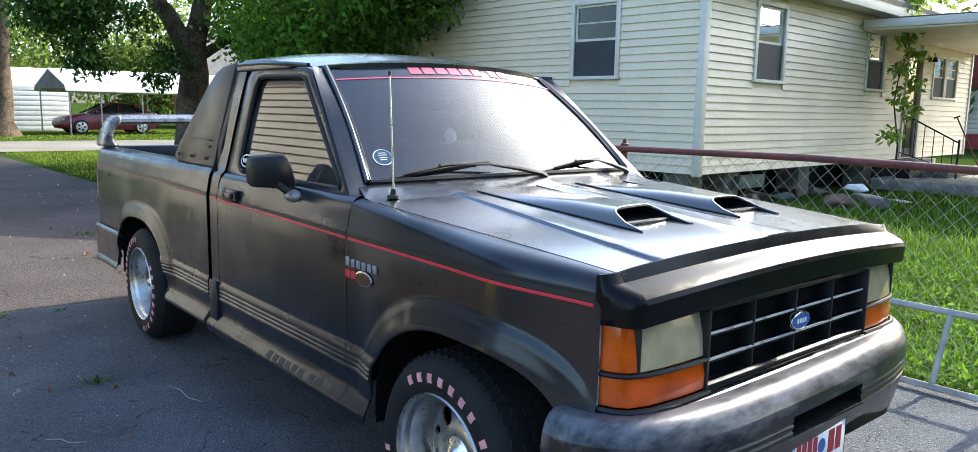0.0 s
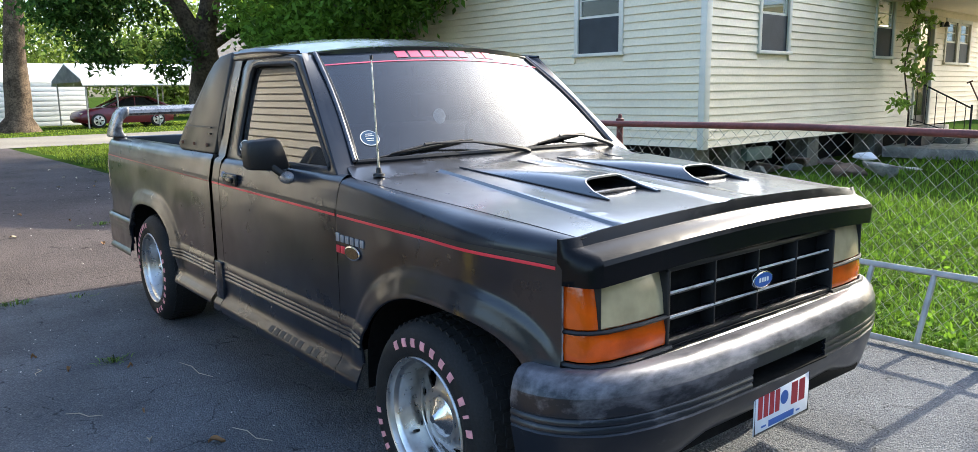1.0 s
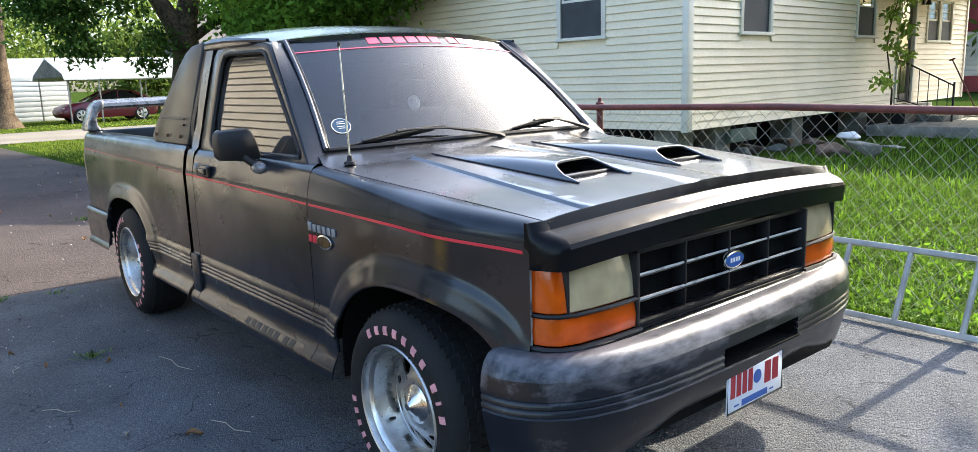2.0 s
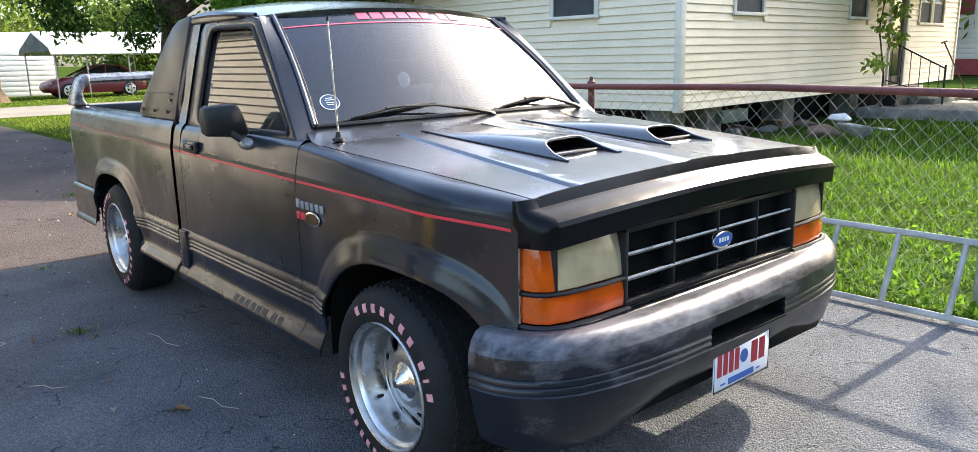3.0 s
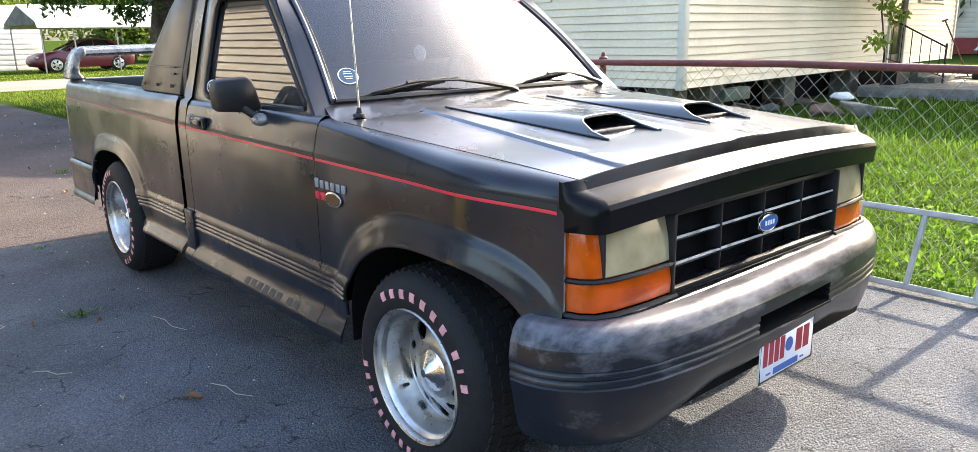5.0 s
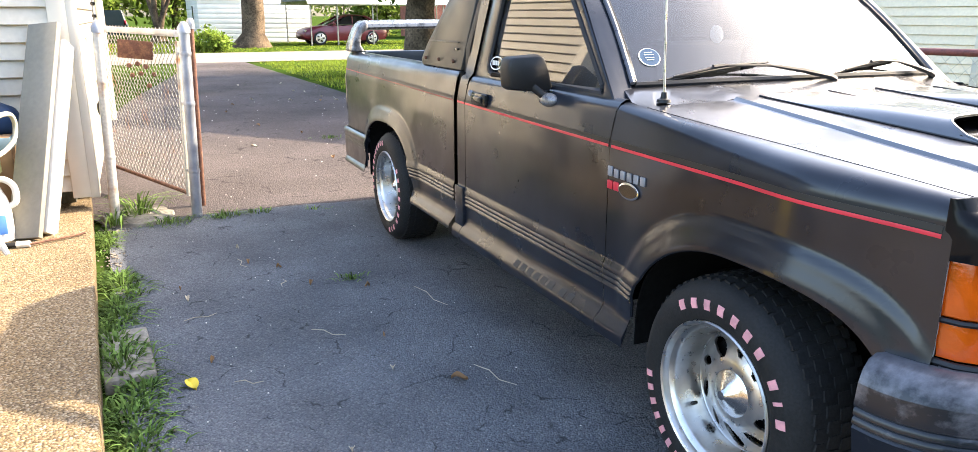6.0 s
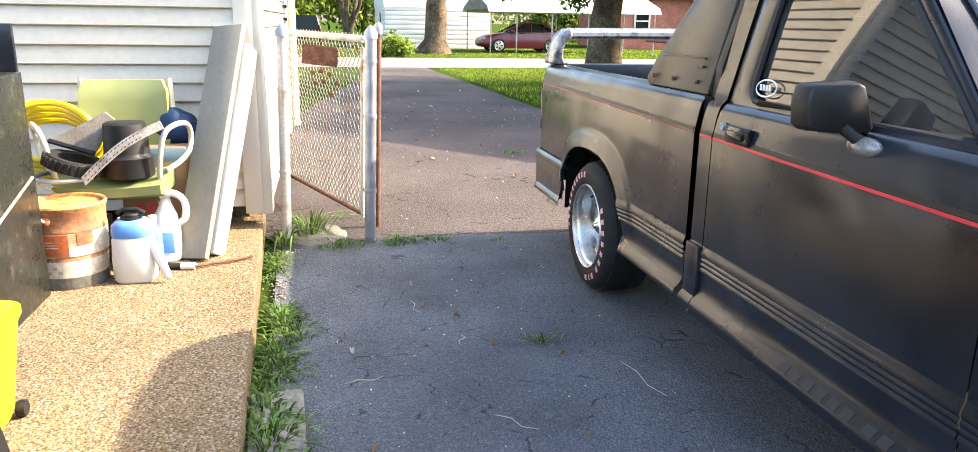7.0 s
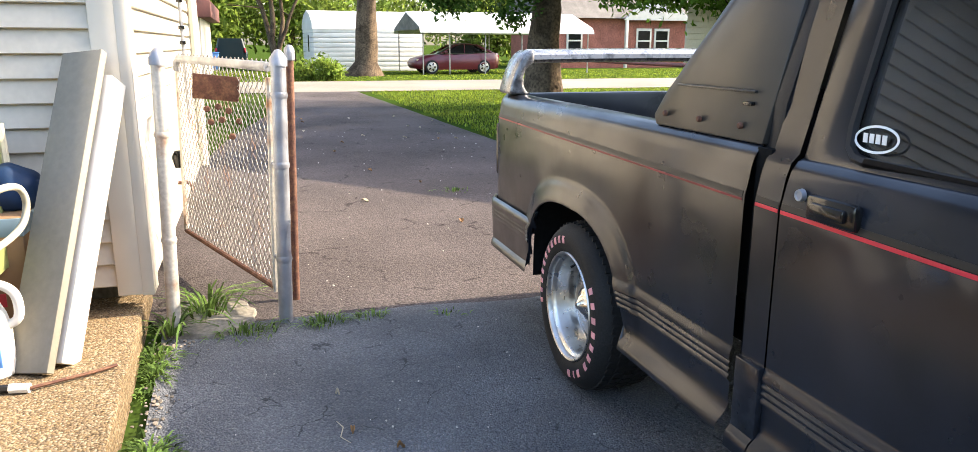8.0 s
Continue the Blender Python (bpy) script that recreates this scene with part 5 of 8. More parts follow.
# number plate: plain bars stand for the writing
number_plate = part("number_plate", box_bm((0.688, -0.1525, 0.284), (0.692, 0.1525, 0.438), 0.0015), PLATE_WHITE, truck, "white number plate with red and blue markings")
for y0, y1, z0, z1, mat in [(-0.135 + i * 0.031, -0.112 + i * 0.031, 0.33, 0.398, PLATE_RED) for i in range(4)] + [(0.048, 0.083, 0.33, 0.398, PLATE_RED), (0.092, 0.125, 0.33, 0.398, PLATE_RED)] + [
        (-0.145, -0.112, 0.413, 0.432, BLUE_MARK), (-0.1, -0.075, 0.42, 0.424, BLUE_MARK), (0.115, 0.145, 0.413, 0.432, BLUE_MARK), (-0.075, 0.065, 0.295, 0.314, BLUE_MARK), (-0.115, -0.09, 0.301, 0.306, BLUE_MARK), (0.08, 0.1, 0.301, 0.306, BLUE_MARK)] + [
        (-0.065 + i * 0.0155, -0.054 + i * 0.0155, 0.415, 0.43, BLUE_MARK) for i in range(9)]:
    part("plate_mark", box_bm((0.6915, y0, z0), (0.6932, y1, z1)), mat, number_plate)
number_plate.location = (-0.014, -0.018, 0.012)
turn = Matrix(((0, 0, 1, 0.6932), (1, 0, 0, 0.008), (0, 1, 0, 0.364), (0, 0, 0, 1)))
part("plate_mark", plate([(0.021 * a, 0.021 * b) for a, b in oval], 0.0015, turn), BLUE_MARK, number_plate)
bm = bmesh.new()
tube(bm, [(0.691, -0.15, 0.287), (0.691, 0.15, 0.287), (0.691, 0.15, 0.435), (0.691, -0.15, 0.435)], 0.004, 6, closed=True)
part("plate_frame", bm, MATT, number_plate)

# cowl and windscreen
def screen_foot(u):
    return Vector((-0.635 + 0.06 * (1 - u * u), u * 0.71, 1.03 + 0.008 * (1 - u * u)))


def screen_head(u):
    return Vector((-1.115 + 0.11 * (1 - u * u), u * 0.6, 1.428 + 0.03 * (1 - u * u)))


bm = bmesh.new()
rows = [[Vector((hood_rear(u * 0.76) - 0.004, u * 0.762, hood_z(-0.46, u * 0.74) - 0.006)) for u in np.linspace(-1, 1, 25)],
        [Vector((lerp(hood_rear(u * 0.76), screen_foot(u).x, 0.5), u * 0.755, hood_z(-0.48, u * 0.74) + 0.002)) for u in np.linspace(-1, 1, 25)],
        [screen_foot(u) + Vector((-0.01, u * 0.02, -0.004)) for u in np.linspace(-1, 1, 25)]]
loft(bm, rows)
part("cowl", thick(tidy(bm), 0.006), PAINT_HOOD, truck, "worn black cowl below the windscreen")


def screen(u, t, lift=0.0):
    p = screen_foot(u).lerp(screen_head(u), t)
    return p + Vector((0.75, 0, 0.65)) * (0.02 * math.sin(math.pi * t) + lift)


bm = bmesh.new()
loft(bm, [[screen(u, t) for u in np.linspace(-0.965, 0.965, 29)] for t in np.linspace(0.0, 1.0, 12)])
windscreen = part("windscreen", thick(tidy(bm), 0.005), GLASS, truck, "tinted windscreen with a red stripe along its top")
windscreen.visible_shadow = False
# thin stripe and lettering band, as plain marks
bm = bmesh.new()
loft(bm, [[screen(u, t, 0.002) for u in np.linspace(-0.955, 0.955, 29)] for t in (0.862, 0.872)])
part("screen_stripe", thick(tidy(bm), 0.001), PINK, windscreen)
for i in range(8):
    u0 = -0.44 + i * 0.105 + (0.06 if i > 5 else 0)
    bm = bmesh.new()
    loft(bm, [[screen(u, t, 0.002) for u in np.linspace(u0, u0 + 0.085, 4)] for t in (0.905, 0.94, 0.975)])
    part("screen_mark", thick(tidy(bm), 0.001), PINK, windscreen)
bm = bmesh.new()
centre = [screen(-0.86 + 0.052 * math.cos(a), 0.17 + 0.058 * math.sin(a), 0.002) for a in np.linspace(0, 2 * math.pi, 24, endpoint=False)]
bm.faces.new([bm.verts.new(p) for p in centre])
sticker = part("round_sticker", thick(bm, 0.001), NAVY_MARK, windscreen, "round blue sticker with a white rim")
part("sticker_rim", tube_bm(centre, 0.0018, 5, True), WHITE_MARK, sticker)
for k, w in ((0.2, 0.02), (0.185, 0.025), (0.165, 0.022), (0.15, 0.018)):
    part("sticker_line", tube_bm([screen(-0.86 - w, k, 0.003), screen(-0.86 + w, k, 0.003)], 0.0016, 4), WHITE_MARK, sticker)
# dark gasket
gasket = [screen(u, 0.0) for u in np.linspace(-0.965, 0.965, 15)] + [screen(0.965, t) for t in np.linspace(0.1, 0.9, 8)] + [screen(u, 1.0) for u in np.linspace(0.965, -0.965, 15)] + [screen(-0.965, t) for t in np.linspace(0.9, 0.1, 8)]
part("screen_gasket", tube_bm(gasket, 0.009, 6, True), MATT, truck)
for s in (-1, 1):
    bright = [screen(s * 0.985, t, 0.008) for t in np.linspace(0.0, 1.0, 9)]
    part("screen_moulding", tube_bm(bright, 0.0085, 8), GREY_TRIM, truck, "worn grey windscreen moulding")
    # A-pillar: from the glass edge round to the door frame
    bm = bmesh.new()
    rows = []
    for t in np.linspace(-0.07, 1, 13):
        a = screen(s * 0.99, t)
        f = Vector((lerp(-0.602, -1.09, t), s * lerp(0.785, 0.66, t), lerp(0.99, 1.432, t)))
        out = Vector((0.6, s * 0.8, 0.0))
        rows.append([a + Vector((-0.03, -s * 0.005, 0)), a, a.lerp(f, 0.3) + out * 0.004, a.lerp(f, 0.65) + out * 0.006, f + Vector((0.004, 0, 0)), f + Vector((-0.006, -s * 0.03, 0))])
    loft(bm, rows, closed=True, caps=True)
    part("windscreen_pillar", tidy(bm), PAINT, truck)

# roof with rounded edges, and drip rails
bm = bmesh.new()
rows = []
for t in np.linspace(0, 1, 20):
    row = []
    for u in np.linspace(-1, 1, 31):
        head = screen_head(u)
        x = lerp(head.x + 0.014 - 0.02 * abs(u) ** 6, -1.762, t)
        edge = lerp(1.436, 1.474, smooth(t * 1.6)) - 0.02 * smooth((t - 0.9) / 0.1)
        crown = 0.05 * (1 - abs(u) ** 2.6)
        w = lerp(0.61, 0.668, smooth(t * 5))
        row.append((x, u * w, edge + crown * (0.6 + 0.4 * smooth(t * 2.5))))
    rows.append(row)
loft(bm, rows)
part("roof", thick(tidy(bm), 0.02), PAINT_HOOD, truck, "satin black cab roof", 50)
for s in (-1, 1):
    bm = bmesh.new()
    rows = []
    for t in np.linspace(0, 1, 20):
        x = lerp(screen_head(1).x - 0.006, -1.762, t)
        edge = lerp(1.436, 1.474, smooth(t * 1.6)) - 0.02 * smooth((t - 0.9) / 0.1)
        w = lerp(0.61, 0.668, smooth(t * 5))
        rows.append([(x, s * (w - 0.012), edge), (x, s * (w + 0.002), edge - 0.001), (x, s * (w + 0.009), edge - 0.008), (x, s * (w + 0.011), 1.434), (x, s * (w + 0.002), 1.424), (x, s * (w - 0.03), 1.424)])
    loft(bm, rows, closed=True, caps=True)
    part("roof_side", tidy(bm), PAINT, truck, "", 60)
    part("drip_rail", tube_bm([(-1.1, s * 0.668, 1.436), (-1.25, s * 0.675, 1.446), (-1.5, s * 0.677, 1.456), (-1.74, s * 0.676, 1.456)], 0.009, 6), PAINT, truck)
# cab back wall with its window
edge = [(0.76, 0.4), (0.78, 0.98), (0.74, 1.08), (0.712, 1.2), (0.678, 1.33), (0.65, 1.43), (0.6, 1.47)]
shape = edge + [(-y, z) for y, z in edge[::-1]]
bm = plate(shape, 0.02, Matrix(((0, 0, 1, -1.745), (1, 0, 0, 0), (0, 1, 0, 0), (0, 0, 0, 1))), 0.0, [[(-0.58, 1.04), (-0.56, 1.36), (0.56, 1.36), (0.58, 1.04)]])
part("cab_back", bm, PAINT, truck)
rear = part("rear_window", box_bm((-1.757, -0.6, 1.02), (-1.752, 0.6, 1.37)), SMOKE, truck, "dark tinted rear window")
rear.visible_shadow = False

# sail panels behind the cab, bolted to the bed rails
for s in (-1, 1):
    shape = [(-1.79, 1.004), (-2.285, 1.004), (-2.30, 1.03), (-2.26, 1.1), (-2.06, 1.37), (-2.0, 1.425), (-1.93, 1.455), (-1.79, 1.468)]
    bm = plate(shape, 0.03, bevel=0.006)
    for v in bm.verts:
        x, z, d = v.co
        y = lerp(0.79, 0.672, max(0, z - 1.06) / 0.41) + 0.004 * smooth((1.1 - z) / 0.02)
        v.co = Vector((x, s * (y + d), z))
    bmesh.ops.recalc_face_normals(bm, faces=bm.faces[:])
    sail = part("sail_panel", bm, SATIN, truck, "sloping black sail panel between cab roof and bed rail")
    for x in (-2.235, -2.06, -1.88):
        bolt = lathe_bm([(0, 0.004), (0.006, 0.0035), (0.008, 0.001), (0.008, -0.006)], Matrix.Translation((x, s * 0.796, 1.04)) @ Matrix.Rotation(radians(-s * 90), 4, "X"), 14)
        part("bolt", bolt, RUST, sail)
    part("sail_ledge", box_bm((-2.2, s * 0.776 - 0.006, 1.118), (-1.85, s * 0.776 + 0.004, 1.124), 0.002), SATIN, sail)
    part("small_mark", box_bm((-1.89, s * 0.779 - 0.006, 1.088), (-1.855, s * 0.779 + 0.006, 1.097), 0.002), GLOSS, sail)
    bm = bmesh.new()
    loft(bm, [[(-1.80, s * y, z), (-1.775, s * (y + 0.004), z), (-1.75, s * y, z), (-1.75, s * (y - 0.05), z), (-1.80, s * (y - 0.05), z)] for z in (0.98, 1.1, 1.2, 1.3, 1.4, 1.462) for y in (lerp(0.778, 0.655, max(0, z - 1.06) / 0.41),)], closed=True, caps=True)
    part("cab_seal", tidy(bm), MATT, truck, "black rubber seal between cab and sail panel")

# bed: floor, walls with ribs, tailgate
part("bed_floor", box_bm((-3.7, -0.74, 0.6), (-1.8, 0.74, 0.63)), MATT, truck)
part("bed_front", box_bm((-1.83, -0.75, 0.6), (-1.795, 0.75, 1.0), 0.006), DARK, truck)
for s in (-1, 1):
    part("bed_liner", box_bm((-3.69, s * 0.745 - 0.01, 0.62), (-1.83, s * 0.745 + 0.01, 1.0), 0.004), MATT, truck)
for s in (-1, 1):
    part("wheel_well", box_bm((-3.22, s * 0.585 - 0.15, 0.6), (-2.33, s * 0.585 + 0.15, 0.695), 0.03), MATT, truck, "boxed wheel well in the bed")
for i in range(34):
    x = -3.66 + i * 0.054
    part("liner_rib", box_bm((x, 0.715, 0.63), (x + 0.027, 0.738, 0.985), 0.005), LETTER_DARK, truck)
bm = box_bm((-3.745, -0.775, 0.5), (-3.70, 0.775, 1.008), 0.012)
part("tailgate", bm, PAINT, truck, "black tailgate")
for s in (-1, 1):
    bm = box_bm((-3.752, s * 0.79 - 0.03, 0.63), (-3.725, s * 0.79 + 0.022, 0.87), 0.012)
    part("tail_lamp", bm, GLOSS, truck, "smoked tail lamp")
# rear valance, proud of the bed side
for s in (-1, 1):
    bm = bmesh.new()
    rows = []
    for x in np.linspace(-3.785, -3.12, 24):
        low = lerp(0.335, 0.30, smooth((-3.12 - x) / 0.3))
        end = 0.035 * smooth((-3.7 - x) / 0.085)
        floor = arch_floor(x, low)
        ribs = [(0.0, max(floor, low)), (0.008, max(floor, 0.35)), (0.01, max(floor, 0.43))]
        for g in (0.445, 0.462, 0.479):
            ribs += [(0.012, max(floor, g - 0.006)), (0.009, max(floor, g)), (0.012, max(floor, g + 0.006))]
        ribs += [(0.014, max(floor, 0.5)), (0.012, max(floor, 0.518)), (-0.002, max(floor, 0.527))]
        rows.append([(x, s * (0.842 + o - end), z) for o, z in ribs])
    loft(bm, rows)
    part("rear_valance", thick(tidy(bm), 0.006), PAINT, truck, "", 60)
part("rear_roll_pan", box_bm((-3.785, -0.81, 0.32), (-3.73, 0.81, 0.525), 0.015), CLADDING, truck)

# rear wing: a thick bar that runs down into broad feet
bm = bmesh.new()
rows = []
for y in np.linspace(-0.71, 0.71, 25):
    lift = 0.006 * (1 - (y / 0.71) ** 2)
    rows.append([(-3.715 + o * 1.05, y, 1.168 + z * 1.75 + lift) for o, z in ((0.0, 0.0), (0.015, 0.014), (0.06, 0.022), (0.12, 0.018), (0.155, 0.008), (0.158, -0.003), (0.14, -0.01), (0.05, -0.014), (0.01, -0.01))])
loft(bm, rows, closed=True, caps=True)
spoiler = part("spoiler", tidy(bm), SPOILER, truck, "scuffed silver-grey rear wing across the bed", 50)
for s in (-1, 1):
    loop = [(0.822, 1.012), (0.82, 1.03), (0.81, 1.07), (0.793, 1.115), (0.772, 1.158), (0.75, 1.186), (0.725, 1.202), (0.70, 1.206), (0.70, 1.146), (0.722, 1.14), (0.742, 1.118), (0.752, 1.085), (0.75, 1.05), (0.735, 1.026), (0.71, 1.012)]
    bm = plate(loop, 0.165, bevel=0.014)
    for v in bm.verts:
        y, z, d = v.co
        v.co = Vector((-3.545 + d, s * y, z))
    bmesh.ops.recalc_face_normals(bm, faces=bm.faces[:])
    part("spoiler_foot", bm, SPOILER, spoiler, "", 60)

# wipers: blade, arm
for y0, y1, yp in ((-0.6, -0.16, 0.06), (0.12, 0.55, 0.62)):
    u0, u1, up_ = y0 / 0.70, y1 / 0.70, yp / 0.70
    um = (u0 + u1) / 2
    wiper = part("wiper", tube_bm([screen(u0, 0.012, 0.006), screen(um, 0.062, 0.006), screen(u1, 0.1, 0.006)], [0.003, 0.004, 0.003], 6), MATT, truck, "thin black wiper")
    part("wiper_bow", tube_bm([screen(lerp(u0, u1, 0.12), 0.026, 0.012), screen(um, 0.066, 0.02), screen(lerp(u0, u1, 0.88), 0.092, 0.012)], [0.003, 0.0055, 0.003], 6), MATT, wiper)
    part("wiper_clip", tube_bm([screen(um - 0.03, 0.064, 0.022), screen(um + 0.035, 0.07, 0.022)], 0.007, 6), MATT, wiper)
    part("wiper_arm", tube_bm([screen(um, 0.07, 0.024), screen(lerp(um, up_, 0.45), 0.052, 0.028), screen(lerp(um, up_, 0.75), 0.01, 0.028), screen(up_, -0.03, 0.024), screen(up_ + 0.04, -0.045, 0.016)], [0.004, 0.005, 0.009, 0.011, 0.012], 6), MATT, wiper)
# aerial
bm = lathe_bm([(0.0, 0.03), (0.008, 0.03), (0.011, 0.012), (0.02, 0.009), (0.022, 0.0)], Matrix.Translation((-0.49, -0.683, 0.99)), 20)
aerial = part("aerial_base", bm, MATT, truck)
part("aerial_mast", tube_bm([(-0.49, -0.683, 1.01), (-0.508, -0.685, 1.385)], [0.0035, 0.0022], 8), ALU, aerial, "thin steel aerial mast")
part("aerial_tip", tube_bm([(-0.508, -0.685, 1.383), (-0.509, -0.685, 1.397)], 0.006, 8), MATT, aerial)

# cab inside
part("dashboard", box_bm((-0.98, -0.66, 0.8), (-0.74, 0.66, 0.99), 0.03), INTERIOR, truck)
part("bench_seat", box_bm((-1.55, -0.66, 0.55), (-1.05, 0.66, 0.72), 0.05), INTERIOR, truck)
for y in (-0.36, 0.36):
    part("seat_back", box_bm((-1.68, y - 0.3, 0.68), (-1.5, y + 0.3, 1.12), 0.05, Matrix.Rotation(radians(0), 4, "Y")), INTERIOR, truck)
    part("head_rest", box_bm((-1.67, y - 0.12, 1.14), (-1.58, y + 0.12, 1.27), 0.035), INTERIOR, truck)
ring_pts = [Vector((-1.06, 0.36, 1.0)) + 0.19 * (math.cos(a) * Vector((0, 1, 0)) + math.sin(a) * Vector((-0.45, 0, 0.9))) for a in np.linspace(0, 2 * math.pi, 30, endpoint=False)]
wheel = part("steering_wheel", tube_bm(ring_pts, 0.014, 8, True), MATT, truck)
part("steering_spoke", tube_bm([ring_pts[0], (-1.05, 0.36, 0.99), ring_pts[15]], 0.014, 6), MATT, wheel)
part("mirror_inside", box_bm((-1.09, -0.12, 1.335), (-1.065, 0.12, 1.39), 0.01), MATT, truck)
bm = bmesh.new()
tube(bm, [(-1.06, 0.0, 1.34), (-1.06, 0.005, 1.2)], 0.0015, 4)
part("mirror_string", bm, MATT, truck)
bm = lathe_bm([(0.0, 0.003), (0.03, 0.002), (0.035, -0.002), (0.0, -0.003)], Matrix.Translation((-1.06, 0.005, 1.165)) @ Matrix.Rotation(radians(80), 4, "Y"), 20)
part("mirror_pendant", bm, PLATE_WHITE, truck, "small pale pendant hanging from the mirror")
part("cab_floor", box_bm((-1.74, -0.78, 0.38), (-0.5, 0.78, 0.42)), DARK, truck)
part("firewall", box_bm((-0.56, -0.78, 0.38), (-0.54, 0.78, 0.97)), DARK, truck)
part("chassis", box_bm((-3.6, -0.45, 0.3), (0.4, 0.45, 0.45), 0.02), DARK, truck)
part("engine_bay_floor", box_bm((-0.5, -0.55, 0.4), (0.48, 0.55, 0.5), 0.02), DARK, truck)


def wheel_at(x, s, turn_deg):
    """Tyre with tread blocks and pale letters, and a slotted dished rim."""
    m = Matrix.Translation((x, s * 0.86, 0.305)) @ Matrix.Rotation(radians(-s * 90), 4, "X") @ Matrix.Rotation(radians(turn_deg), 4, "Z")
    hub = thing("wheel", (0, 0, 0), "", "")
    hub.parent = truck
    hub.matrix_basis = m
    tyre_profile = [(0.196, -0.02), (0.199, 0.0), (0.206, 0.006), (0.222, 0.010), (0.25, 0.012), (0.27, 0.004), (0.285, -0.01), (0.297, -0.028), (0.303, -0.05), (0.305, -0.09), (0.305, -0.15), (0.303, -0.19), (0.29, -0.225), (0.25, -0.235), (0.2, -0.22)]
    tyre = part("tyre", lathe_bm(tyre_profile, None, 72), RUBBER, hub, "black road tyre with pink raised lettering", 30)
    # tread blocks on the crown
    bm = bmesh.new()
    n = 56
    for row, (h0, h1) in enumerate(((-0.055, -0.03), (-0.095, -0.065), (-0.14, -0.105), (-0.18, -0.15), (-0.212, -0.19))):
        for k in range(n):
            a0 = 2 * math.pi * (k + (0.35 if row % 2 else 0.0)) / n
            a1 = a0 + 2 * math.pi / n * 0.72
            r = 0.3085 if 0 < row < 4 else 0.304
            vs = [bm.verts.new((rr * math.cos(a), rr * math.sin(a), h)) for rr in (r - 0.014, r) for a, h in ((a0, h0), (a1, h0 - 0.006), (a1, h1 - 0.006), (a0, h1))]
            for f in ((4, 5, 6, 7), (0, 1, 5, 4), (1, 2, 6, 5), (2, 3, 7, 6), (3, 0, 4, 7)):
                bm.faces.new([vs[i] for i in f])
    bmesh.ops.recalc_face_normals(bm, faces=bm.faces[:])
    part("tread", bm, RUBBER, tyre, "", 20)
    # plain marks stand for the raised writing round the sidewall
    spots = [(120 - i * 11.6, 0.044) for i in range(7)] + [(33, 0.044), (23, 0.018), (12, 0.044)] + [(282 - i * 9.4, 0.036) for i in range(11)]
    for deg, da in spots:
        a = radians(deg)
        bm = bmesh.new()
        vs = [[bm.verts.new((r * math.cos(a + d), r * math.sin(a + d), lift)) for r, lift in ((0.2305, 0.0125), (0.244, 0.0138), (0.257, 0.0108))] for d in (-da, 0.0, da)]
        for u in range(2):
            for w in range(2):
                bm.faces.new((vs[u][w], vs[u][w + 1], vs[u + 1][w + 1], vs[u + 1][w]))
        part("sidewall_mark", thick(bm, 0.002), TYRE_PINK, tyre)
    rim_profile = [(0.196, -0.01), (0.2, 0.004), (0.197, 0.009), (0.191, 0.006), (0.187, -0.003), (0.1855, -0.012), (0.176, -0.02), (0.173, -0.027), (0.171, -0.045), (0.165, -0.062), (0.163, -0.075), (0.16, -0.1), (0.153, -0.108)]
    rim = part("rim", lathe_bm(rim_profile, None, 72), ALU, hub, "bright aluminium rim with a deep stepped barrel", 30)
    # dished centre with ten leaning slots
    bm = bmesh.new()
    rings = [(r, lerp(-0.108, -0.074, smooth((0.155 - r) / 0.085))) for r in (0.155, 0.15, 0.146, 0.142, 0.138, 0.134, 0.13, 0.126, 0.122, 0.118, 0.114, 0.11, 0.106, 0.102, 0.098, 0.094, 0.09, 0.086, 0.08, 0.07, 0.06, 0.045)]
    steps = 240

    def slotted(i, k):
        r = (rings[i][0] + rings[i + 1][0]) / 2
        a = (k + 0.5) / steps * 10
        odd = int(a) % 2
        lo, hi = (0.088, 0.15) if odd else (0.096, 0.146)
        mid, half = (lo + hi) / 2, (hi - lo) / 2
        lean = (r - mid) * 7.0
        fat = 0.3 if odd else 0.19
        return lo < r < hi and abs(a % 1.0 - 0.5 - lean) < fat * math.sqrt(max(0, 1 - ((r - mid) / half) ** 2))
    loft(bm, [[(r * math.cos(2 * math.pi * k / steps), r * math.sin(2 * math.pi * k / steps), h) for k in range(steps)] for r, h in rings], closed=True, skip=slotted)
    part("slotted_centre", thick(tidy(bm), 0.008), ALU, rim, "", 30)
    part("hub_cap", lathe_bm([(0.0, -0.03), (0.012, -0.032), (0.018, -0.04), (0.03, -0.046), (0.04, -0.056), (0.052, -0.06), (0.062, -0.066), (0.07, -0.073), (0.072, -0.078)], None, 40), POLISHED, rim, "domed chrome hub cap")
    part("valve", tube_bm([(-0.13, -0.09, -0.07), (-0.12, -0.083, -0.045)], 0.005, 6), MATT, rim)
    part("brake_drum", lathe_bm([(0.0, -0.125), (0.14, -0.125), (0.15, -0.135), (0.152, -0.18), (0.0, -0.19)], None, 32), DARK, hub)
    return hub


for (x, s), turn_deg in zip(((0.0, -1), (0.0, 1), (-2.74, -1), (-2.74, 1)), (0, 70, -90, 10)):
    wheel_at(x, s, turn_deg)




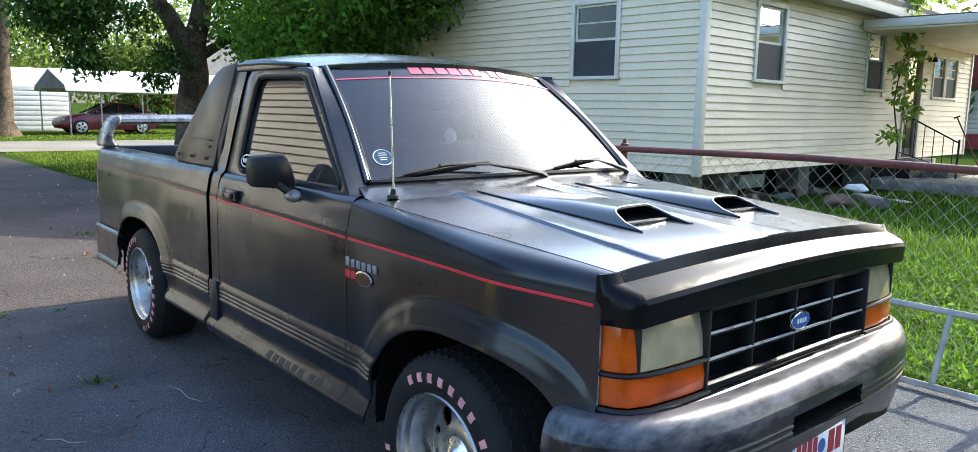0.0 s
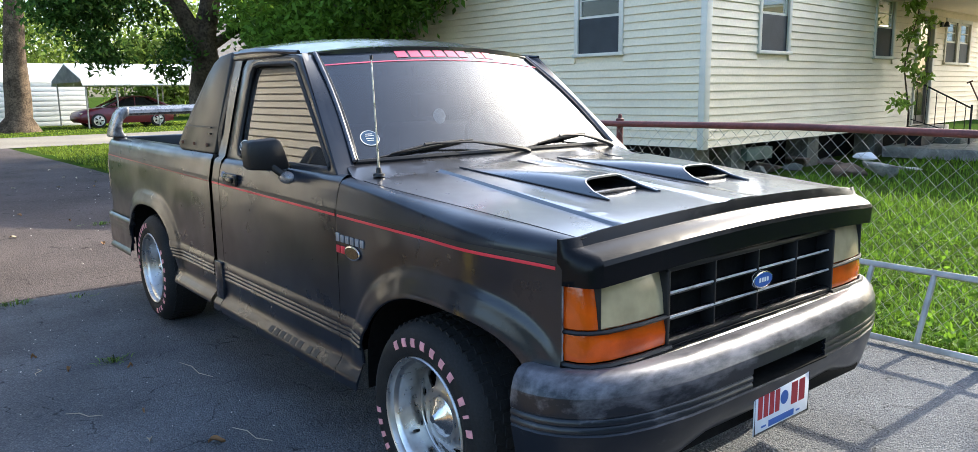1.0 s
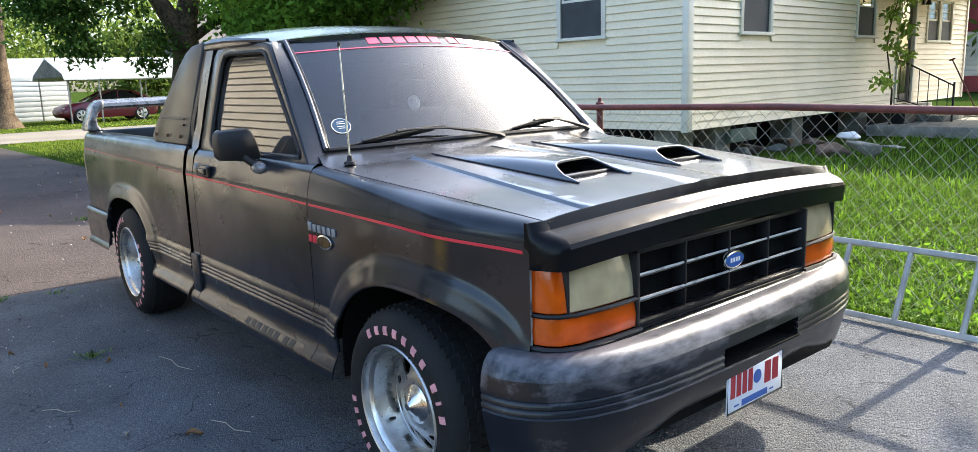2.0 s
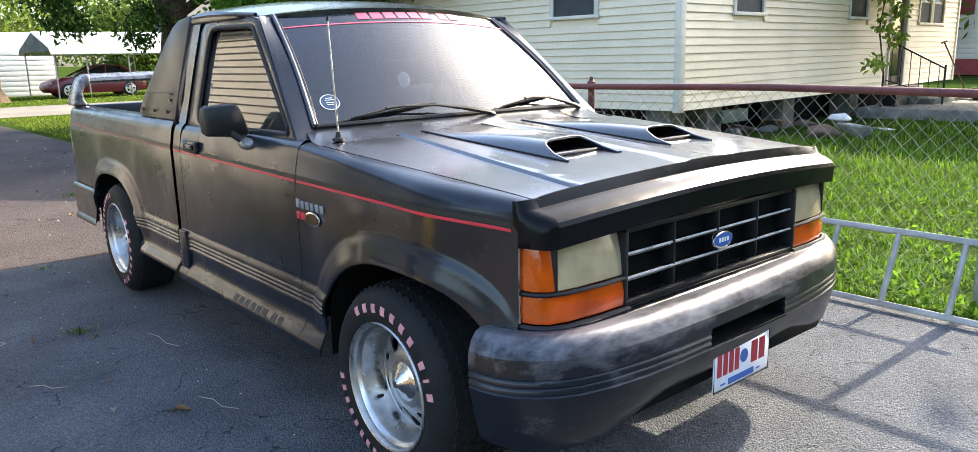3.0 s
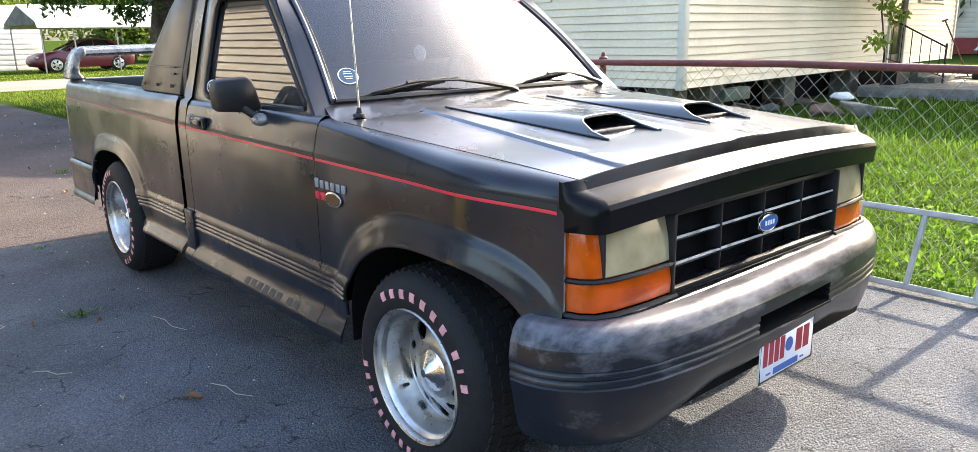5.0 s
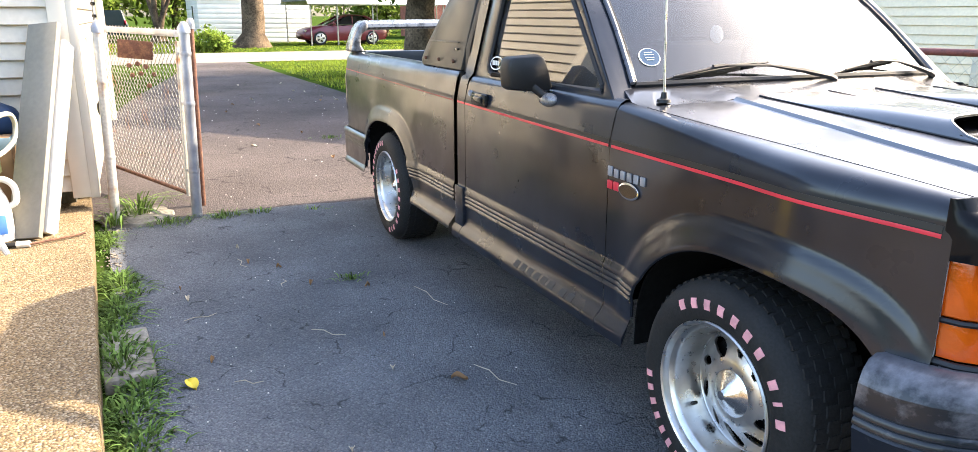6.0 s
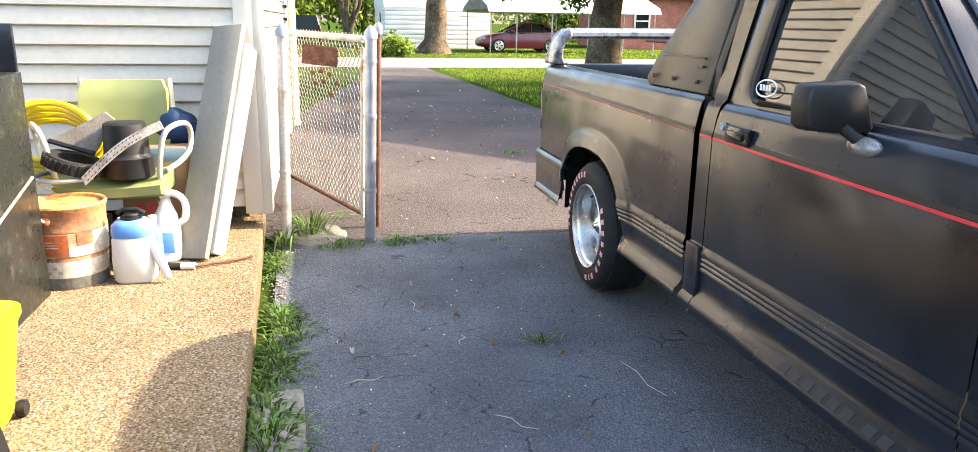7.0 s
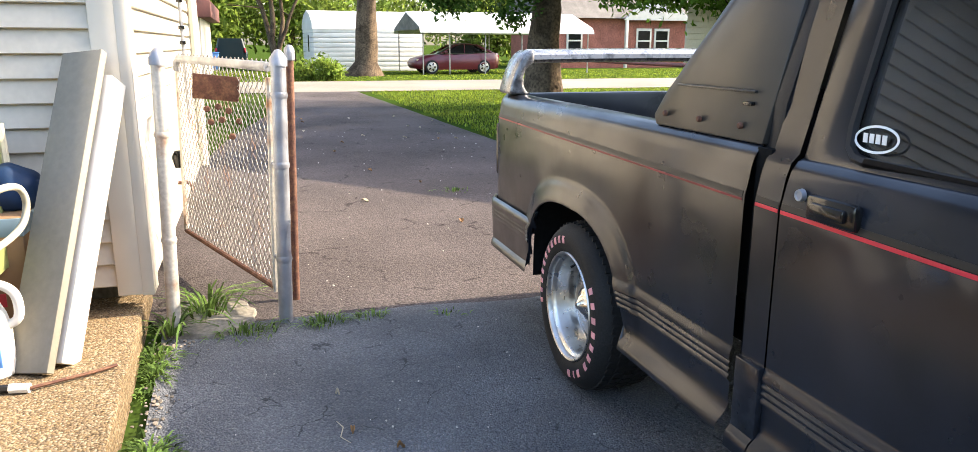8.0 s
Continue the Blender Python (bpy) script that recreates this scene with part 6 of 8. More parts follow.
# ---- things on the patio ----
PAIL = material("rusting_orange_pail", (0.33, 0.14, 0.055), 0.7, second=(0.17, 0.075, 0.035), second_at=0.57, stain_scale=9, grain=0.3, bump=0.15)
PAIL_ORANGE = material("worn_orange_pail_paint", (0.4, 0.1, 0.03), 0.6, second=(0.26, 0.09, 0.04), second_at=0.6, stain_scale=10, grain=0.2)
PAIL_WHITE = material("worn_white_pail_paint", (0.5, 0.47, 0.4), 0.6, second=(0.3, 0.17, 0.08), second_at=0.61, stain_scale=8, grain=0.2)
PAIL_TOP = material("rusty_yellow_lid", (0.5, 0.27, 0.08), 0.7, second=(0.3, 0.12, 0.04), second_at=0.58, stain_scale=9, grain=0.2)
VINYL = material("olive_green_vinyl", (0.19, 0.215, 0.08), 0.5, stain=0.15, stain_scale=4, rough_var=0.1, bump=0.08, bump_scale=200)
CREAM = material("cream_enamel", (0.46, 0.43, 0.33), 0.45, stain=0.2, stain_scale=12)
YELLOW = material("yellow_plastic", (0.66, 0.5, 0.01), 0.4, stain=0.1, stain_scale=4)
WHITE_TANK = material("white_plastic", (0.6, 0.59, 0.55), 0.45, stain=0.06, stain_scale=8)
BLUE_PLASTIC = material("blue_plastic", (0.1, 0.26, 0.6), 0.4, stain=0.1)
NAVY = material("navy_cloth", (0.01, 0.028, 0.07), 0.6, stain=0.3, stain_scale=8, bump=0.2, bump_scale=40, Specular_IOR_Level=0.2)
PLANK = material("grey_weathered_plank", (0.2, 0.185, 0.15), 0.85, stain=0.18, stain_scale=1.5, grain=0.06, grain_scale=40, bump=0.08)
CARD = material("brown_cardboard", (0.2, 0.12, 0.06), 0.9, stain=0.2, stain_scale=5)
BOARD = material("grey_brown_board", (0.17, 0.15, 0.125), 0.85, stain=0.3, stain_scale=12, grain=0.2, grain_scale=90)
FADED_BLUE = material("faded_blue_board", (0.12, 0.19, 0.24), 0.7, stain=0.2, stain_scale=6)
GREY_CARD = material("grey_board", (0.3, 0.28, 0.24), 0.85, stain=0.2, stain_scale=6)
STOVE = material("black_enamel", (0.014, 0.015, 0.013), 0.34, second=(0.05, 0.05, 0.042), second_at=0.68, stain_scale=14, rough_var=0.12, bump=0.05, Specular_IOR_Level=0.25)
BROWN_BLOCK = material("brown_broken_block", (0.13, 0.09, 0.065), 0.9, stain=0.35, stain_scale=5, grain=0.3, grain_scale=40, bump=0.4)
PZ = 0.118

pail = thing("paint_pail", (-2.87, -3.15, PZ), "rusty orange steel pail with worn white label and wire handle", "pail")
part("pail_body", lathe_bm([(0.0, 0.004), (0.135, 0.004), (0.14, 0.0), (0.142, 0.03), (0.146, 0.12), (0.15, 0.125), (0.15, 0.135), (0.148, 0.14), (0.152, 0.24), (0.157, 0.246), (0.157, 0.256), (0.154, 0.262), (0.158, 0.33), (0.164, 0.338), (0.164, 0.35), (0.157, 0.352)], None, 40), PAIL, pail)
part("pail_lid", lathe_bm([(0.0, 0.338), (0.1, 0.336), (0.145, 0.34), (0.15, 0.352), (0.16, 0.356), (0.165, 0.348)], None, 40), PAIL_TOP, pail, "rusty yellow lid")
part("pail_handle", tube_bm([(0.168 * math.cos(a), -0.03 - 0.15 * math.sin(a), 0.3 + 0.15 * math.sin(a)) for a in np.linspace(0, math.pi, 20)], 0.005, 6), CREAM, pail)
part("handle_lug", lathe_bm([(0.0, 0.006), (0.014, 0.004), (0.018, 0.0)], Matrix.Translation((0.158, -0.03, 0.3)) @ Matrix.Rotation(radians(80), 4, "Y"), 14), PAIL, pail)


def pail_wrap(name, a0, a1, z0, z1, lift, mat, label):
    """A strip of paint round part of the pail, between two angles and heights."""
    bm = bmesh.new()
    rows = []
    for a in np.linspace(radians(a0), radians(a1), max(4, int((a1 - a0) / 7))):
        rows.append([((0.14 + 0.053 * z + lift) * math.cos(a), (0.14 + 0.053 * z + lift) * math.sin(a), z) for z in (z0, (z0 + z1) / 2, z1)])
    loft(bm, rows)
    return part(name, thick(bm, 0.001), mat, pail, label)


pail_wrap("pail_base_band", -180, 180, 0.004, 0.05, 0.0035, BLOCK, "dark grey foot of the pail")
pail_wrap("pail_lower_band", -180, 180, 0.052, 0.128, 0.003, PAIL_WHITE, "worn white lower band of the pail")
pail_wrap("pail_middle_band", -180, 180, 0.144, 0.244, 0.0045, PAIL_WHITE, "worn white band with rust runs")
pail_wrap("pail_label", -78, 16, 0.148, 0.24, 0.0065, PAIL_ORANGE, "red-orange label field")
pail_wrap("pail_run", 28, 52, 0.19, 0.244, 0.0062, PAIL, "rust run below the rim")
for z in (0.185, 0.197, 0.209):
    pail_wrap("label_line", -42, 2, z, z + 0.004, 0.0075, PAIL_WHITE, "")
for a, z in ((-8, 0.09), (-18, 0.068), (0, 0.07), (-30, 0.072), (40, 0.08)):
    pail_wrap("pail_mark", a - 3.5, a + 3.5, z, z + 0.014, 0.0045, GREY_CARD, "")

sprayer = thing("sprayer", (-2.84, -2.885, PZ), "white plastic pump sprayer tank with blue shoulder and black cap", "sprayer")
bm = bmesh.new()
rows = []
for z, w, d in ((0.0, 0.075, 0.068), (0.012, 0.085, 0.076), (0.1, 0.088, 0.078), (0.19, 0.082, 0.072), (0.21, 0.07, 0.065)):
    rows.append([(d * math.copysign(abs(math.cos(a)) ** 0.6, math.cos(a)), w * math.copysign(abs(math.sin(a)) ** 0.6, math.sin(a)), z) for a in np.linspace(0, 2 * math.pi, 28, endpoint=False)])
loft(bm, rows, closed=True, caps=True)
part("tank", tidy(bm), WHITE_TANK, sprayer)
bm = bmesh.new()
rows = []
for z, w, d in ((0.2, 0.08, 0.07), (0.215, 0.084, 0.073), (0.25, 0.08, 0.07), (0.27, 0.06, 0.055), (0.275, 0.04, 0.04)):
    rows.append([(d * math.copysign(abs(math.cos(a)) ** 0.7, math.cos(a)), w * math.copysign(abs(math.sin(a)) ** 0.7, math.sin(a)), z) for a in np.linspace(0, 2 * math.pi, 28, endpoint=False)])
loft(bm, rows, closed=True, caps=True)
part("shoulder", tidy(bm), BLUE_PLASTIC, sprayer, "blue plastic shoulder")
part("cap", lathe_bm([(0.0, 0.3), (0.03, 0.298), (0.036, 0.292), (0.036, 0.284), (0.045, 0.282), (0.045, 0.272), (0.0, 0.27)], None, 20), MATT, sprayer)
part("pump_grip", tube_bm([(0.0, -0.055, 0.295), (0.0, -0.03, 0.312), (0.0, 0.03, 0.312), (0.0, 0.055, 0.295)], 0.01, 8), MATT, sprayer)
part("spray_arm", tube_bm([(0.03, 0.07, 0.19), (0.05, 0.11, 0.1), (0.08, 0.15, 0.02)], [0.02, 0.022, 0.012], 8), WHITE_TANK, sprayer)

jug = thing("jug", (-3.12, -2.8, PZ), "white plastic jug with a moulded handle and blue label", "jug")
bm = bmesh.new()
rows = []
for z, w, d, off in ((0.0, 0.05, 0.06, 0), (0.01, 0.06, 0.07, 0), (0.17, 0.06, 0.07, 0), (0.22, 0.05, 0.05, 0.0), (0.27, 0.026, 0.026, -0.01), (0.3, 0.02, 0.02, -0.015)):
    rows.append([(off + d * math.cos(a), w * math.sin(a), z) for a in np.linspace(0, 2 * math.pi, 20, endpoint=False)])
loft(bm, rows, closed=True, caps=True)
part("jug_body", tidy(bm), WHITE_TANK, jug)
part("jug_handle", tube_bm(bent([(0.0, 0.035, 0.17), (0.0, 0.085, 0.2), (0.0, 0.085, 0.28), (0.0, 0.04, 0.32), (0.0, -0.02, 0.31)], 5), 0.016, 10), WHITE_TANK, jug)
part("jug_label", box_bm((0.066, -0.04, 0.05), (0.073, 0.04, 0.15), 0.003), BLUE_PLASTIC, jug)
bottle = thing("bottle", (-3.02, -2.84, PZ), "blue spray bottle with white cap among the jugs", "bottle")
part("bottle_body", lathe_bm([(0.0, 0.0), (0.033, 0.0), (0.036, 0.02), (0.036, 0.15), (0.02, 0.19), (0.014, 0.2)], None, 18), BLUE_PLASTIC, bottle)
part("bottle_cap", lathe_bm([(0.016, 0.195), (0.018, 0.24), (0.0, 0.245)], None, 14), WHITE_TANK, bottle)
can = thing("can", (-3.0, -2.95, PZ), "small pale cylindrical can behind the sprayer", "can")
part("can_body", lathe_bm([(0.0, 0.0), (0.03, 0.0), (0.032, 0.01), (0.032, 0.24), (0.0, 0.25)], None, 16), CREAM, can)

# office chair in green vinyl, with cream loop arms
chair = thing("armchair", (-3.3, -3.022, PZ), "olive green vinyl chair with cream metal arms, loaded with clutter", "chair")
bm = bmesh.new()
rows = []
for t in np.linspace(0, 1, 9):
    z = lerp(0.4, 0.81, t)
    w = 0.212 - 0.012 * t + (-0.02 if t in (0.0, 1.0) else 0)
    x = -0.19 - 0.07 * t
    th = 0.022 if t in (0.0, 1.0) else 0.04
    rows.append([(x + 0.02 * (abs(u) ** 2) + side * th, u * w, z) for side, us in ((1, np.linspace(-1, 1, 11)), (-1, np.linspace(1, -1, 11))) for u in us])
loft(bm, rows, closed=True, caps=True)
part("backrest", tidy(bm), VINYL, chair, "green vinyl backrest", 60)
bm = bmesh.new()
rows = []
for t in np.linspace(0, 1, 9):
    x = lerp(-0.2, 0.26, t)
    th = 0.02 if t in (0.0, 1.0) else 0.045
    rows.append([(x, u * 0.235 * (0.96 if t in (0.0, 1.0) else 1), 0.355 + side * th - 0.015 * (1 - u * u) + 0.012 * math.sin(t * 3)) for side, us in ((1, np.linspace(-1, 1, 11)), (-1, np.linspace(1, -1, 11))) for u in us])
loft(bm, rows, closed=True, caps=True)
part("seat", tidy(bm), VINYL, chair, "green vinyl seat", 60)
part("back_edge", tube_bm([(-0.205, 0.222, 0.38), (-0.25, 0.217, 0.6), (-0.275, 0.203, 0.815)], 0.016, 8), CREAM, chair)
part("back_edge", tube_bm([(-0.205, -0.222, 0.38), (-0.25, -0.217, 0.6), (-0.275, -0.203, 0.815)], 0.016, 8), CREAM, chair)
for s in (-1, 1):
    part("arm", tube_bm(bent([(0.2, s * 0.215, 0.37), (0.22, s * 0.222, 0.44), (0.225, s * 0.235, 0.53), (0.22, s * 0.25, 0.59), (0.2, s * 0.272, 0.625), (0.14, s * 0.31, 0.64), (0.07, s * 0.332, 0.625), (0.03, s * 0.338, 0.57), (0.05, s * 0.326, 0.5), (0.1, s * 0.29, 0.455), (0.16, s * 0.24, 0.425)], 4), 0.0125, 10), CREAM, chair, "cream metal loop arm")
    for x0 in (-0.2, 0.2):
        part("leg", tube_bm([(x0 * 0.8, s * 0.2, 0.28), (x0 * 1.1, s * 0.24, 0.0)], 0.012, 8), CREAM, chair)

pot = thing("pot", Matrix.Translation((-3.14, -2.945, 0.517)) @ Matrix.Diagonal((0.95, 0.95, 1.12, 1.0)), "upturned black plastic pot on the green chair", "pot")
part("pot_body", lathe_bm([(0.0, 0.225), (0.085, 0.225), (0.095, 0.218), (0.098, 0.2), (0.102, 0.105), (0.105, 0.095), (0.113, 0.088), (0.118, 0.084), (0.114, 0.078), (0.118, 0.015), (0.112, 0.003), (0.0, 0.0)], None, 36), MATT, pot)
TREAD = material("grey_rubber_strap", (0.34, 0.32, 0.28), 0.7, second=(0.14, 0.13, 0.12), second_at=0.56, stain_scale=14, grain=0.2)
band = thing("tread_band", (-2.985, -2.93, 0.5), "pale grey toothed rubber strap bent over the chair", "rubber strap")
bm = bmesh.new()
pts = [Vector((0.02 - 0.05 * t, -0.16 + 0.33 * t, 0.035 + 0.235 * t + 0.03 * math.sin(math.pi * t))) for t in np.linspace(0, 1, 22)]
loft(bm, [[p + Vector((0.014, 0.008, -0.016)), p + Vector((0.006, -0.008, 0.018)), p + Vector((-0.008, -0.008, 0.016)), p + Vector((0.0, 0.008, -0.018))] for p in pts], closed=True, caps=True)
part("band_strip", tidy(bm), TREAD, band, "", 60)
for i, p in enumerate(pts[1:16]):
    for off in (-0.012, 0.013):
        part("band_tooth", box_bm((-0.004, -0.0016, -0.005), (0.0012, 0.0016, 0.005), 0.0, Matrix.Translation(p + Vector((0.0105 - off * 0.15, -off * 0.4, off * 0.7))) @ Matrix.Rotation(radians(-32), 4, "X")), MATT, band)
coil = thing("hose", (-3.28, -3.3, 0.535), "coiled bright yellow hose on the chair", "hose")
for k in range(4):
    part("hose_loop", tube_bm([(0.03 * math.sin(3 * a) + 0.03 * k - 0.05, 0.21 * math.cos(a), 0.09 + 0.13 * math.sin(a) + 0.03 * k) for a in np.linspace(0, 2 * math.pi, 26, endpoint=False)], 0.016, 8, True), YELLOW, coil)
tyre_small = thing("small_tyre", Matrix.Translation((-3.1, -3.165, 0.56)) @ Matrix.Rotation(radians(-17), 4, "X") @ Matrix.Diagonal((0.9, 0.9, 0.8, 1.0)), "small black toothed tyre propped on the chair seat", "tyre")
hoop = thing("hoop", (-3.1, -3.2, 0.522), "pale metal hoop lying on the chair seat", "hoop")
part("hoop_ring", tube_bm([(0.13 * math.cos(a), 0.13 * math.sin(a), 0.012) for a in np.linspace(0, 2 * math.pi, 36, endpoint=False)], 0.01, 8, True), GALV, hoop)
part("tyre_ring", lathe_bm([(0.09, 0.0), (0.13, 0.0), (0.145, 0.02), (0.145, 0.055), (0.13, 0.075), (0.09, 0.07), (0.085, 0.035), (0.09, 0.0)], None, 36), RUBBER, tyre_small)
bm = bmesh.new()
for k in range(30):
    box(bm, (0.138, -0.008, 0.008), (0.15, 0.008, 0.066), 0.0, Matrix.Rotation(2 * math.pi * k / 30, 4, "Z"))
part("tyre_lugs", bm, RUBBER, tyre_small)
carton = thing("carton", (-3.2, -3.13, 0.6), "grey board propped slantwise on the chair", "board")
bm = bmesh.new()
quad = [(0.03, -0.145, 0.085), (0.05, 0.045, 0.024), (0.0, 0.131, 0.172), (-0.01, 0.09, 0.205)]
loft(bm, [[(x + d, y, z) for x, y, z in quad] for d in (0.0, -0.02)], closed=True, caps=True)
part("board_sheet", tidy(bm), BOARD, carton)
part("board_edge", tube_bm([(0.03, -0.145, 0.085), (0.05, 0.045, 0.024)], 0.012, 6), MATT, carton)
crate = thing("carton", (-3.5, -2.88, PZ), "tall brown cardboard carton behind the chair with red marking", "carton")
part("carton_body", box_bm((-0.15, -0.16, 0.0), (0.15, 0.15, 0.5), 0.006), CARD, crate)
part("carton_band", box_bm((-0.153, -0.163, 0.43), (0.153, 0.153, 0.497), 0.003), FADED_BLUE, crate, "blue band round the carton")
for i in range(4):
    part("carton_mark", box_bm((0.1505, -0.1 + i * 0.045, 0.17), (0.1525, -0.065 + i * 0.045, 0.22)), PLATE_RED, crate)
bag = thing("bag", (-3.53, -2.795, PZ + 0.5), "dark blue bag lying on the carton by the wall", "bag")
bm = bmesh.new()
bmesh.ops.create_uvsphere(bm, u_segments=28, v_segments=18, radius=1.0)
for v in bm.verts:
    n = 1 + 0.16 * noise.noise(v.co * 1.6) + 0.05 * noise.noise(v.co * 5)
    v.co = Vector((v.co.x * 0.1 * n, v.co.y * 0.105 * n, max(0.0, 0.075 + v.co.z * 0.095 * n)))
part("bag_body", bm, NAVY, bag, "", 70)
toolbox = thing("box", (-3.1, -3.12, PZ), "dark box in the shade below the chair", "box")
part("box_body", box_bm((-0.1, -0.12, 0.0), (0.1, 0.07, 0.22), 0.01), STOVE, toolbox)

# planks leaning on the end wall
plank = thing("plank", (0, 0, 0), "grey weathered plank leaning against the white siding", "plank", "planks by the wall")
def leaning(name, foot, top, width, depth, mat, parent, twist=0.0):
    foot, top = Vector(foot), Vector(top)
    up = (top - foot).normalized()
    face = Vector((math.cos(twist), math.sin(twist), 0))
    side = up.cross(face).normalized()
    out = side.cross(up).normalized()
    m = Matrix((( *side, 0), (*out, 0), (*up, 0), (0, 0, 0, 1))).transposed()
    m.translation = foot
    return part(name, box_bm((-width / 2, -depth / 2, 0.0), (width / 2, depth / 2, (top - foot).length), 0.006, m), mat, parent)
leaning("plank_body", (-3.09, -2.7, 0.122), (-3.655, -2.515, 1.19), 0.175, 0.035, PLANK, plank, radians(-28))
plank2 = thing("plank", (0, 0, 0), "white painted plank leaning beside the grey one", "plank", "planks by the wall")
leaning("plank_body", (-3.14, -2.592, 0.122), (-3.645, -2.418, 1.085), 0.035, 0.1, WHITE_TANK, plank2, radians(-25))
tool = thing("tool", (-2.97, -2.62, PZ), "black-handled tool lying on the patio slab", "hand tool")
part("tool_handle", tube_bm([(0.0, -0.26, 0.016), (0.02, -0.1, 0.016)], 0.014, 8), MATT, tool)
part("tool_collar", tube_bm([(0.02, -0.1, 0.016), (0.03, -0.04, 0.016)], 0.017, 8), WHITE_TANK, tool)
part("tool_rod", tube_bm([(0.03, -0.04, 0.014), (-0.06, 0.14, 0.012), (-0.1, 0.2, 0.012)], 0.006, 6), RUST, tool)

# old black cabinet with a glazed door
cabinet = thing("cabinet", (-2.44, -3.515, PZ), "old black metal cabinet with a glazed door", "cabinet")
for name, lo, hi in (("side_panel", (-0.25, 0.315, 0.0), (0.25, 0.33, 0.9)), ("side_panel", (-0.25, -0.33, 0.0), (0.25, -0.315, 0.9)), ("rear_panel", (-0.25, -0.315, 0.02), (-0.235, 0.315, 0.885)), ("top_panel", (-0.25, -0.315, 0.885), (0.25, 0.315, 0.9)), ("base_panel", (-0.25, -0.315, 0.0), (0.23, 0.315, 0.02)), ("shelf", (-0.235, -0.315, 0.44), (0.2, 0.315, 0.45))):
    part(name, box_bm(lo, hi, 0.003), STOVE, cabinet)
door_c = part("cabinet_door", plate([(-0.315, 0.02), (0.315, 0.02), (0.315, 0.885), (-0.315, 0.885)], 0.02, Matrix(((0, 0, 1, 0.25), (1, 0, 0, 0), (0, 1, 0, 0), (0, 0, 0, 1))), 0.003, [[(-0.24, 0.4), (-0.24, 0.82), (0.24, 0.82), (0.24, 0.4)]]), STOVE, cabinet)
part("cabinet_pane", box_bm((0.236, -0.24, 0.4), (0.24, 0.24, 0.82)), PANE, door_c)
part("door_latch", box_bm((0.25, 0.28, 0.36), (0.262, 0.312, 0.4), 0.004), RUST, door_c)
part("back_panel", box_bm((-0.26, -0.3, 0.9), (-0.235, 0.32, 1.08), 0.004), CLADDING, cabinet)
part("brace", tube_bm([(-0.2, 0.336, 0.5), (0.2, 0.338, 0.4)], 0.006, 6), WIRE, cabinet)

mop = thing("mop_bucket", (-1.46, -3.09, PZ), "bright yellow plastic mop bucket on small casters", "bucket")
bm = bmesh.new()
outer = []
for z, k in ((0.03, 0.78), (0.05, 0.82), (0.3, 0.99), (0.32, 1.04), (0.335, 1.04), (0.335, 0.98), (0.32, 0.95), (0.08, 0.78)):
    outer.append([(0.2 * k * math.copysign(abs(math.cos(a)) ** 0.45, math.cos(a)), 0.2 * k * math.copysign(abs(math.sin(a)) ** 0.45, math.sin(a)), z) for a in np.linspace(0, 2 * math.pi, 32, endpoint=False)])
loft(bm, outer, closed=True, caps=True)
part("bucket_body", tidy(bm), YELLOW, mop)
for sx in (-1, 1):
    for sy in (-1, 1):
        part("caster", lathe_bm([(0.0, -0.012), (0.022, -0.012), (0.025, 0.0), (0.022, 0.012), (0.0, 0.012)], Matrix.Translation((sx * 0.15, sy * 0.16, 0.025)) @ Matrix.Rotation(radians(90), 4, "X"), 16), MATT, mop)
part("bucket_bail", tube_bm([(0.205, -0.15, 0.27), (0.22, -0.05, 0.2), (0.22, 0.05, 0.18), (0.205, 0.16, 0.27)], 0.004, 6), WIRE, mop)

stool = thing("step_stool", (-0.9, -2.95, PZ), "black plastic step stool with an open frame side", "stool")
part("stool_top", box_bm((-0.16, -0.2, 0.3), (0.16, 0.165, 0.335), 0.012), MATT, stool)
for i in range(5):
    for j in range(4):
        part("grip_rib", box_bm((-0.13 + i * 0.055, -0.15 + j * 0.075, 0.334), (-0.095 + i * 0.055, -0.1 + j * 0.075, 0.338), 0.001), GLOSS, stool)
for s in (-1, 1):
    for t in (-1, 1):
        bm = bmesh.new()
        loft(bm, [[(s * 0.15 + dx, t * 0.16 * (1.0 if t > 0 else 1.15) + dy, 0.31) for dx, dy in ((-0.02, -0.015), (0.02, -0.015), (0.02, 0.015), (-0.02, 0.015))], [(s * 0.185 + dx, t * 0.2 * (1.0 if t > 0 else 1.15) + dy, 0.0) for dx, dy in ((-0.018, -0.014), (0.018, -0.014), (0.018, 0.014), (-0.018, 0.014))]], closed=True, caps=True)
        part("leg", tidy(bm), MATT, stool)
    part("side_brace", box_bm((s * 0.17 - 0.01, -0.2, 0.1), (s * 0.17 + 0.01, 0.18, 0.13), 0.004), MATT, stool)
part("end_brace", box_bm((-0.165, 0.165, 0.08), (0.165, 0.185, 0.11), 0.004), MATT, stool)

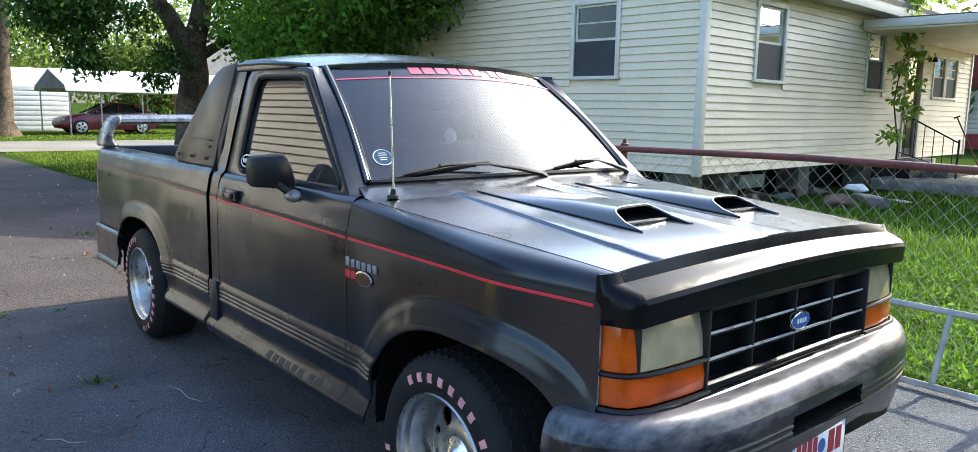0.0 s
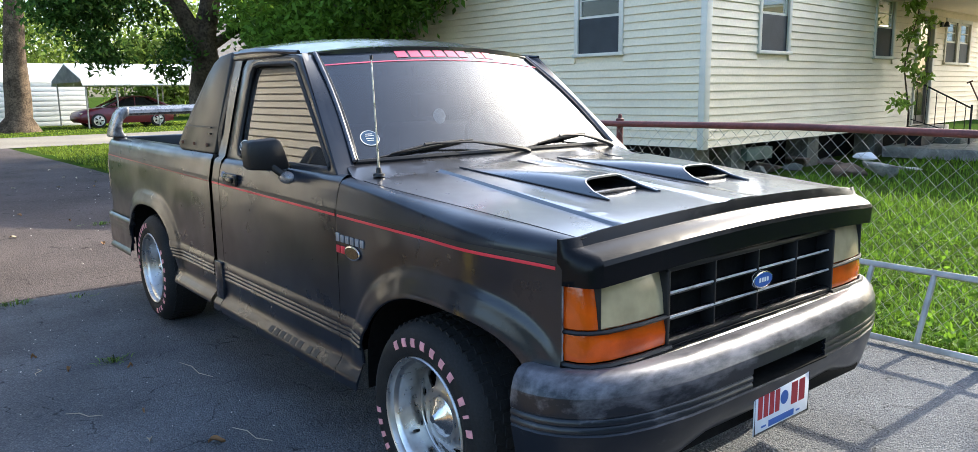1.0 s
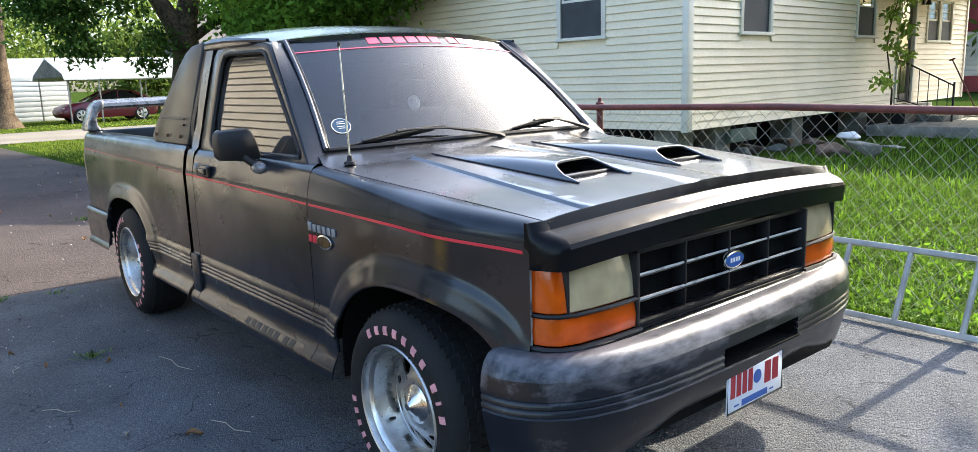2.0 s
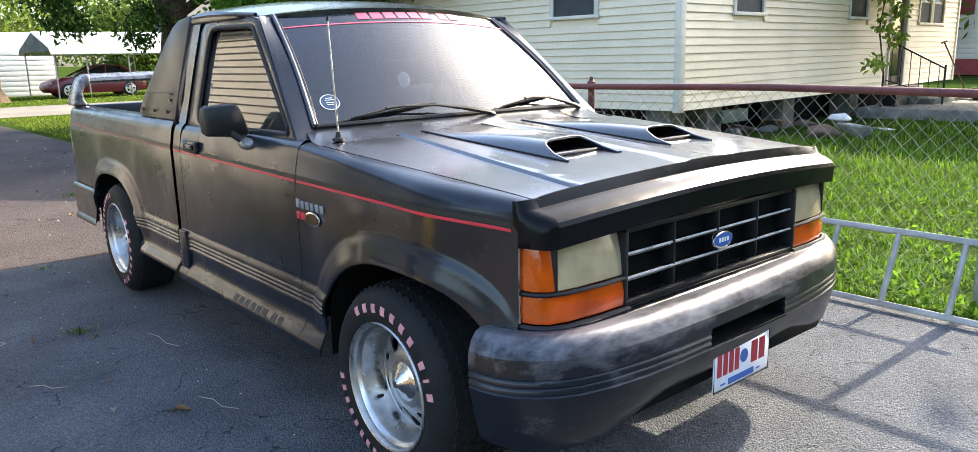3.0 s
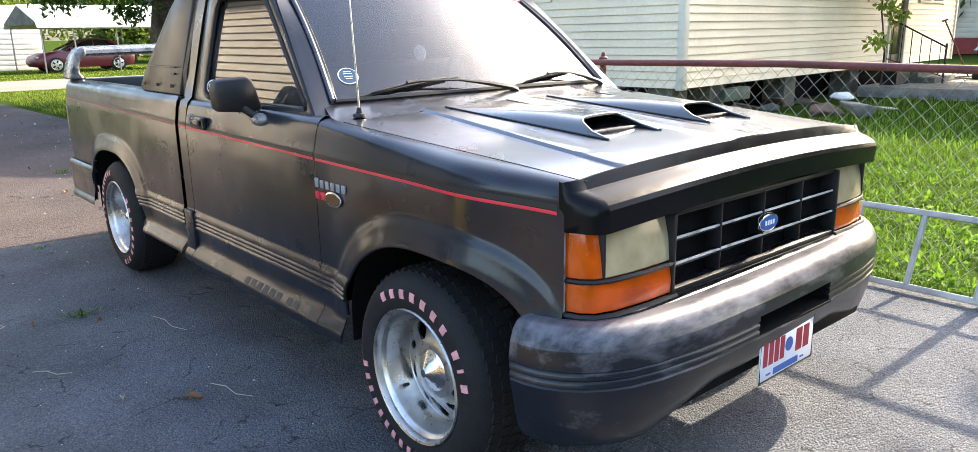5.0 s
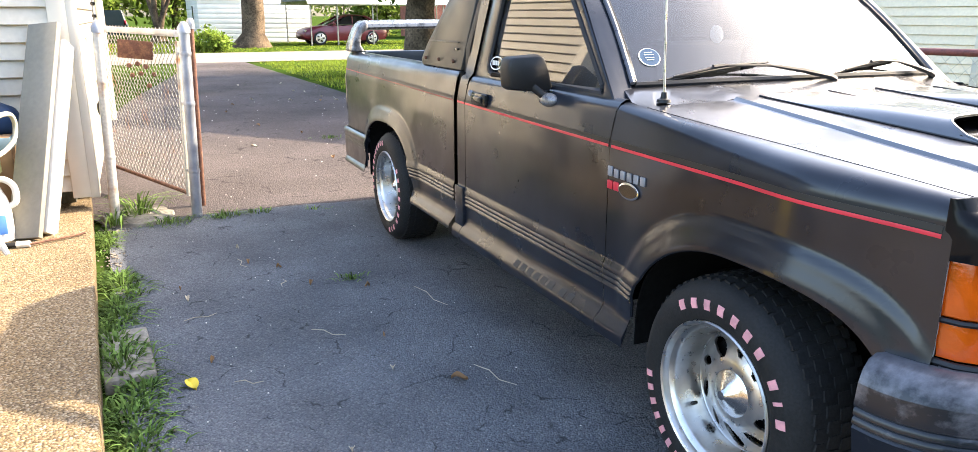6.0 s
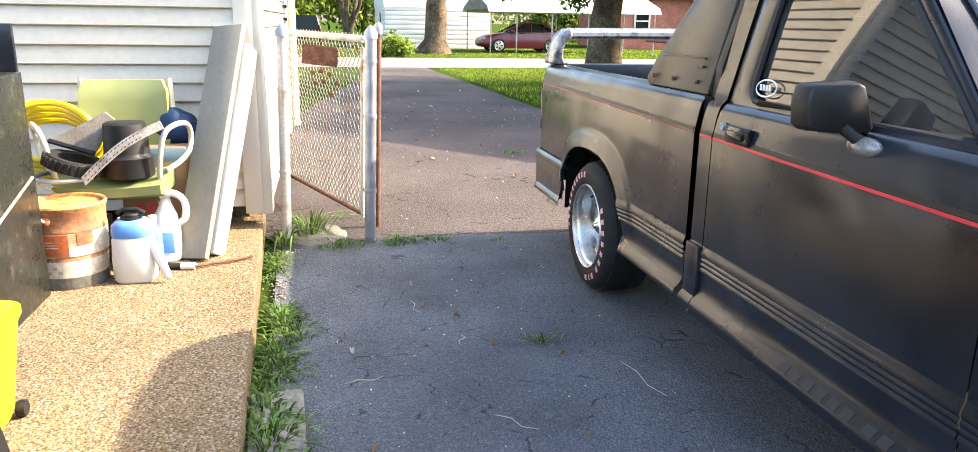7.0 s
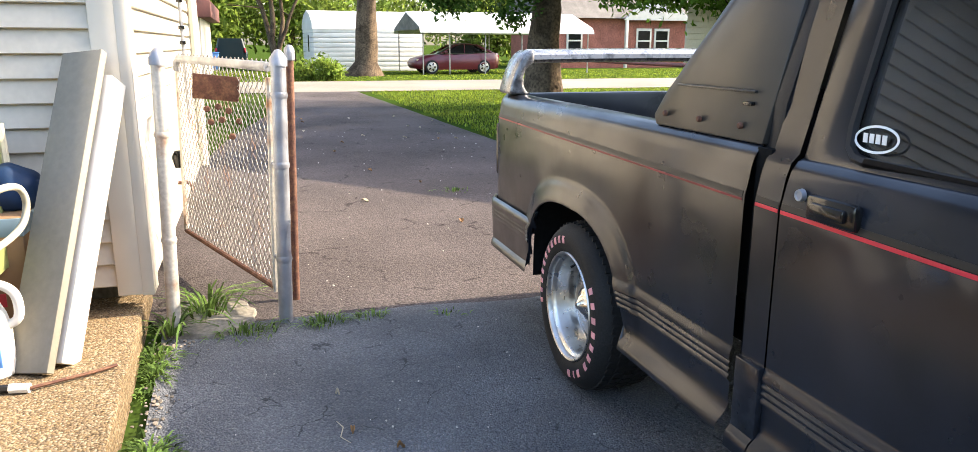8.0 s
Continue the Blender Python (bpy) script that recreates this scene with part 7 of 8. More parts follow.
# ---- rubble and steps by the far house ----
def rock(name, at, size, mat, label, seed, category="rock"):
    """A broken lump with flat faces and sharp arrises."""
    r = np.random.default_rng(seed)
    bm = bmesh.new()
    for p in r.uniform(-1, 1, size=(16, 3)):
        bm.verts.new((p[0] * size[0], p[1] * size[1], (p[2] + 1) * size[2]))
    made = bmesh.ops.convex_hull(bm, input=bm.verts[:])
    bmesh.ops.delete(bm, geom=[v for v in set(made["geom_interior"]) | set(made["geom_unused"]) if isinstance(v, bmesh.types.BMVert)], context="VERTS")
    bmesh.ops.bevel(bm, geom=bm.edges[:], offset=min(size) * 0.1, segments=1, affect="EDGES")
    ob = part(name, bm, mat, None, "", 20)
    ob.matrix_basis = Matrix.Translation(at)
    return tagged(ob, label, category, "rubble under the house")
rock("rock", (-3.2, 9.15, -0.03), (0.3, 0.2, 0.15), CONCRETE, "pale broken concrete lump on the lawn", 3)
rock("rock", (-3.62, 9.0, -0.03), (0.3, 0.24, 0.11), BROWN_BLOCK, "low brown broken block beside the concrete lump", 5)
rock("rock", (-3.5, 9.35, 0.17), (0.2, 0.12, 0.08), PLATE_WHITE, "pale slab scrap lying on the broken blocks", 8)
rock("rock", (-3.3, 10.35, -0.02), (0.22, 0.1, 0.03), WHITE_TANK, "flat white scrap lying on the grass", 7)
for i, (x, y, w, h) in enumerate(((-4.62, 8.3, 0.2, 0.1), (-4.75, 8.75, 0.26, 0.08), (-4.6, 9.2, 0.18, 0.07), (-4.85, 9.8, 0.24, 0.1), (-4.9, 7.7, 0.22, 0.12), (-4.7, 10.6, 0.25, 0.06))):
    rock("rock", (x, y, -0.03), (w, w * 0.8, h), BROWN_BLOCK if i % 2 else BLOCK, "broken block in the dark below the house", 20 + i)
steps = thing("steps", m2 @ Matrix.Translation((7.2, 0.0, 0.0)), "concrete porch steps with a thin black iron handrail", "steps")
for i in range(3):
    part("tread", box_bm((0.0, 0.06 + i * 0.3, 0.17), (1.25, 0.06 + (i + 1) * 0.3, 0.48 - i * 0.1), 0.008), BLOCK if i else CONCRETE, steps)
for x0 in (-0.06,):
    part("handrail", tube_bm([(x0, 0.05, 1.36), (x0 + 0.03, 0.25, 1.28), (x0 + 0.16, 1.05, 0.84)], 0.016, 6), MATT, steps)
    part("lower_rail", tube_bm([(x0, 0.08, 0.62), (x0 + 0.16, 1.05, 0.3)], 0.01, 5), MATT, steps)
    for i in range(6):
        t = (i + 0.5) / 6
        part("baluster", tube_bm([(x0 + 0.16 * t, lerp(0.08, 1.05, t), lerp(0.62, 0.3, t)), (x0 + 0.16 * t, lerp(0.08, 1.05, t), lerp(1.36, 0.84, t))], 0.008, 5), MATT, steps)
    part("newel", tube_bm([(x0 + 0.17, 1.06, 0.165), (x0 + 0.17, 1.06, 0.9)], 0.02, 6), MATT, steps)
planter = thing("planter", m2 @ Matrix.Translation((6.7, 0.42, 0.165)), "dark plastic planter box beside the porch steps", "planter")
bm = bmesh.new()
loft(bm, [[(x * k, y * k, z) for x, y in ((-0.36, -0.15), (0.36, -0.15), (0.36, 0.15), (-0.36, 0.15))] for k, z in ((0.86, 0.0), (1.0, 0.25), (1.06, 0.25), (1.06, 0.28), (0.94, 0.28), (0.9, 0.2))], closed=True, caps=True)
part("planter_body", tidy(bm), MATT, planter)
shovel = thing("shovel", m2 @ Matrix.Translation((8.5, 0.75, 0.168)), "rusty long-handled tool leaning by the porch", "tool")
part("shaft", tube_bm([(0.55, 0.3, 0.02), (0.0, -0.1, 1.15)], 0.014, 6), RUST, shovel)
part("grip", tube_bm([(-0.03, -0.14, 1.13), (0.03, -0.06, 1.17)], 0.018, 6), RUST, shovel)
bucket_p = thing("pot", m2 @ Matrix.Translation((8.9, 1.25, 0.168)), "small dark plant pot on the porch slab", "pot")
part("pot_body", lathe_bm([(0.0, 0.01), (0.1, 0.0), (0.13, 0.22), (0.14, 0.22), (0.14, 0.24), (0.12, 0.24), (0.1, 0.05), (0.0, 0.05)], None, 18), MATT, bucket_p)
bucket_q = thing("pot", m2 @ Matrix.Translation((9.0, 1.75, 0.168)), "pale plant pot on the porch slab", "pot")
part("pot_body", lathe_bm([(0.0, 0.01), (0.1, 0.0), (0.13, 0.2), (0.14, 0.2), (0.14, 0.22), (0.12, 0.22), (0.1, 0.05), (0.0, 0.05)], None, 18), TRIM, bucket_q)
lumber = thing("lumber", m2 @ Matrix.Translation((9.3, 0.9, 0.168)), "short grey boards lying on the porch slab", "boards")
for k in range(3):
    part("board", box_bm((-0.7, 0.12 * k, 0.03 * (k % 2)), (0.75, 0.12 * k + 0.1, 0.03 * (k % 2) + 0.028), 0.003, Matrix.Rotation(radians(12 + 6 * k), 4, "Z")), PLANK, lumber)

# ---- far things across the road ----
CAR_RED = material("dark_red_car_paint", (0.1, 0.006, 0.014), 0.35, 0.0, Coat_Weight=0.25, Coat_Roughness=0.04, stain=0.1)
METAL_ROOF = material("white_sheet_metal", (0.62, 0.62, 0.6), 0.4, stain=0.1, stain_scale=1.5)
BRICK = material("red_brick", (0.28, 0.1, 0.07), 0.9, stain=0.2, stain_scale=2, grain=0.3, grain_scale=12)


def saloon(at, turn_deg, length, paint, label):
    """A four-door car, its nose along +x."""
    car = thing("car", Matrix.Translation(at) @ Matrix.Rotation(radians(turn_deg), 4, "Z"), label, "car")
    L = length / 2
    bm = bmesh.new()
    rows = []
    for t, zb, zt, w in ((-1.0, 0.45, 0.75, 0.62), (-0.97, 0.28, 0.95, 0.76), (-0.85, 0.22, 1.0, 0.86), (-0.6, 0.2, 0.97, 0.9), (0.0, 0.2, 0.93, 0.91), (0.45, 0.2, 0.9, 0.9), (0.75, 0.2, 0.82, 0.87), (0.93, 0.24, 0.7, 0.76), (1.0, 0.38, 0.55, 0.6)):
        rows.append([(t * L, y * w, z) for y, z in ((-0.94, zb), (-1, lerp(zb, zt, 0.35)), (-0.98, lerp(zb, zt, 0.75)), (-0.9, zt), (-0.4, zt + 0.025), (0.4, zt + 0.025), (0.9, zt), (0.98, lerp(zb, zt, 0.75)), (1, lerp(zb, zt, 0.35)), (0.94, zb))])
    loft(bm, rows, closed=True, caps=True)
    part("body", tidy(bm), paint, car, "", 60)
    bm = bmesh.new()
    rows = []
    for z, x0, x1, w in ((0.9, -0.78, 0.42, 0.83), (1.15, -0.62, 0.2, 0.74), (1.36, -0.42, 0.02, 0.64), (1.42, -0.3, -0.06, 0.56)):
        rows.append([(x0 * L, -w * 0.85, z), (lerp(x0, x1, 0.25) * L, -w, z), (lerp(x0, x1, 0.75) * L, -w, z), (x1 * L, -w * 0.85, z), (x1 * L + 0.05, 0, z), (x1 * L, w * 0.85, z), (lerp(x0, x1, 0.75) * L, w, z), (lerp(x0, x1, 0.25) * L, w, z), (x0 * L, w * 0.85, z), (x0 * L - 0.05, 0, z)])
    loft(bm, rows, closed=True, caps=True)
    part("glasshouse", tidy(bm), GLOSS, car, "dark car windows", 50)
    bm = bmesh.new()
    rows = []
    for x, z, w in ((0.06, 1.36, 0.6), (0.0, 1.41, 0.62), (-0.15, 1.45, 0.62), (-0.3, 1.455, 0.61), (-0.42, 1.42, 0.6), (-0.5, 1.37, 0.58)):
        rows.append([(x * L, u * w, z - 0.05 * u * u) for u in np.linspace(-1, 1, 9)])
    loft(bm, rows)
    part("roof", thick(tidy(bm), 0.03), paint, car, "", 60)
    for s in (-1, 1):
        for pts, r in (([(0.43 * L, s * 0.78, 0.93), (0.2 * L, s * 0.7, 1.17), (0.02 * L, s * 0.61, 1.37)], 0.028), ([(-0.44 * L, s * 0.6, 1.38), (-0.6 * L, s * 0.69, 1.2), (-0.8 * L, s * 0.76, 1.0)], [0.04, 0.07, 0.06]), ([(-0.14 * L, s * 0.84, 0.93), (-0.16 * L, s * 0.66, 1.38)], 0.025)):
            part("pillar", tube_bm(pts, r, 6), paint, car)
        part("window_trim", tube_bm([(0.4 * L, s * 0.845, 0.945), (-0.1 * L, s * 0.86, 0.955), (-0.66 * L, s * 0.82, 0.99)], 0.012, 5), CHROME, car)
        part("door_mirror", box_bm((0.27 * L, s * 0.93 - 0.07, 0.95), (0.33 * L, s * 0.93 + 0.07, 1.06), 0.03), paint, car)
    for x in (-0.6 * L, 0.62 * L):
        for s in (-1, 1):
            m = Matrix.Translation((x, s * 0.875, 0.33)) @ Matrix.Rotation(radians(-s * 90), 4, "X")
            w = part("wheel", lathe_bm([(0.2, 0.0), (0.24, 0.03), (0.32, 0.02), (0.33, -0.05), (0.33, -0.18), (0.2, -0.2)], m, 28), RUBBER, car)
            part("rim", lathe_bm([(0.0, 0.03), (0.05, 0.03), (0.2, 0.015), (0.225, 0.035), (0.24, 0.025)], m, 20), ALU, w)
            bm = bmesh.new()
            for k in range(5):
                box(bm, (0.08, -0.03, 0.021), (0.19, 0.03, 0.03), 0.0, m @ Matrix.Rotation(2 * math.pi * (k + 0.5) / 5, 4, "Z"))
            part("rim_gap", bm, DARK, w)
    for s in (-1, 1):
        part("headlamp", box_bm((0.84 * L, s * 0.62 - 0.14, 0.6), (0.95 * L, s * 0.62 + 0.1, 0.7), 0.03), LENS, car)
        part("tail_lamp", box_bm((-0.99 * L, s * 0.62 - 0.14, 0.75), (-0.93 * L, s * 0.62 + 0.12, 0.87), 0.02), RED, car)
    return car


saloon((-37.6, 7.55, ground_height(-37, 0)), -86, 4.3, CAR_RED, "dark maroon saloon car parked under an open carport")
suv = thing("suv", (-51, -3.0, ground_height(-51, 0)), "dark blue-green sport utility car parked beyond the road", "car")
bm = bmesh.new()
loft(bm, [[(x, y * w, z) for y, z in ((-0.95, 0.35), (-1, 0.9), (-0.9, 1.1), (-0.72, 1.75), (0.72, 1.75), (0.9, 1.1), (1, 0.9), (0.95, 0.35))] for x, w in ((2.2, 0.85), (2.1, 0.95), (-1.0, 0.95), (-2.0, 0.9))], closed=True, caps=True)
part("body", tidy(bm), material("dark_green_car_paint", (0.01, 0.025, 0.03), 0.25), suv)
part("rear_window", box_bm((2.08, -0.66, 1.12), (2.17, 0.66, 1.6), 0.02), GLOSS, suv)
for s in (-1, 1):
    part("tail_lamp", box_bm((2.12, s * 0.78 - 0.1, 0.9), (2.2, s * 0.78 + 0.06, 1.2), 0.02), RED, suv)
    for x in (-1.3, 1.4):
        part("wheel", lathe_bm([(0.0, 0.0), (0.25, 0.0), (0.34, -0.02), (0.34, -0.2), (0.0, -0.2)], Matrix.Translation((x, s * 0.92, 0.34)) @ Matrix.Rotation(radians(-s * 90), 4, "X"), 20), RUBBER, suv)
bin_ = thing("bin", (-47, -3.9, ground_height(-47, 0)), "blue plastic wheeled bin beyond the road", "bin")
part("bin_body", box_bm((-0.3, -0.28, 0.0), (0.3, 0.28, 0.9), 0.04), BLUE_PLASTIC, bin_)
part("bin_lid", box_bm((-0.33, -0.31, 0.9), (0.33, 0.31, 0.97), 0.03), BLUE_PLASTIC, bin_)

# carport: gabled sheet roof on thin posts
carport = thing("carport", Matrix.Translation((-38.5, 9.65, ground_height(-38, 0))) @ Matrix.Rotation(radians(4), 4, "Z"), "open steel carport with a pale sheet-metal gable roof", "carport")
for x in (-2.6, 1.9):
    for y in (-4.0, -2.7, -0.9, 1.0, 2.9, 4.6):
        part("post", tube_bm([(x, y, 0.0), (x, y, 2.05)], 0.035, 6), WIRE, carport)
bm = bmesh.new()
loft(bm, [[(x, dy, z) for x, z in ((-2.9, 1.95), (-2.7, 2.2), (-0.35, 2.95), (2.0, 2.2), (2.2, 1.95), (2.2, 1.9), (1.98, 2.12), (-0.35, 2.88), (-2.66, 2.12), (-2.86, 1.9))] for dy in (0.0, 0.485)], closed=True, caps=True)
sheet = part("roof_sheet", tidy(bm), METAL_ROOF, carport)
for i in range(18):
    ob = sheet if i == 0 else new("roof_sheet", sheet.data)
    ob.parent = carport
    ob.location = (0, -4.2 + i * 0.5, 0)
part("gable_end", plate([(-2.66, 2.05), (2.0, 2.05), (1.98, 2.15), (-0.35, 2.88), (-2.66, 2.15)], 0.03, Matrix(((1, 0, 0, 0), (0, 0, 1, -4.18), (0, 1, 0, 0), (0, 0, 0, 1)))), BLOCK, carport)
shed = thing("shed", Matrix.Translation((-45.0, 4.1, ground_height(-45, 0))) @ Matrix.Rotation(radians(3), 4, "Z"), "white ribbed metal shed with a rounded roof", "shed")
for i in range(9):
    z = i * 0.25
    part("shed_panel", box_bm((-2.3, -2.95, z), (2.3, 2.95, z + 0.235), 0.012), METAL_ROOF, shed)
bm = bmesh.new()
loft(bm, [[(x, y, z) for x, z in ((-2.35, 2.2), (-2.2, 2.55), (-1.2, 3.0), (0, 3.2), (1.2, 3.0), (2.2, 2.55), (2.35, 2.2))] for y in (-2.98, 2.98)], closed=True, caps=True)
part("shed_roof", tidy(bm), METAL_ROOF, shed)
part("shed_vent", box_bm((0.3, -2.985, 1.0), (0.55, -2.955, 1.9), 0.005), GLOSS, shed)

brick_house = thing("brick_house", (-50, 22.5, ground_height(-50, 0)), "red brick house with white-framed windows beyond the road", "house")
part("wall", box_bm((-4, -6.5, 0.0), (3.0, 6.5, 3.2)), BRICK, brick_house)
bm = bmesh.new()
loft(bm, [[(x, y, z) for x, z in ((-4.5, 3.1), (3.5, 3.1), (-0.5, 6.2))] for y in (-7, 7)], closed=True, caps=True)
part("roof", tidy(bm), SHINGLE, brick_house)
part("porch_gable", plate([(-2.4, 3.0), (2.4, 3.0), (0, 5.2)], 0.2, Matrix(((0, 0, 1, 3.6), (1, 0, 0, 1.0), (0, 1, 0, 0), (0, 0, 0, 1)))), TRIM, brick_house)
for y in (-4.6, 0.3, 1.6, 4.6):
    w = part("window", box_bm((3.0, y - 0.55, 0.95), (3.06, y + 0.55, 2.5), 0.01), TRIM, brick_house)
    for k in (0, 1):
        part("pane", box_bm((3.06, y - 0.42, 1.08 + k * 0.68), (3.075, y + 0.42, 1.66 + k * 0.68)), GLOSS, w)
for y in (-1.2, 3.2):
    part("porch_post", box_bm((3.4, y - 0.09, 0.0), (3.6, y + 0.09, 3.0), 0.01), TRIM, brick_house)
neighbour = thing("house", (-37, -7.0, ground_height(-37, 0)), "small white house with a brown roof edge by the road", "house")
part("wall", box_bm((-4, -3, 0), (4, 3.3, 2.35)), SIDING_A, neighbour)
part("roof", box_bm((-4.4, -3.4, 2.35), (4.4, 3.74, 3.0), 0.05), material("brown_roof_edge", (0.09, 0.03, 0.025), 0.8, stain=0.2), neighbour)
part("downspout", tube_bm([(4.08, 3.2, 0.0), (4.08, 3.2, 2.35)], 0.05, 8), TRIM, neighbour)
far_house = thing("outbuilding", (-8.0, 38.0, 0.0), "white outbuilding with dark red base and downspout", "outbuilding")
part("wall", box_bm((-6, -3, 0.66), (8, 3, 5.2)), TRIM, far_house)
for k in range(22):
    part("siding_board", box_bm((-6.02, -3.03, 0.68 + k * 0.2), (8.02, -2.99, 0.87 + k * 0.2), 0.004), TRIM, far_house)
RED_TRIM = material("dark_red_trim", (0.2, 0.03, 0.03), 0.7, stain=0.2)
part("base_band", box_bm((-6.02, -3.05, 0.0), (8.02, 3.02, 0.66)), RED_TRIM, far_house, "dark red base band")
part("shutter", box_bm((-3.0, -3.08, 2.5), (-2.3, -3.03, 4.1), 0.01), RED_TRIM, far_house, "dark red shutter")
part("shutter", box_bm((-0.7, -3.08, 2.5), (0.0, -3.03, 4.1), 0.01), RED_TRIM, far_house, "dark red shutter")
w = part("window", box_bm((-2.25, -3.07, 2.45), (-0.75, -3.03, 4.15), 0.01), TRIM, far_house)
part("pane", box_bm((-2.1, -3.085, 2.6), (-0.9, -3.071, 4.0)), GLOSS, w)
part("roof", box_bm((-6.4, -3.5, 5.2), (8.4, 3.5, 5.45)), SHINGLE, far_house)
part("downspout", tube_bm([(-1.7, -3.12, 5.1), (-1.7, -3.12, 0.3), (-1.78, -3.3, 0.15)], 0.06, 8), TRIM, far_house)


# ---- plants ----
rng = np.random.default_rng(7)


def leaf_sheet(name, centres, size, mat, parent=None, droop=0.25, narrow=0.42, spread=0.35):
    """Leaves as pointed, slightly bent blades of their own, at the given places."""
    n = len(centres)
    d = rng.normal(size=(n, 3))
    d[:, 2] -= droop
    d /= np.linalg.norm(d, axis=1, keepdims=True)
    r = rng.normal(size=(n, 3))
    w = np.cross(d, r)
    w /= np.linalg.norm(w, axis=1, keepdims=True) + 1e-9
    up = np.cross(w, d)
    s = size * (1 + spread * rng.uniform(-1, 1, size=(n, 1)))
    base = centres
    mid = base + d * s * 0.45 - up * s * 0.04
    verts = np.stack([base, mid + w * s * narrow * 0.5, base + d * s - up * s * 0.16, mid - w * s * narrow * 0.5], 1).reshape(-1, 3)
    idx = np.arange(n)[:, None] * 4
    faces = np.concatenate([idx + [[0, 1, 2]], idx + [[0, 2, 3]]], 0)
    return sheet_object(name, verts.tolist(), faces.tolist(), mat, parent, True)


def crown_points(blobs, clumps, per, sigma):
    """Leaf places: clumps spread near the surface of each ellipsoid, leaves scattered in each clump."""
    out = []
    for centre, radii in blobs:
        u = rng.normal(size=(clumps, 3))
        u /= np.linalg.norm(u, axis=1, keepdims=True)
        u *= rng.uniform(0.45, 1.0, size=(clumps, 1)) ** 0.5
        c = np.array(centre) + u * np.array(radii)
        k = rng.normal(size=(clumps, per, 3)) * sigma * np.array([1.0, 1.0, 0.7])
        out.append((c[:, None, :] + k).reshape(-1, 3))
    return np.concatenate(out)


def limb_tube(bm, a, b, r0, r1, sag=0.0, seed=0.0, n=7, sides=9):
    a, b = Vector(a), Vector(b)
    pts, radii = [], []
    for i in range(n):
        t = i / (n - 1)
        w = Vector((noise.noise((t * 2.1, seed, 0.3)), noise.noise((seed, t * 2.3, 1.7)), 0)) * (b - a).length * 0.09 * math.sin(math.pi * t)
        pts.append(a.lerp(b, t) + w + Vector((0, 0, sag * math.sin(math.pi * t))))
        radii.append(lerp(r0, r1, t ** 0.8))
    tube(bm, pts, radii, sides)
    return pts


def tree(at, label, trunk_top, r0, limbs, blobs, clumps, per, leaf, mat, sigma=0.35, flare=1.6, r1=None, seed=1.0, extra=None):
    """Tapered trunk with a root flare, limbs from its upper part, and a crown of separate leaves."""
    t = thing("tree", at, label, "tree")
    bm = bmesh.new()
    top = Vector(trunk_top)
    pts, radii = [], []
    for i in range(10):
        k = i / 9
        pts.append(Vector((top.x * k + 0.06 * noise.noise((k * 3, seed, 0)), top.y * k + 0.06 * noise.noise((seed, k * 3, 0)), -0.1 + (top.z + 0.1) * k)))
        radii.append(lerp(r0, r1 or r0 * 0.62, k) * (1 + (flare - 1) * max(0, 1 - k * top.z / 0.7) ** 2))
    tube(bm, pts, radii, 16)
    for v in bm.verts:
        a = math.atan2(v.co.y, v.co.x)
        v.co += Vector((math.cos(a), math.sin(a), 0)) * (0.05 * r0 * math.sin(7 * a + seed) + 0.12 * r0 * noise.noise((a * 1.5, v.co.z * 0.8, seed)))
    part("trunk", bm, BARK, t, "", 60)
    for i, (a, b, ra) in enumerate(limbs):
        bm = bmesh.new()
        pts = limb_tube(bm, a, b, ra, ra * 0.35, 0.1, seed + i)
        for j in range(4):
            p = pts[3 + j % 4]
            q = Vector(p) + Vector((rng.uniform(-1, 1), rng.uniform(-1, 1), rng.uniform(-0.3, 0.9))) * (Vector(b) - Vector(a)).length * 0.35
            limb_tube(bm, p, q, ra * 0.3, ra * 0.08, 0.0, seed + i + j, 5, 6)
        part("limb", bm, BARK, t, "", 60)
    places = crown_points(blobs, clumps, per, sigma)
    if extra:
        places = np.concatenate([places, crown_points(*extra)])
    crown = leaf_sheet("crown", places, leaf, mat, t)
    crown["kind"] = "stuff"
    return t


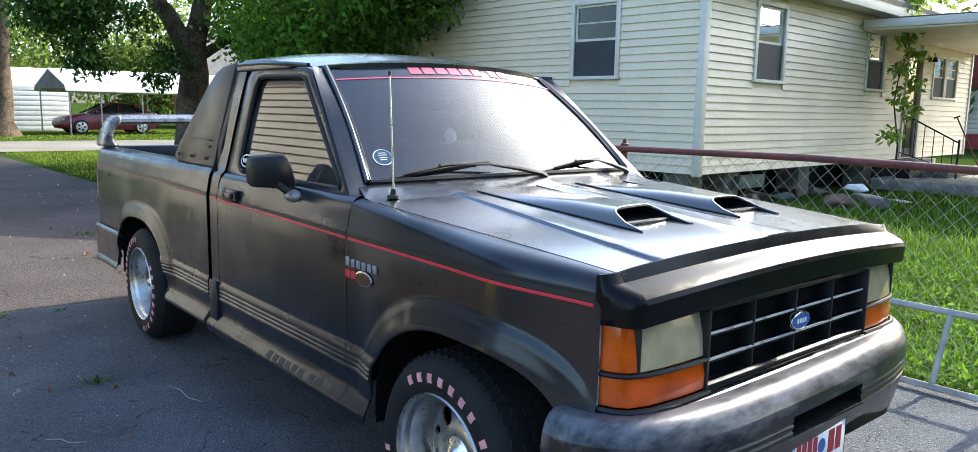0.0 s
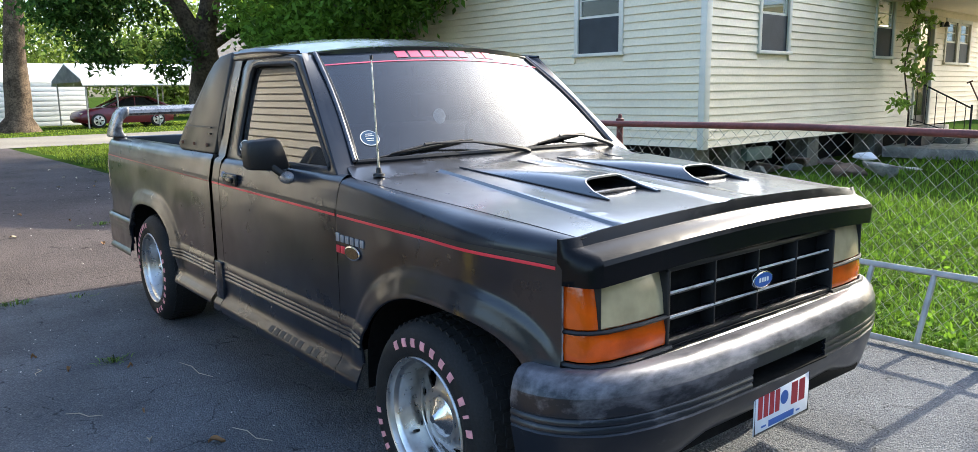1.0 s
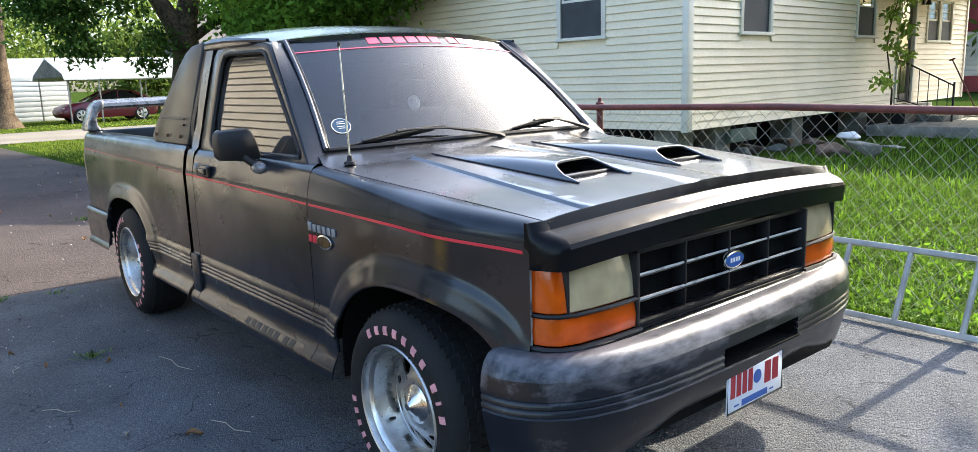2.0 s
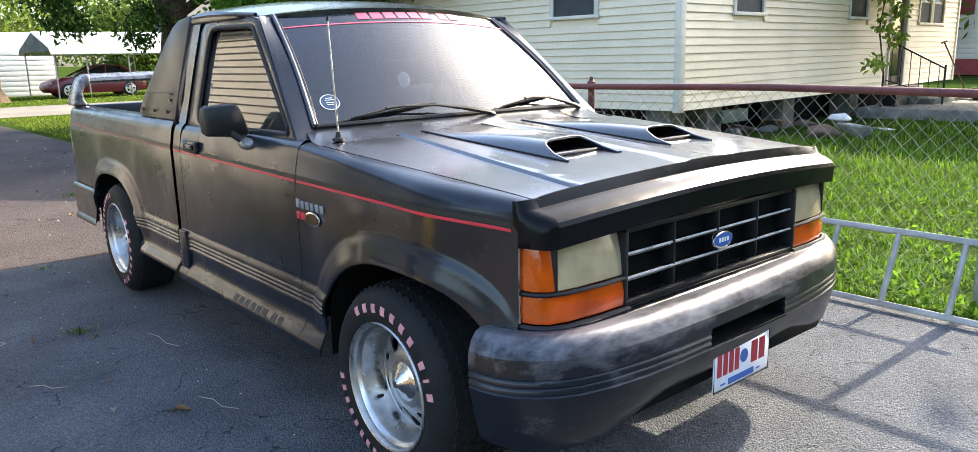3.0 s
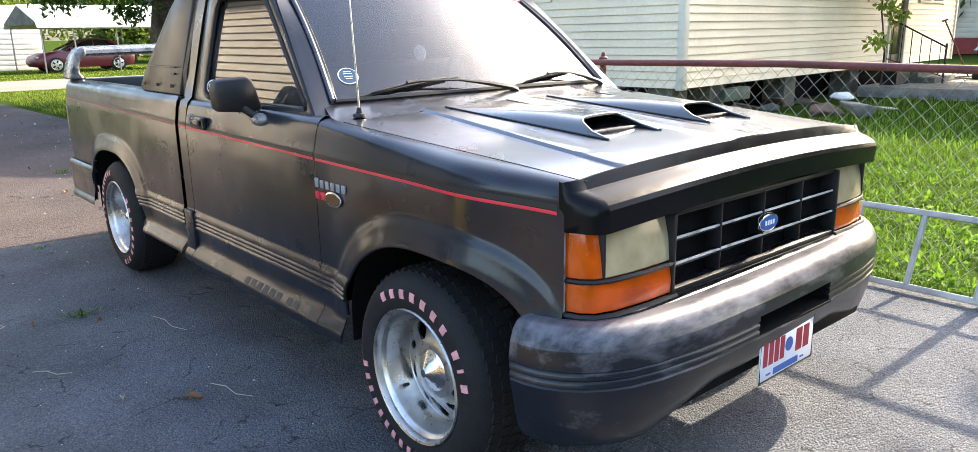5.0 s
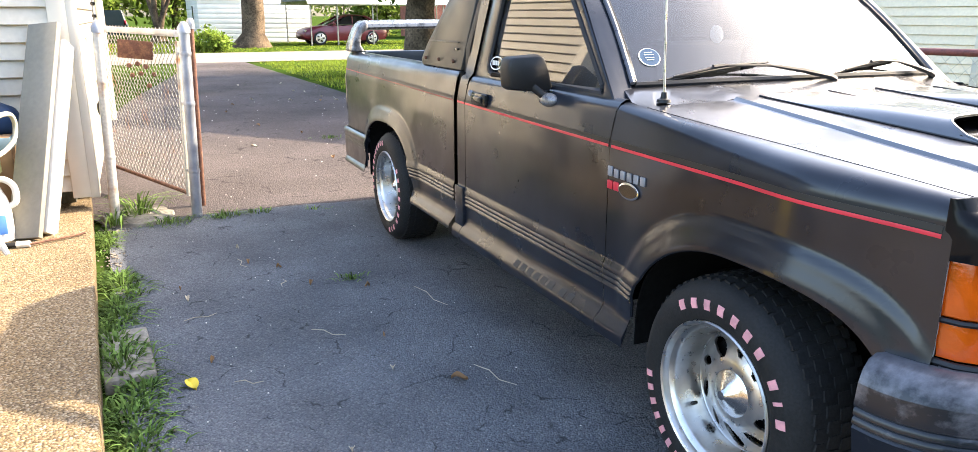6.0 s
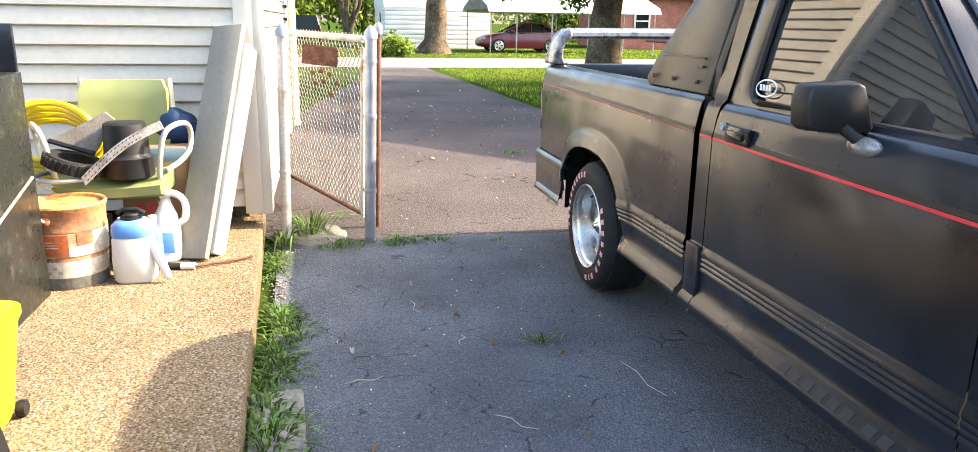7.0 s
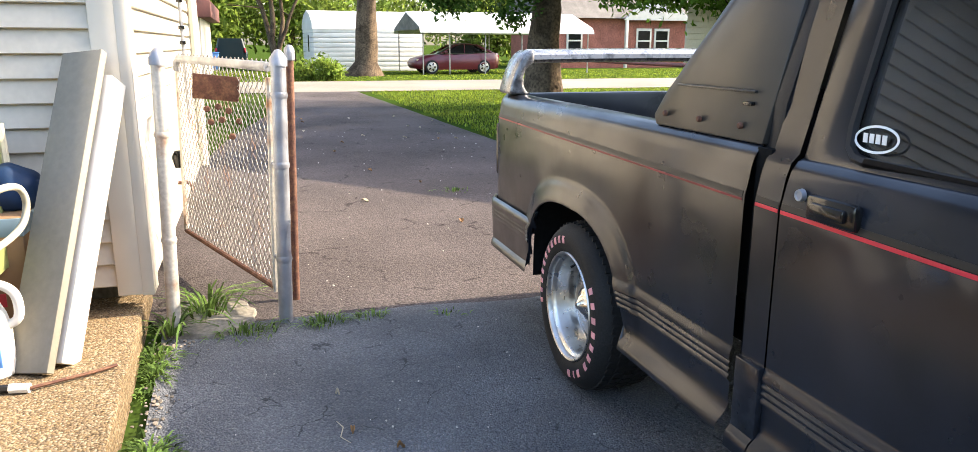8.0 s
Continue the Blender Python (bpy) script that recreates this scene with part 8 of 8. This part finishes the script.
# the big tree on the lawn behind the truck, with low hanging boughs
tree((-16.2, 4.15, ground_height(-16, 0)), "large shade tree with a leaning fork and low leafy boughs", (0.0, 0.0, 2.6), 0.42,
     [((0, 0, 2.2), (-0.5, -1.8, 5.2), 0.26), ((0, 0, 2.5), (0.3, 1.2, 6.0), 0.28), ((0, 0.1, 2.4), (1.2, 0.2, 6.5), 0.2), ((-0.2, -0.9, 3.7), (0.2, -3.2, 3.6), 0.07), ((0, 0.2, 2.4), (0.8, 3.2, 4.2), 0.12), ((-0.3, -1.1, 4.0), (1.2, -3.9, 5.4), 0.08)],
     [((0, 0, 7.5), (4.5, 5.0, 2.2)), ((0.5, -1.7, 5.3), (2.0, 1.5, 1.1)), ((0.2, -2.6, 3.3), (0.6, 0.8, 0.45)), ((0.6, 2.8, 3.9), (1.6, 1.8, 1.0)), ((0.6, 2.0, 2.9), (0.6, 0.9, 0.5)), ((1.0, 0.5, 5.2), (2.2, 2.6, 1.3)), ((-1.0, 3.0, 6.0), (2.0, 2.5, 1.5))],
     110, 34, 0.135, LEAF, 0.3, 1.35, extra=([((0.3, -2.5, 2.75), (0.5, 0.55, 0.35)), ((0.4, -2.2, 2.2), (0.35, 0.35, 0.3)), ((0.4, -0.8, 2.15), (0.35, 0.4, 0.5)), ((0.6, 0.9, 3.0), (0.5, 0.6, 0.5)), ((0.5, 1.5, 2.5), (0.4, 0.5, 0.4)), ((0.3, -1.6, 3.1), (0.5, 0.7, 0.4))], 34, 22, 0.15))
# dense tree between the truck and the far house
tree((-11.5, 5.6, 0.0), "dense bushy tree with long drooping leaves beside the house", (0.0, 0.0, 1.8), 0.16,
     [((0, 0, 1.4), (1.2, -0.6, 3.2), 0.09), ((0, 0, 1.6), (-1.0, -1.0, 3.4), 0.09), ((0, 0, 1.7), (0.2, 0.6, 4.4), 0.1), ((0, 0, 1.6), (1.6, 0.2, 3.0), 0.07)],
     [((0.6, -0.6, 3.0), (1.6, 1.5, 0.9)), ((-0.9, -1.0, 3.2), (1.5, 1.5, 1.0)), ((0.2, 0.0, 4.4), (2.4, 2.2, 1.3)), ((1.9, -0.5, 3.1), (1.0, 0.9, 0.6)), ((2.2, 0.0, 3.9), (1.1, 1.0, 0.8)), ((-2.2, -0.9, 3.6), (1.2, 1.2, 1.1)), ((-0.4, -0.6, 2.3), (1.8, 1.2, 0.5))],
     120, 26, 0.15, LEAF_LIT, 0.22, 1.3, seed=3.0)
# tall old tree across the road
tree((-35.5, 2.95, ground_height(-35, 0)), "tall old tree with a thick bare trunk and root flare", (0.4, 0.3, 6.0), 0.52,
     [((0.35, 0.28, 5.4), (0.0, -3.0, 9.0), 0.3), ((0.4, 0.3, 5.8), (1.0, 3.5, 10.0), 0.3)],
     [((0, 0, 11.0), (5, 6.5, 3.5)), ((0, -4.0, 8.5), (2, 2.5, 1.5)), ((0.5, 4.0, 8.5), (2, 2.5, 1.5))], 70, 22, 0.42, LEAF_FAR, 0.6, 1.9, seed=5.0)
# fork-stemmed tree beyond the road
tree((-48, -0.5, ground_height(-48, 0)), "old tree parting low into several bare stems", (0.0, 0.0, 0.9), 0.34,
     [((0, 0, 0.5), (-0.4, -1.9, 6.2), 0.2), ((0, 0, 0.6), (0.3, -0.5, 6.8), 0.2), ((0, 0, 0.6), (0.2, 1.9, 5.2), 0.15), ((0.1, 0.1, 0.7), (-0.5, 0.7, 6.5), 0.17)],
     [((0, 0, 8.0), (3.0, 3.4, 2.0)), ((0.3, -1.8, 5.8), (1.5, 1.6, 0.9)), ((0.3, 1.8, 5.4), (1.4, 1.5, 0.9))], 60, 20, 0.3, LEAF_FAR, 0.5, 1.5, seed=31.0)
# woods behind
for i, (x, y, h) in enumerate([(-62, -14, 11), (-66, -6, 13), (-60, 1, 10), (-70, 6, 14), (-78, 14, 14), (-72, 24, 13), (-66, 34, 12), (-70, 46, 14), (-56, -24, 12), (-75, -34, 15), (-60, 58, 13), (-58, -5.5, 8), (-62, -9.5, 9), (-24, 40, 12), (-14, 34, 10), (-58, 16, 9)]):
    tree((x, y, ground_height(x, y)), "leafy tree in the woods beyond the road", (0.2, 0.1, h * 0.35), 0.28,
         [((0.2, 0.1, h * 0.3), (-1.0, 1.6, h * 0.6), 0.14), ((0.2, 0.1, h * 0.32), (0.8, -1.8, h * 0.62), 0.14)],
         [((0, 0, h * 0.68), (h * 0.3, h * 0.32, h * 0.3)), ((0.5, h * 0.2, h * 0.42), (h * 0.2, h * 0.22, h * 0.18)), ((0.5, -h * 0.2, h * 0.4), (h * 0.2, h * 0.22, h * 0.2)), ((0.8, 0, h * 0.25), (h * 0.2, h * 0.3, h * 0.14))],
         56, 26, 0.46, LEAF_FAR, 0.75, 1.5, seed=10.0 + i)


def blades(name, xy, zs, low, high, width, mat, label, lean=0.5):
    """Grass as single bent blades."""
    n = len(xy)
    h = rng.uniform(low, high, size=(n, 1))
    a = rng.uniform(0, 2 * math.pi, size=n)
    d = np.stack([np.cos(a), np.sin(a)], 1)
    side = np.stack([-d[:, 1], d[:, 0]], 1)
    b = np.concatenate([xy, zs[:, None]], 1)
    w = np.concatenate([side * width, np.zeros((n, 1))], 1)
    k = lean * rng.uniform(0.2, 1.0, size=(n, 1))
    mid = b + np.concatenate([d * h * k * 0.35, h * 0.6], 1)
    tip = b + np.concatenate([d * h * k, h * (1 - 0.35 * k)], 1)
    verts = np.stack([b - w, b + w, mid + w * 0.8, mid - w * 0.8, tip], 1).reshape(-1, 3)
    i = np.arange(n)[:, None] * 5
    faces = (i + [[0, 1, 2, 3]]).tolist() + (i + [[3, 2, 4]]).tolist()
    ob = sheet_object(name, verts.tolist(), faces, mat, None, True)
    return tagged(ob, label, "grass", kind="stuff")


xy = np.stack([rng.uniform(-7.0, 3.4, 80000), 1.93 + 5.0 * rng.uniform(0, 1, 80000) ** 1.5], 1)
patch = np.sin(xy[:, 0] * 5.1 + 2 * np.sin(xy[:, 1] * 3.3)) + np.sin(xy[:, 1] * 6.7 + 1.5 * np.sin(xy[:, 0] * 2.9))
xy = xy[patch + rng.normal(size=len(xy)) * 0.8 > -0.9]
blades("lawn_grass", xy, np.full(len(xy), -0.02), 0.03, 0.085, 0.0036, GRASS, "sunlit green lawn grass behind the chain-link fence", 1.4)
n = 26000
at = np.stack([rng.uniform(-5.0, 3.2, n), 1.95 + 3.6 * rng.uniform(0, 1, n) ** 1.4, rng.uniform(-0.01, 0.035, n)], 1)
patch = np.sin(at[:, 0] * 7.3 + 3 * np.sin(at[:, 1] * 4.1)) + np.sin(at[:, 1] * 8.9 + 2 * np.sin(at[:, 0] * 3.7))
at = at[patch + rng.normal(size=n) * 0.4 > 0.2]
tagged(leaf_sheet("lawn_weeds", at, 0.042, GRASS, None, -0.5, 0.5), "low broad-leaved weeds in the lawn behind the fence", "weeds", kind="stuff")
xy = np.stack([rng.uniform(-9.0, 6.0, 26000), 6.0 + 8.0 * rng.uniform(0, 1, 26000)], 1)
xy = xy[(xy[:, 0] > -4.0) | (xy[:, 1] < 6.3)]
blades("lawn_grass", xy, np.full(len(xy), -0.02), 0.05, 0.12, 0.006, GRASS, "lawn grass in front of the far house", 0.8)
xy = np.stack([rng.uniform(-22.3, -7.0, 42000), rng.uniform(0.95, 11.0, 42000)], 1)
xy = xy[xy[:, 1] > 1.25 + 0.04 * np.sin(xy[:, 0] * 3)]
blades("lawn_grass", xy, -0.02 - 0.005 * np.maximum(0, -xy[:, 0] - 8), 0.03, 0.09, 0.008, GRASS_DRY_SUNNY, "yellow-green lawn grass between driveway and road", 1.4)
xy = np.stack([rng.uniform(-44.0, -29.5, 30000), rng.uniform(-12.0, 30.0, 30000)], 1)
blades("lawn_grass", xy, -0.02 - 0.005 * np.maximum(0, -xy[:, 0] - 8), 0.02, 0.06, 0.02, GRASS_DRY_SUNNY, "rough yellow-green grass beyond the road", 0.8)


# garden trees that close the place ahead of the truck and behind the patio
# never in view: added to darken reflections, the last to shade the driveway
for i, (x, y, h) in enumerate([(13, -1, 8), (14, 4.5, 7), (14.5, -8.5, 7), (15, 10, 7), (4.0, 9.6, 8.5)]):
    tree((x, y, 0.0), "leafy garden tree out of view, added for dark reflections and shade", (0.2, 0.1, h * 0.3), 0.2,
         [((0.2, 0.1, h * 0.25), (-1.0, 1.6, h * 0.6), 0.12), ((0.2, 0.1, h * 0.28), (0.8, -1.8, h * 0.62), 0.12)],
         [((0, 0, h * 0.68), (h * 0.32, h * 0.36, h * 0.3)), ((0.2, h * 0.2, h * 0.36), (h * 0.22, h * 0.26, h * 0.2)), ((0.2, -h * 0.2, h * 0.36), (h * 0.22, h * 0.26, h * 0.2)), ((0.0, 0, h * 0.16), (h * 0.22, h * 0.36, h * 0.14))],
         60, 20, 0.45, LEAF, 0.5, 1.5, seed=40.0 + i)


def tuft(at, n, spread, low, high, width=0.003, label="tuft of weeds growing at the driveway's edge", mat=None):
    """A clump of bent blades that lean out from its middle."""
    r = rng.normal(size=(n, 2))
    xy = np.array(at[:2]) + r * np.array(spread) * 0.6
    h = rng.uniform(low, high, size=(n, 1)) * rng.uniform(0.6, 1.0, size=(n, 1))
    a = np.arctan2(r[:, 1], r[:, 0]) + rng.normal(size=n) * 0.7
    d = np.stack([np.cos(a), np.sin(a)], 1)
    k = np.clip(np.linalg.norm(r, axis=1, keepdims=True) * 0.5 + rng.uniform(-0.2, 0.6, size=(n, 1)), 0.05, 1.5)
    b = np.concatenate([xy, np.full((n, 1), at[2])], 1)
    w = np.concatenate([np.stack([-d[:, 1], d[:, 0]], 1) * width, np.zeros((n, 1))], 1)
    p1 = b + np.concatenate([d * h * k * 0.3, h * 0.5], 1)
    p2 = b + np.concatenate([d * h * k * 0.75, h * (0.85 - 0.25 * k)], 1)
    p3 = b + np.concatenate([d * h * k * 1.25, h * (1.0 - 0.55 * k)], 1)
    verts = np.stack([b - w * 0.7, b + w * 0.7, p1 + w, p1 - w, p2 + w * 0.8, p2 - w * 0.8, p3], 1).reshape(-1, 3)
    i = np.arange(n)[:, None] * 7
    faces = (i + [[0, 1, 2, 3]]).tolist() + (i + [[3, 2, 4, 5]]).tolist() + (i + [[5, 4, 6]]).tolist()
    ob = sheet_object("weed_tuft", verts.tolist(), faces, mat or WEED, None, True)
    return tagged(ob, label, "weeds", "weeds along the driveway", "stuff")


WEED = leafy("weed_blades", (0.095, 0.16, 0.04), 0.75, 0.38)
for x, y, n, s, hi in ((-3.42, -2.31, 110, 0.06, 0.11), (-3.26, -2.3, 90, 0.05, 0.1), (-3.1, -2.33, 22, 0.03, 0.05), (-2.62, -2.28, 90, 0.06, 0.12), (-2.5, -2.25, 140, 0.07, 0.14), (-2.36, -2.2, 60, 0.06, 0.1), (-2.2, -2.28, 120, 0.06, 0.12), (-2.05, -2.27, 130, 0.06, 0.13), (-1.93, -2.32, 60, 0.04, 0.1),
                       (-1.72, -2.35, 90, 0.04, 0.12), (-1.58, -2.31, 140, 0.06, 0.13), (-1.45, -2.27, 150, 0.07, 0.13), (-1.3, -2.22, 130, 0.07, 0.12), (-1.12, -2.26, 150, 0.08, 0.12), (-0.92, -2.24, 120, 0.07, 0.11), (-0.7, -2.27, 120, 0.08, 0.11), (-0.45, -2.25, 110, 0.08, 0.1)):
    tuft((x, y - 0.03 + 0.03 * (x + 3.42), -0.01), int(n * 2.1), (s * 1.5, s * 0.85), 0.015, hi * 0.55, 0.004)
tuft((-1.7, -2.28, 0.01), 150, (0.1, 0.05), 0.03, 0.1, 0.004)
tuft((-1.5, -2.25, 0.01), 200, (0.12, 0.07), 0.03, 0.1, 0.004)
tuft((-3.6, -2.0, 0.0), 110, (0.06, 0.1), 0.03, 0.08)
tuft((-3.64, -1.66, 0.0), 110, (0.04, 0.1), 0.03, 0.07)
tuft((-3.66, -1.45, 0.0), 60, (0.04, 0.08), 0.02, 0.05)
tuft((-3.85, -2.16, 0.02), 70, (0.06, 0.05), 0.1, 0.24, 0.006)
tuft((-3.62, -2.3, 0.02), 40, (0.04, 0.03), 0.08, 0.2, 0.005)
tuft((-3.6, -1.1, 0.0), 30, (0.04, 0.06), 0.015, 0.04)
tuft((-2.14, -1.235, 0.0), 60, (0.035, 0.05), 0.012, 0.04, 0.003, "small green weed growing through the asphalt")
tuft((-6.6, -0.3, 0.0), 60, (0.1, 0.1), 0.02, 0.05, 0.004, "small green weed growing through the asphalt")
bush = thing("bush", (-30.3, 0.5, ground_height(-30, 0)), "bright green leafy bush beside the road", "bush")
bm = bmesh.new()
for k in range(7):
    limb_tube(bm, (0, 0.1 * (k - 3), 0), (0.1 * (k % 3 - 1), 0.25 * (k - 3), 0.7), 0.015, 0.005, 0, k, 4, 5)
part("stems", bm, BARK, bush)
leaf_sheet("leaves", crown_points([((0, -0.65, 0.36), (0.4, 0.5, 0.34)), ((0, 0.15, 0.44), (0.4, 0.5, 0.38)), ((0, 0.5, 0.3), (0.3, 0.3, 0.25))], 60, 10, 0.1), 0.17, LEAF_FAR, bush, 0.1, 0.45)["kind"] = "stuff"

# sapling against the far house
sap = thing("sapling", m2 @ Matrix.Translation((6.22, 0.35, 0.0)), "slender leafy sapling growing against the house wall", "sapling")
bm = bmesh.new()
limb_tube(bm, (0, 0, 0.0), (0.06, 0.12, 3.5), 0.022, 0.006, 0, 2.0, 10, 6)
SHOOTS = ((0.85, -0.75, 0.4), (1.25, 0.3, 0.25), (1.5, -0.32, 0.2), (1.75, 0.28, 0.3), (2.0, -0.34, 0.25), (2.25, 0.3, 0.3), (2.5, -0.3, 0.2), (2.75, 0.28, 0.2), (3.0, -0.22, 0.2), (3.2, 0.2, 0.15))
for i, (z, dx, dy) in enumerate(SHOOTS):
    limb_tube(bm, (0.02 * z, 0.035 * z, z), (dx - 0.1, dy * 0.4, z + 0.2), 0.007, 0.0025, 0, i + 4.0, 4, 5)
part("stem", bm, BARK, sap)
pts = np.concatenate([crown_points([((dx * 0.9 - 0.12, dy * 0.4, z + 0.16), (0.24, 0.14, 0.11))], 13, 5, 0.06) for z, dx, dy in SHOOTS] + [crown_points([((-0.05, 0.08, 3.45), (0.24, 0.14, 0.22))], 30, 5, 0.06)])
leaf_sheet("leaves", pts, 0.12, LEAF_YOUNG, sap, 0.8, 0.5)

# fallen leaves, twigs and grit on the asphalt
TWIG = material("pale_dry_twig", (0.42, 0.36, 0.26), 0.9, stain=0.2)
DRY = material("dry_brown_leaf", (0.22, 0.12, 0.05), 0.9, stain=0.3, stain_scale=20)
YELLOW_LEAF = material("yellow_leaf", (0.6, 0.45, 0.04), 0.7, stain=0.15, stain_scale=20)


def dry_leaf(x, y, size, turn_deg, mat, label):
    bm = bmesh.new()
    rows = []
    for t in np.linspace(0, 1, 7):
        w = math.sin(math.pi * t) ** 0.8 * 0.32 * size
        rows.append([((t - 0.5) * size, u * w, 0.006 + 0.012 * abs(u) + 0.008 * math.sin(t * 5)) for u in (-1, -0.5, 0, 0.5, 1)])
    loft(bm, rows)
    ob = part("fallen_leaf", thick(tidy(bm), 0.0008), mat)
    ob.matrix_basis = pose(x, y, 0.0, 0, 0, turn_deg)
    return tagged(ob, label, "leaf", "leaves on the driveway")


dry_leaf(-0.92, -1.17, 0.06, 70, DRY, "curled brown leaf lying on the asphalt")
dry_leaf(-1.25, -2.03, 0.07, 20, YELLOW_LEAF, "yellow leaf lying at the driveway's edge")
for i in range(16):
    x, y = rng.uniform(-3.4, 0.2), rng.uniform(-2.1, -1.0)
    dry_leaf(x, y, rng.uniform(0.012, 0.03), rng.uniform(0, 360), DRY if i % 3 else TWIG, "small dry leaf scrap on the asphalt")
for i in range(26):
    dry_leaf(rng.uniform(-14, -4.2), rng.uniform(-1.6, 0.9), rng.uniform(0.03, 0.07), rng.uniform(0, 360), DRY if i % 2 else TWIG, "dry leaf scrap on the sunlit driveway")
for i, (x, y, l, a) in enumerate([(-1.52, -1.5, 0.16, 40), (-0.9, -1.05, 0.22, 15), (-1.9, -1.95, 0.14, 100), (-2.6, -1.7, 0.16, 5), (-0.4, -1.5, 0.12, 130), (-1.2, -1.85, 0.1, 60), (-2.2, -1.55, 0.1, 160), (-1.75, -0.98, 0.3, 8)]):
    bm = tube_bm([(-l / 2, 0, 0.004), (-l / 6, 0.012, 0.006), (l / 5, -0.008, 0.005), (l / 2, 0.015, 0.004)], [0.0012, 0.002, 0.0018, 0.001], 5)
    ob = part("twig", bm, TWIG)
    ob.matrix_basis = pose(x, y, 0.0, 0, 0, a)
    tagged(ob, "thin pale dry grass stalk lying on the asphalt", "twig", "twigs on the driveway")

# pale grit scattered over the asphalt
GRIT = material("pale_grit", (0.5, 0.47, 0.42), 0.9, stain=0.2, per_piece=0.4)
bm = bmesh.new()
for i in range(230):
    x, y = (rng.uniform(-3.6, 1.2), rng.uniform(-2.15, -0.9)) if i < 130 else (rng.uniform(-12, -3.8), rng.uniform(-1.8, 0.9))
    r = rng.uniform(0.0015, 0.0045) * (1.0 if i < 130 else 1.8)
    made = bmesh.ops.create_icosphere(bm, subdivisions=1, radius=r)["verts"]
    k = rng.uniform(0.7, 1.6)
    for v in made:
        v.co = Vector((x + v.co.x * k, y + v.co.y, 0.002 + r * 0.5 + v.co.z * 0.7 + ground_height(x, 0)))
tagged(part("grit", bm, GRIT), "small pale stones and grit scattered over the driveway", "grit", kind="stuff")
EDGE_STONE = material("brown_grey_stones", (0.17, 0.145, 0.115), 0.9, stain=0.3, stain_scale=20, per_piece=0.6)
# stones and crumbs of asphalt in the strip between slab and driveway
bm = bmesh.new()
for i in range(150):
    x, y = (rng.normal(-2.92, 0.13), rng.normal(-2.33, 0.035)) if i < 45 else (rng.uniform(-3.75, -3.45), rng.normal(-2.28, 0.06)) if i < 95 else (rng.uniform(-3.7, -0.6), rng.normal(-2.29, 0.04))
    y += 0.0435 * (x + 3.42)
    r = rng.uniform(0.003, 0.01)
    made = bmesh.ops.create_icosphere(bm, subdivisions=1, radius=r)["verts"]
    k = rng.uniform(0.7, 1.7)
    for v in made:
        v.co = Vector((x + v.co.x * k, y + v.co.y, 0.002 + r * 0.35 + v.co.z * 0.6))
tagged(part("edge_stones", bm, EDGE_STONE), "loose stones and crumbs along the slab's edge", "stones", kind="stuff")
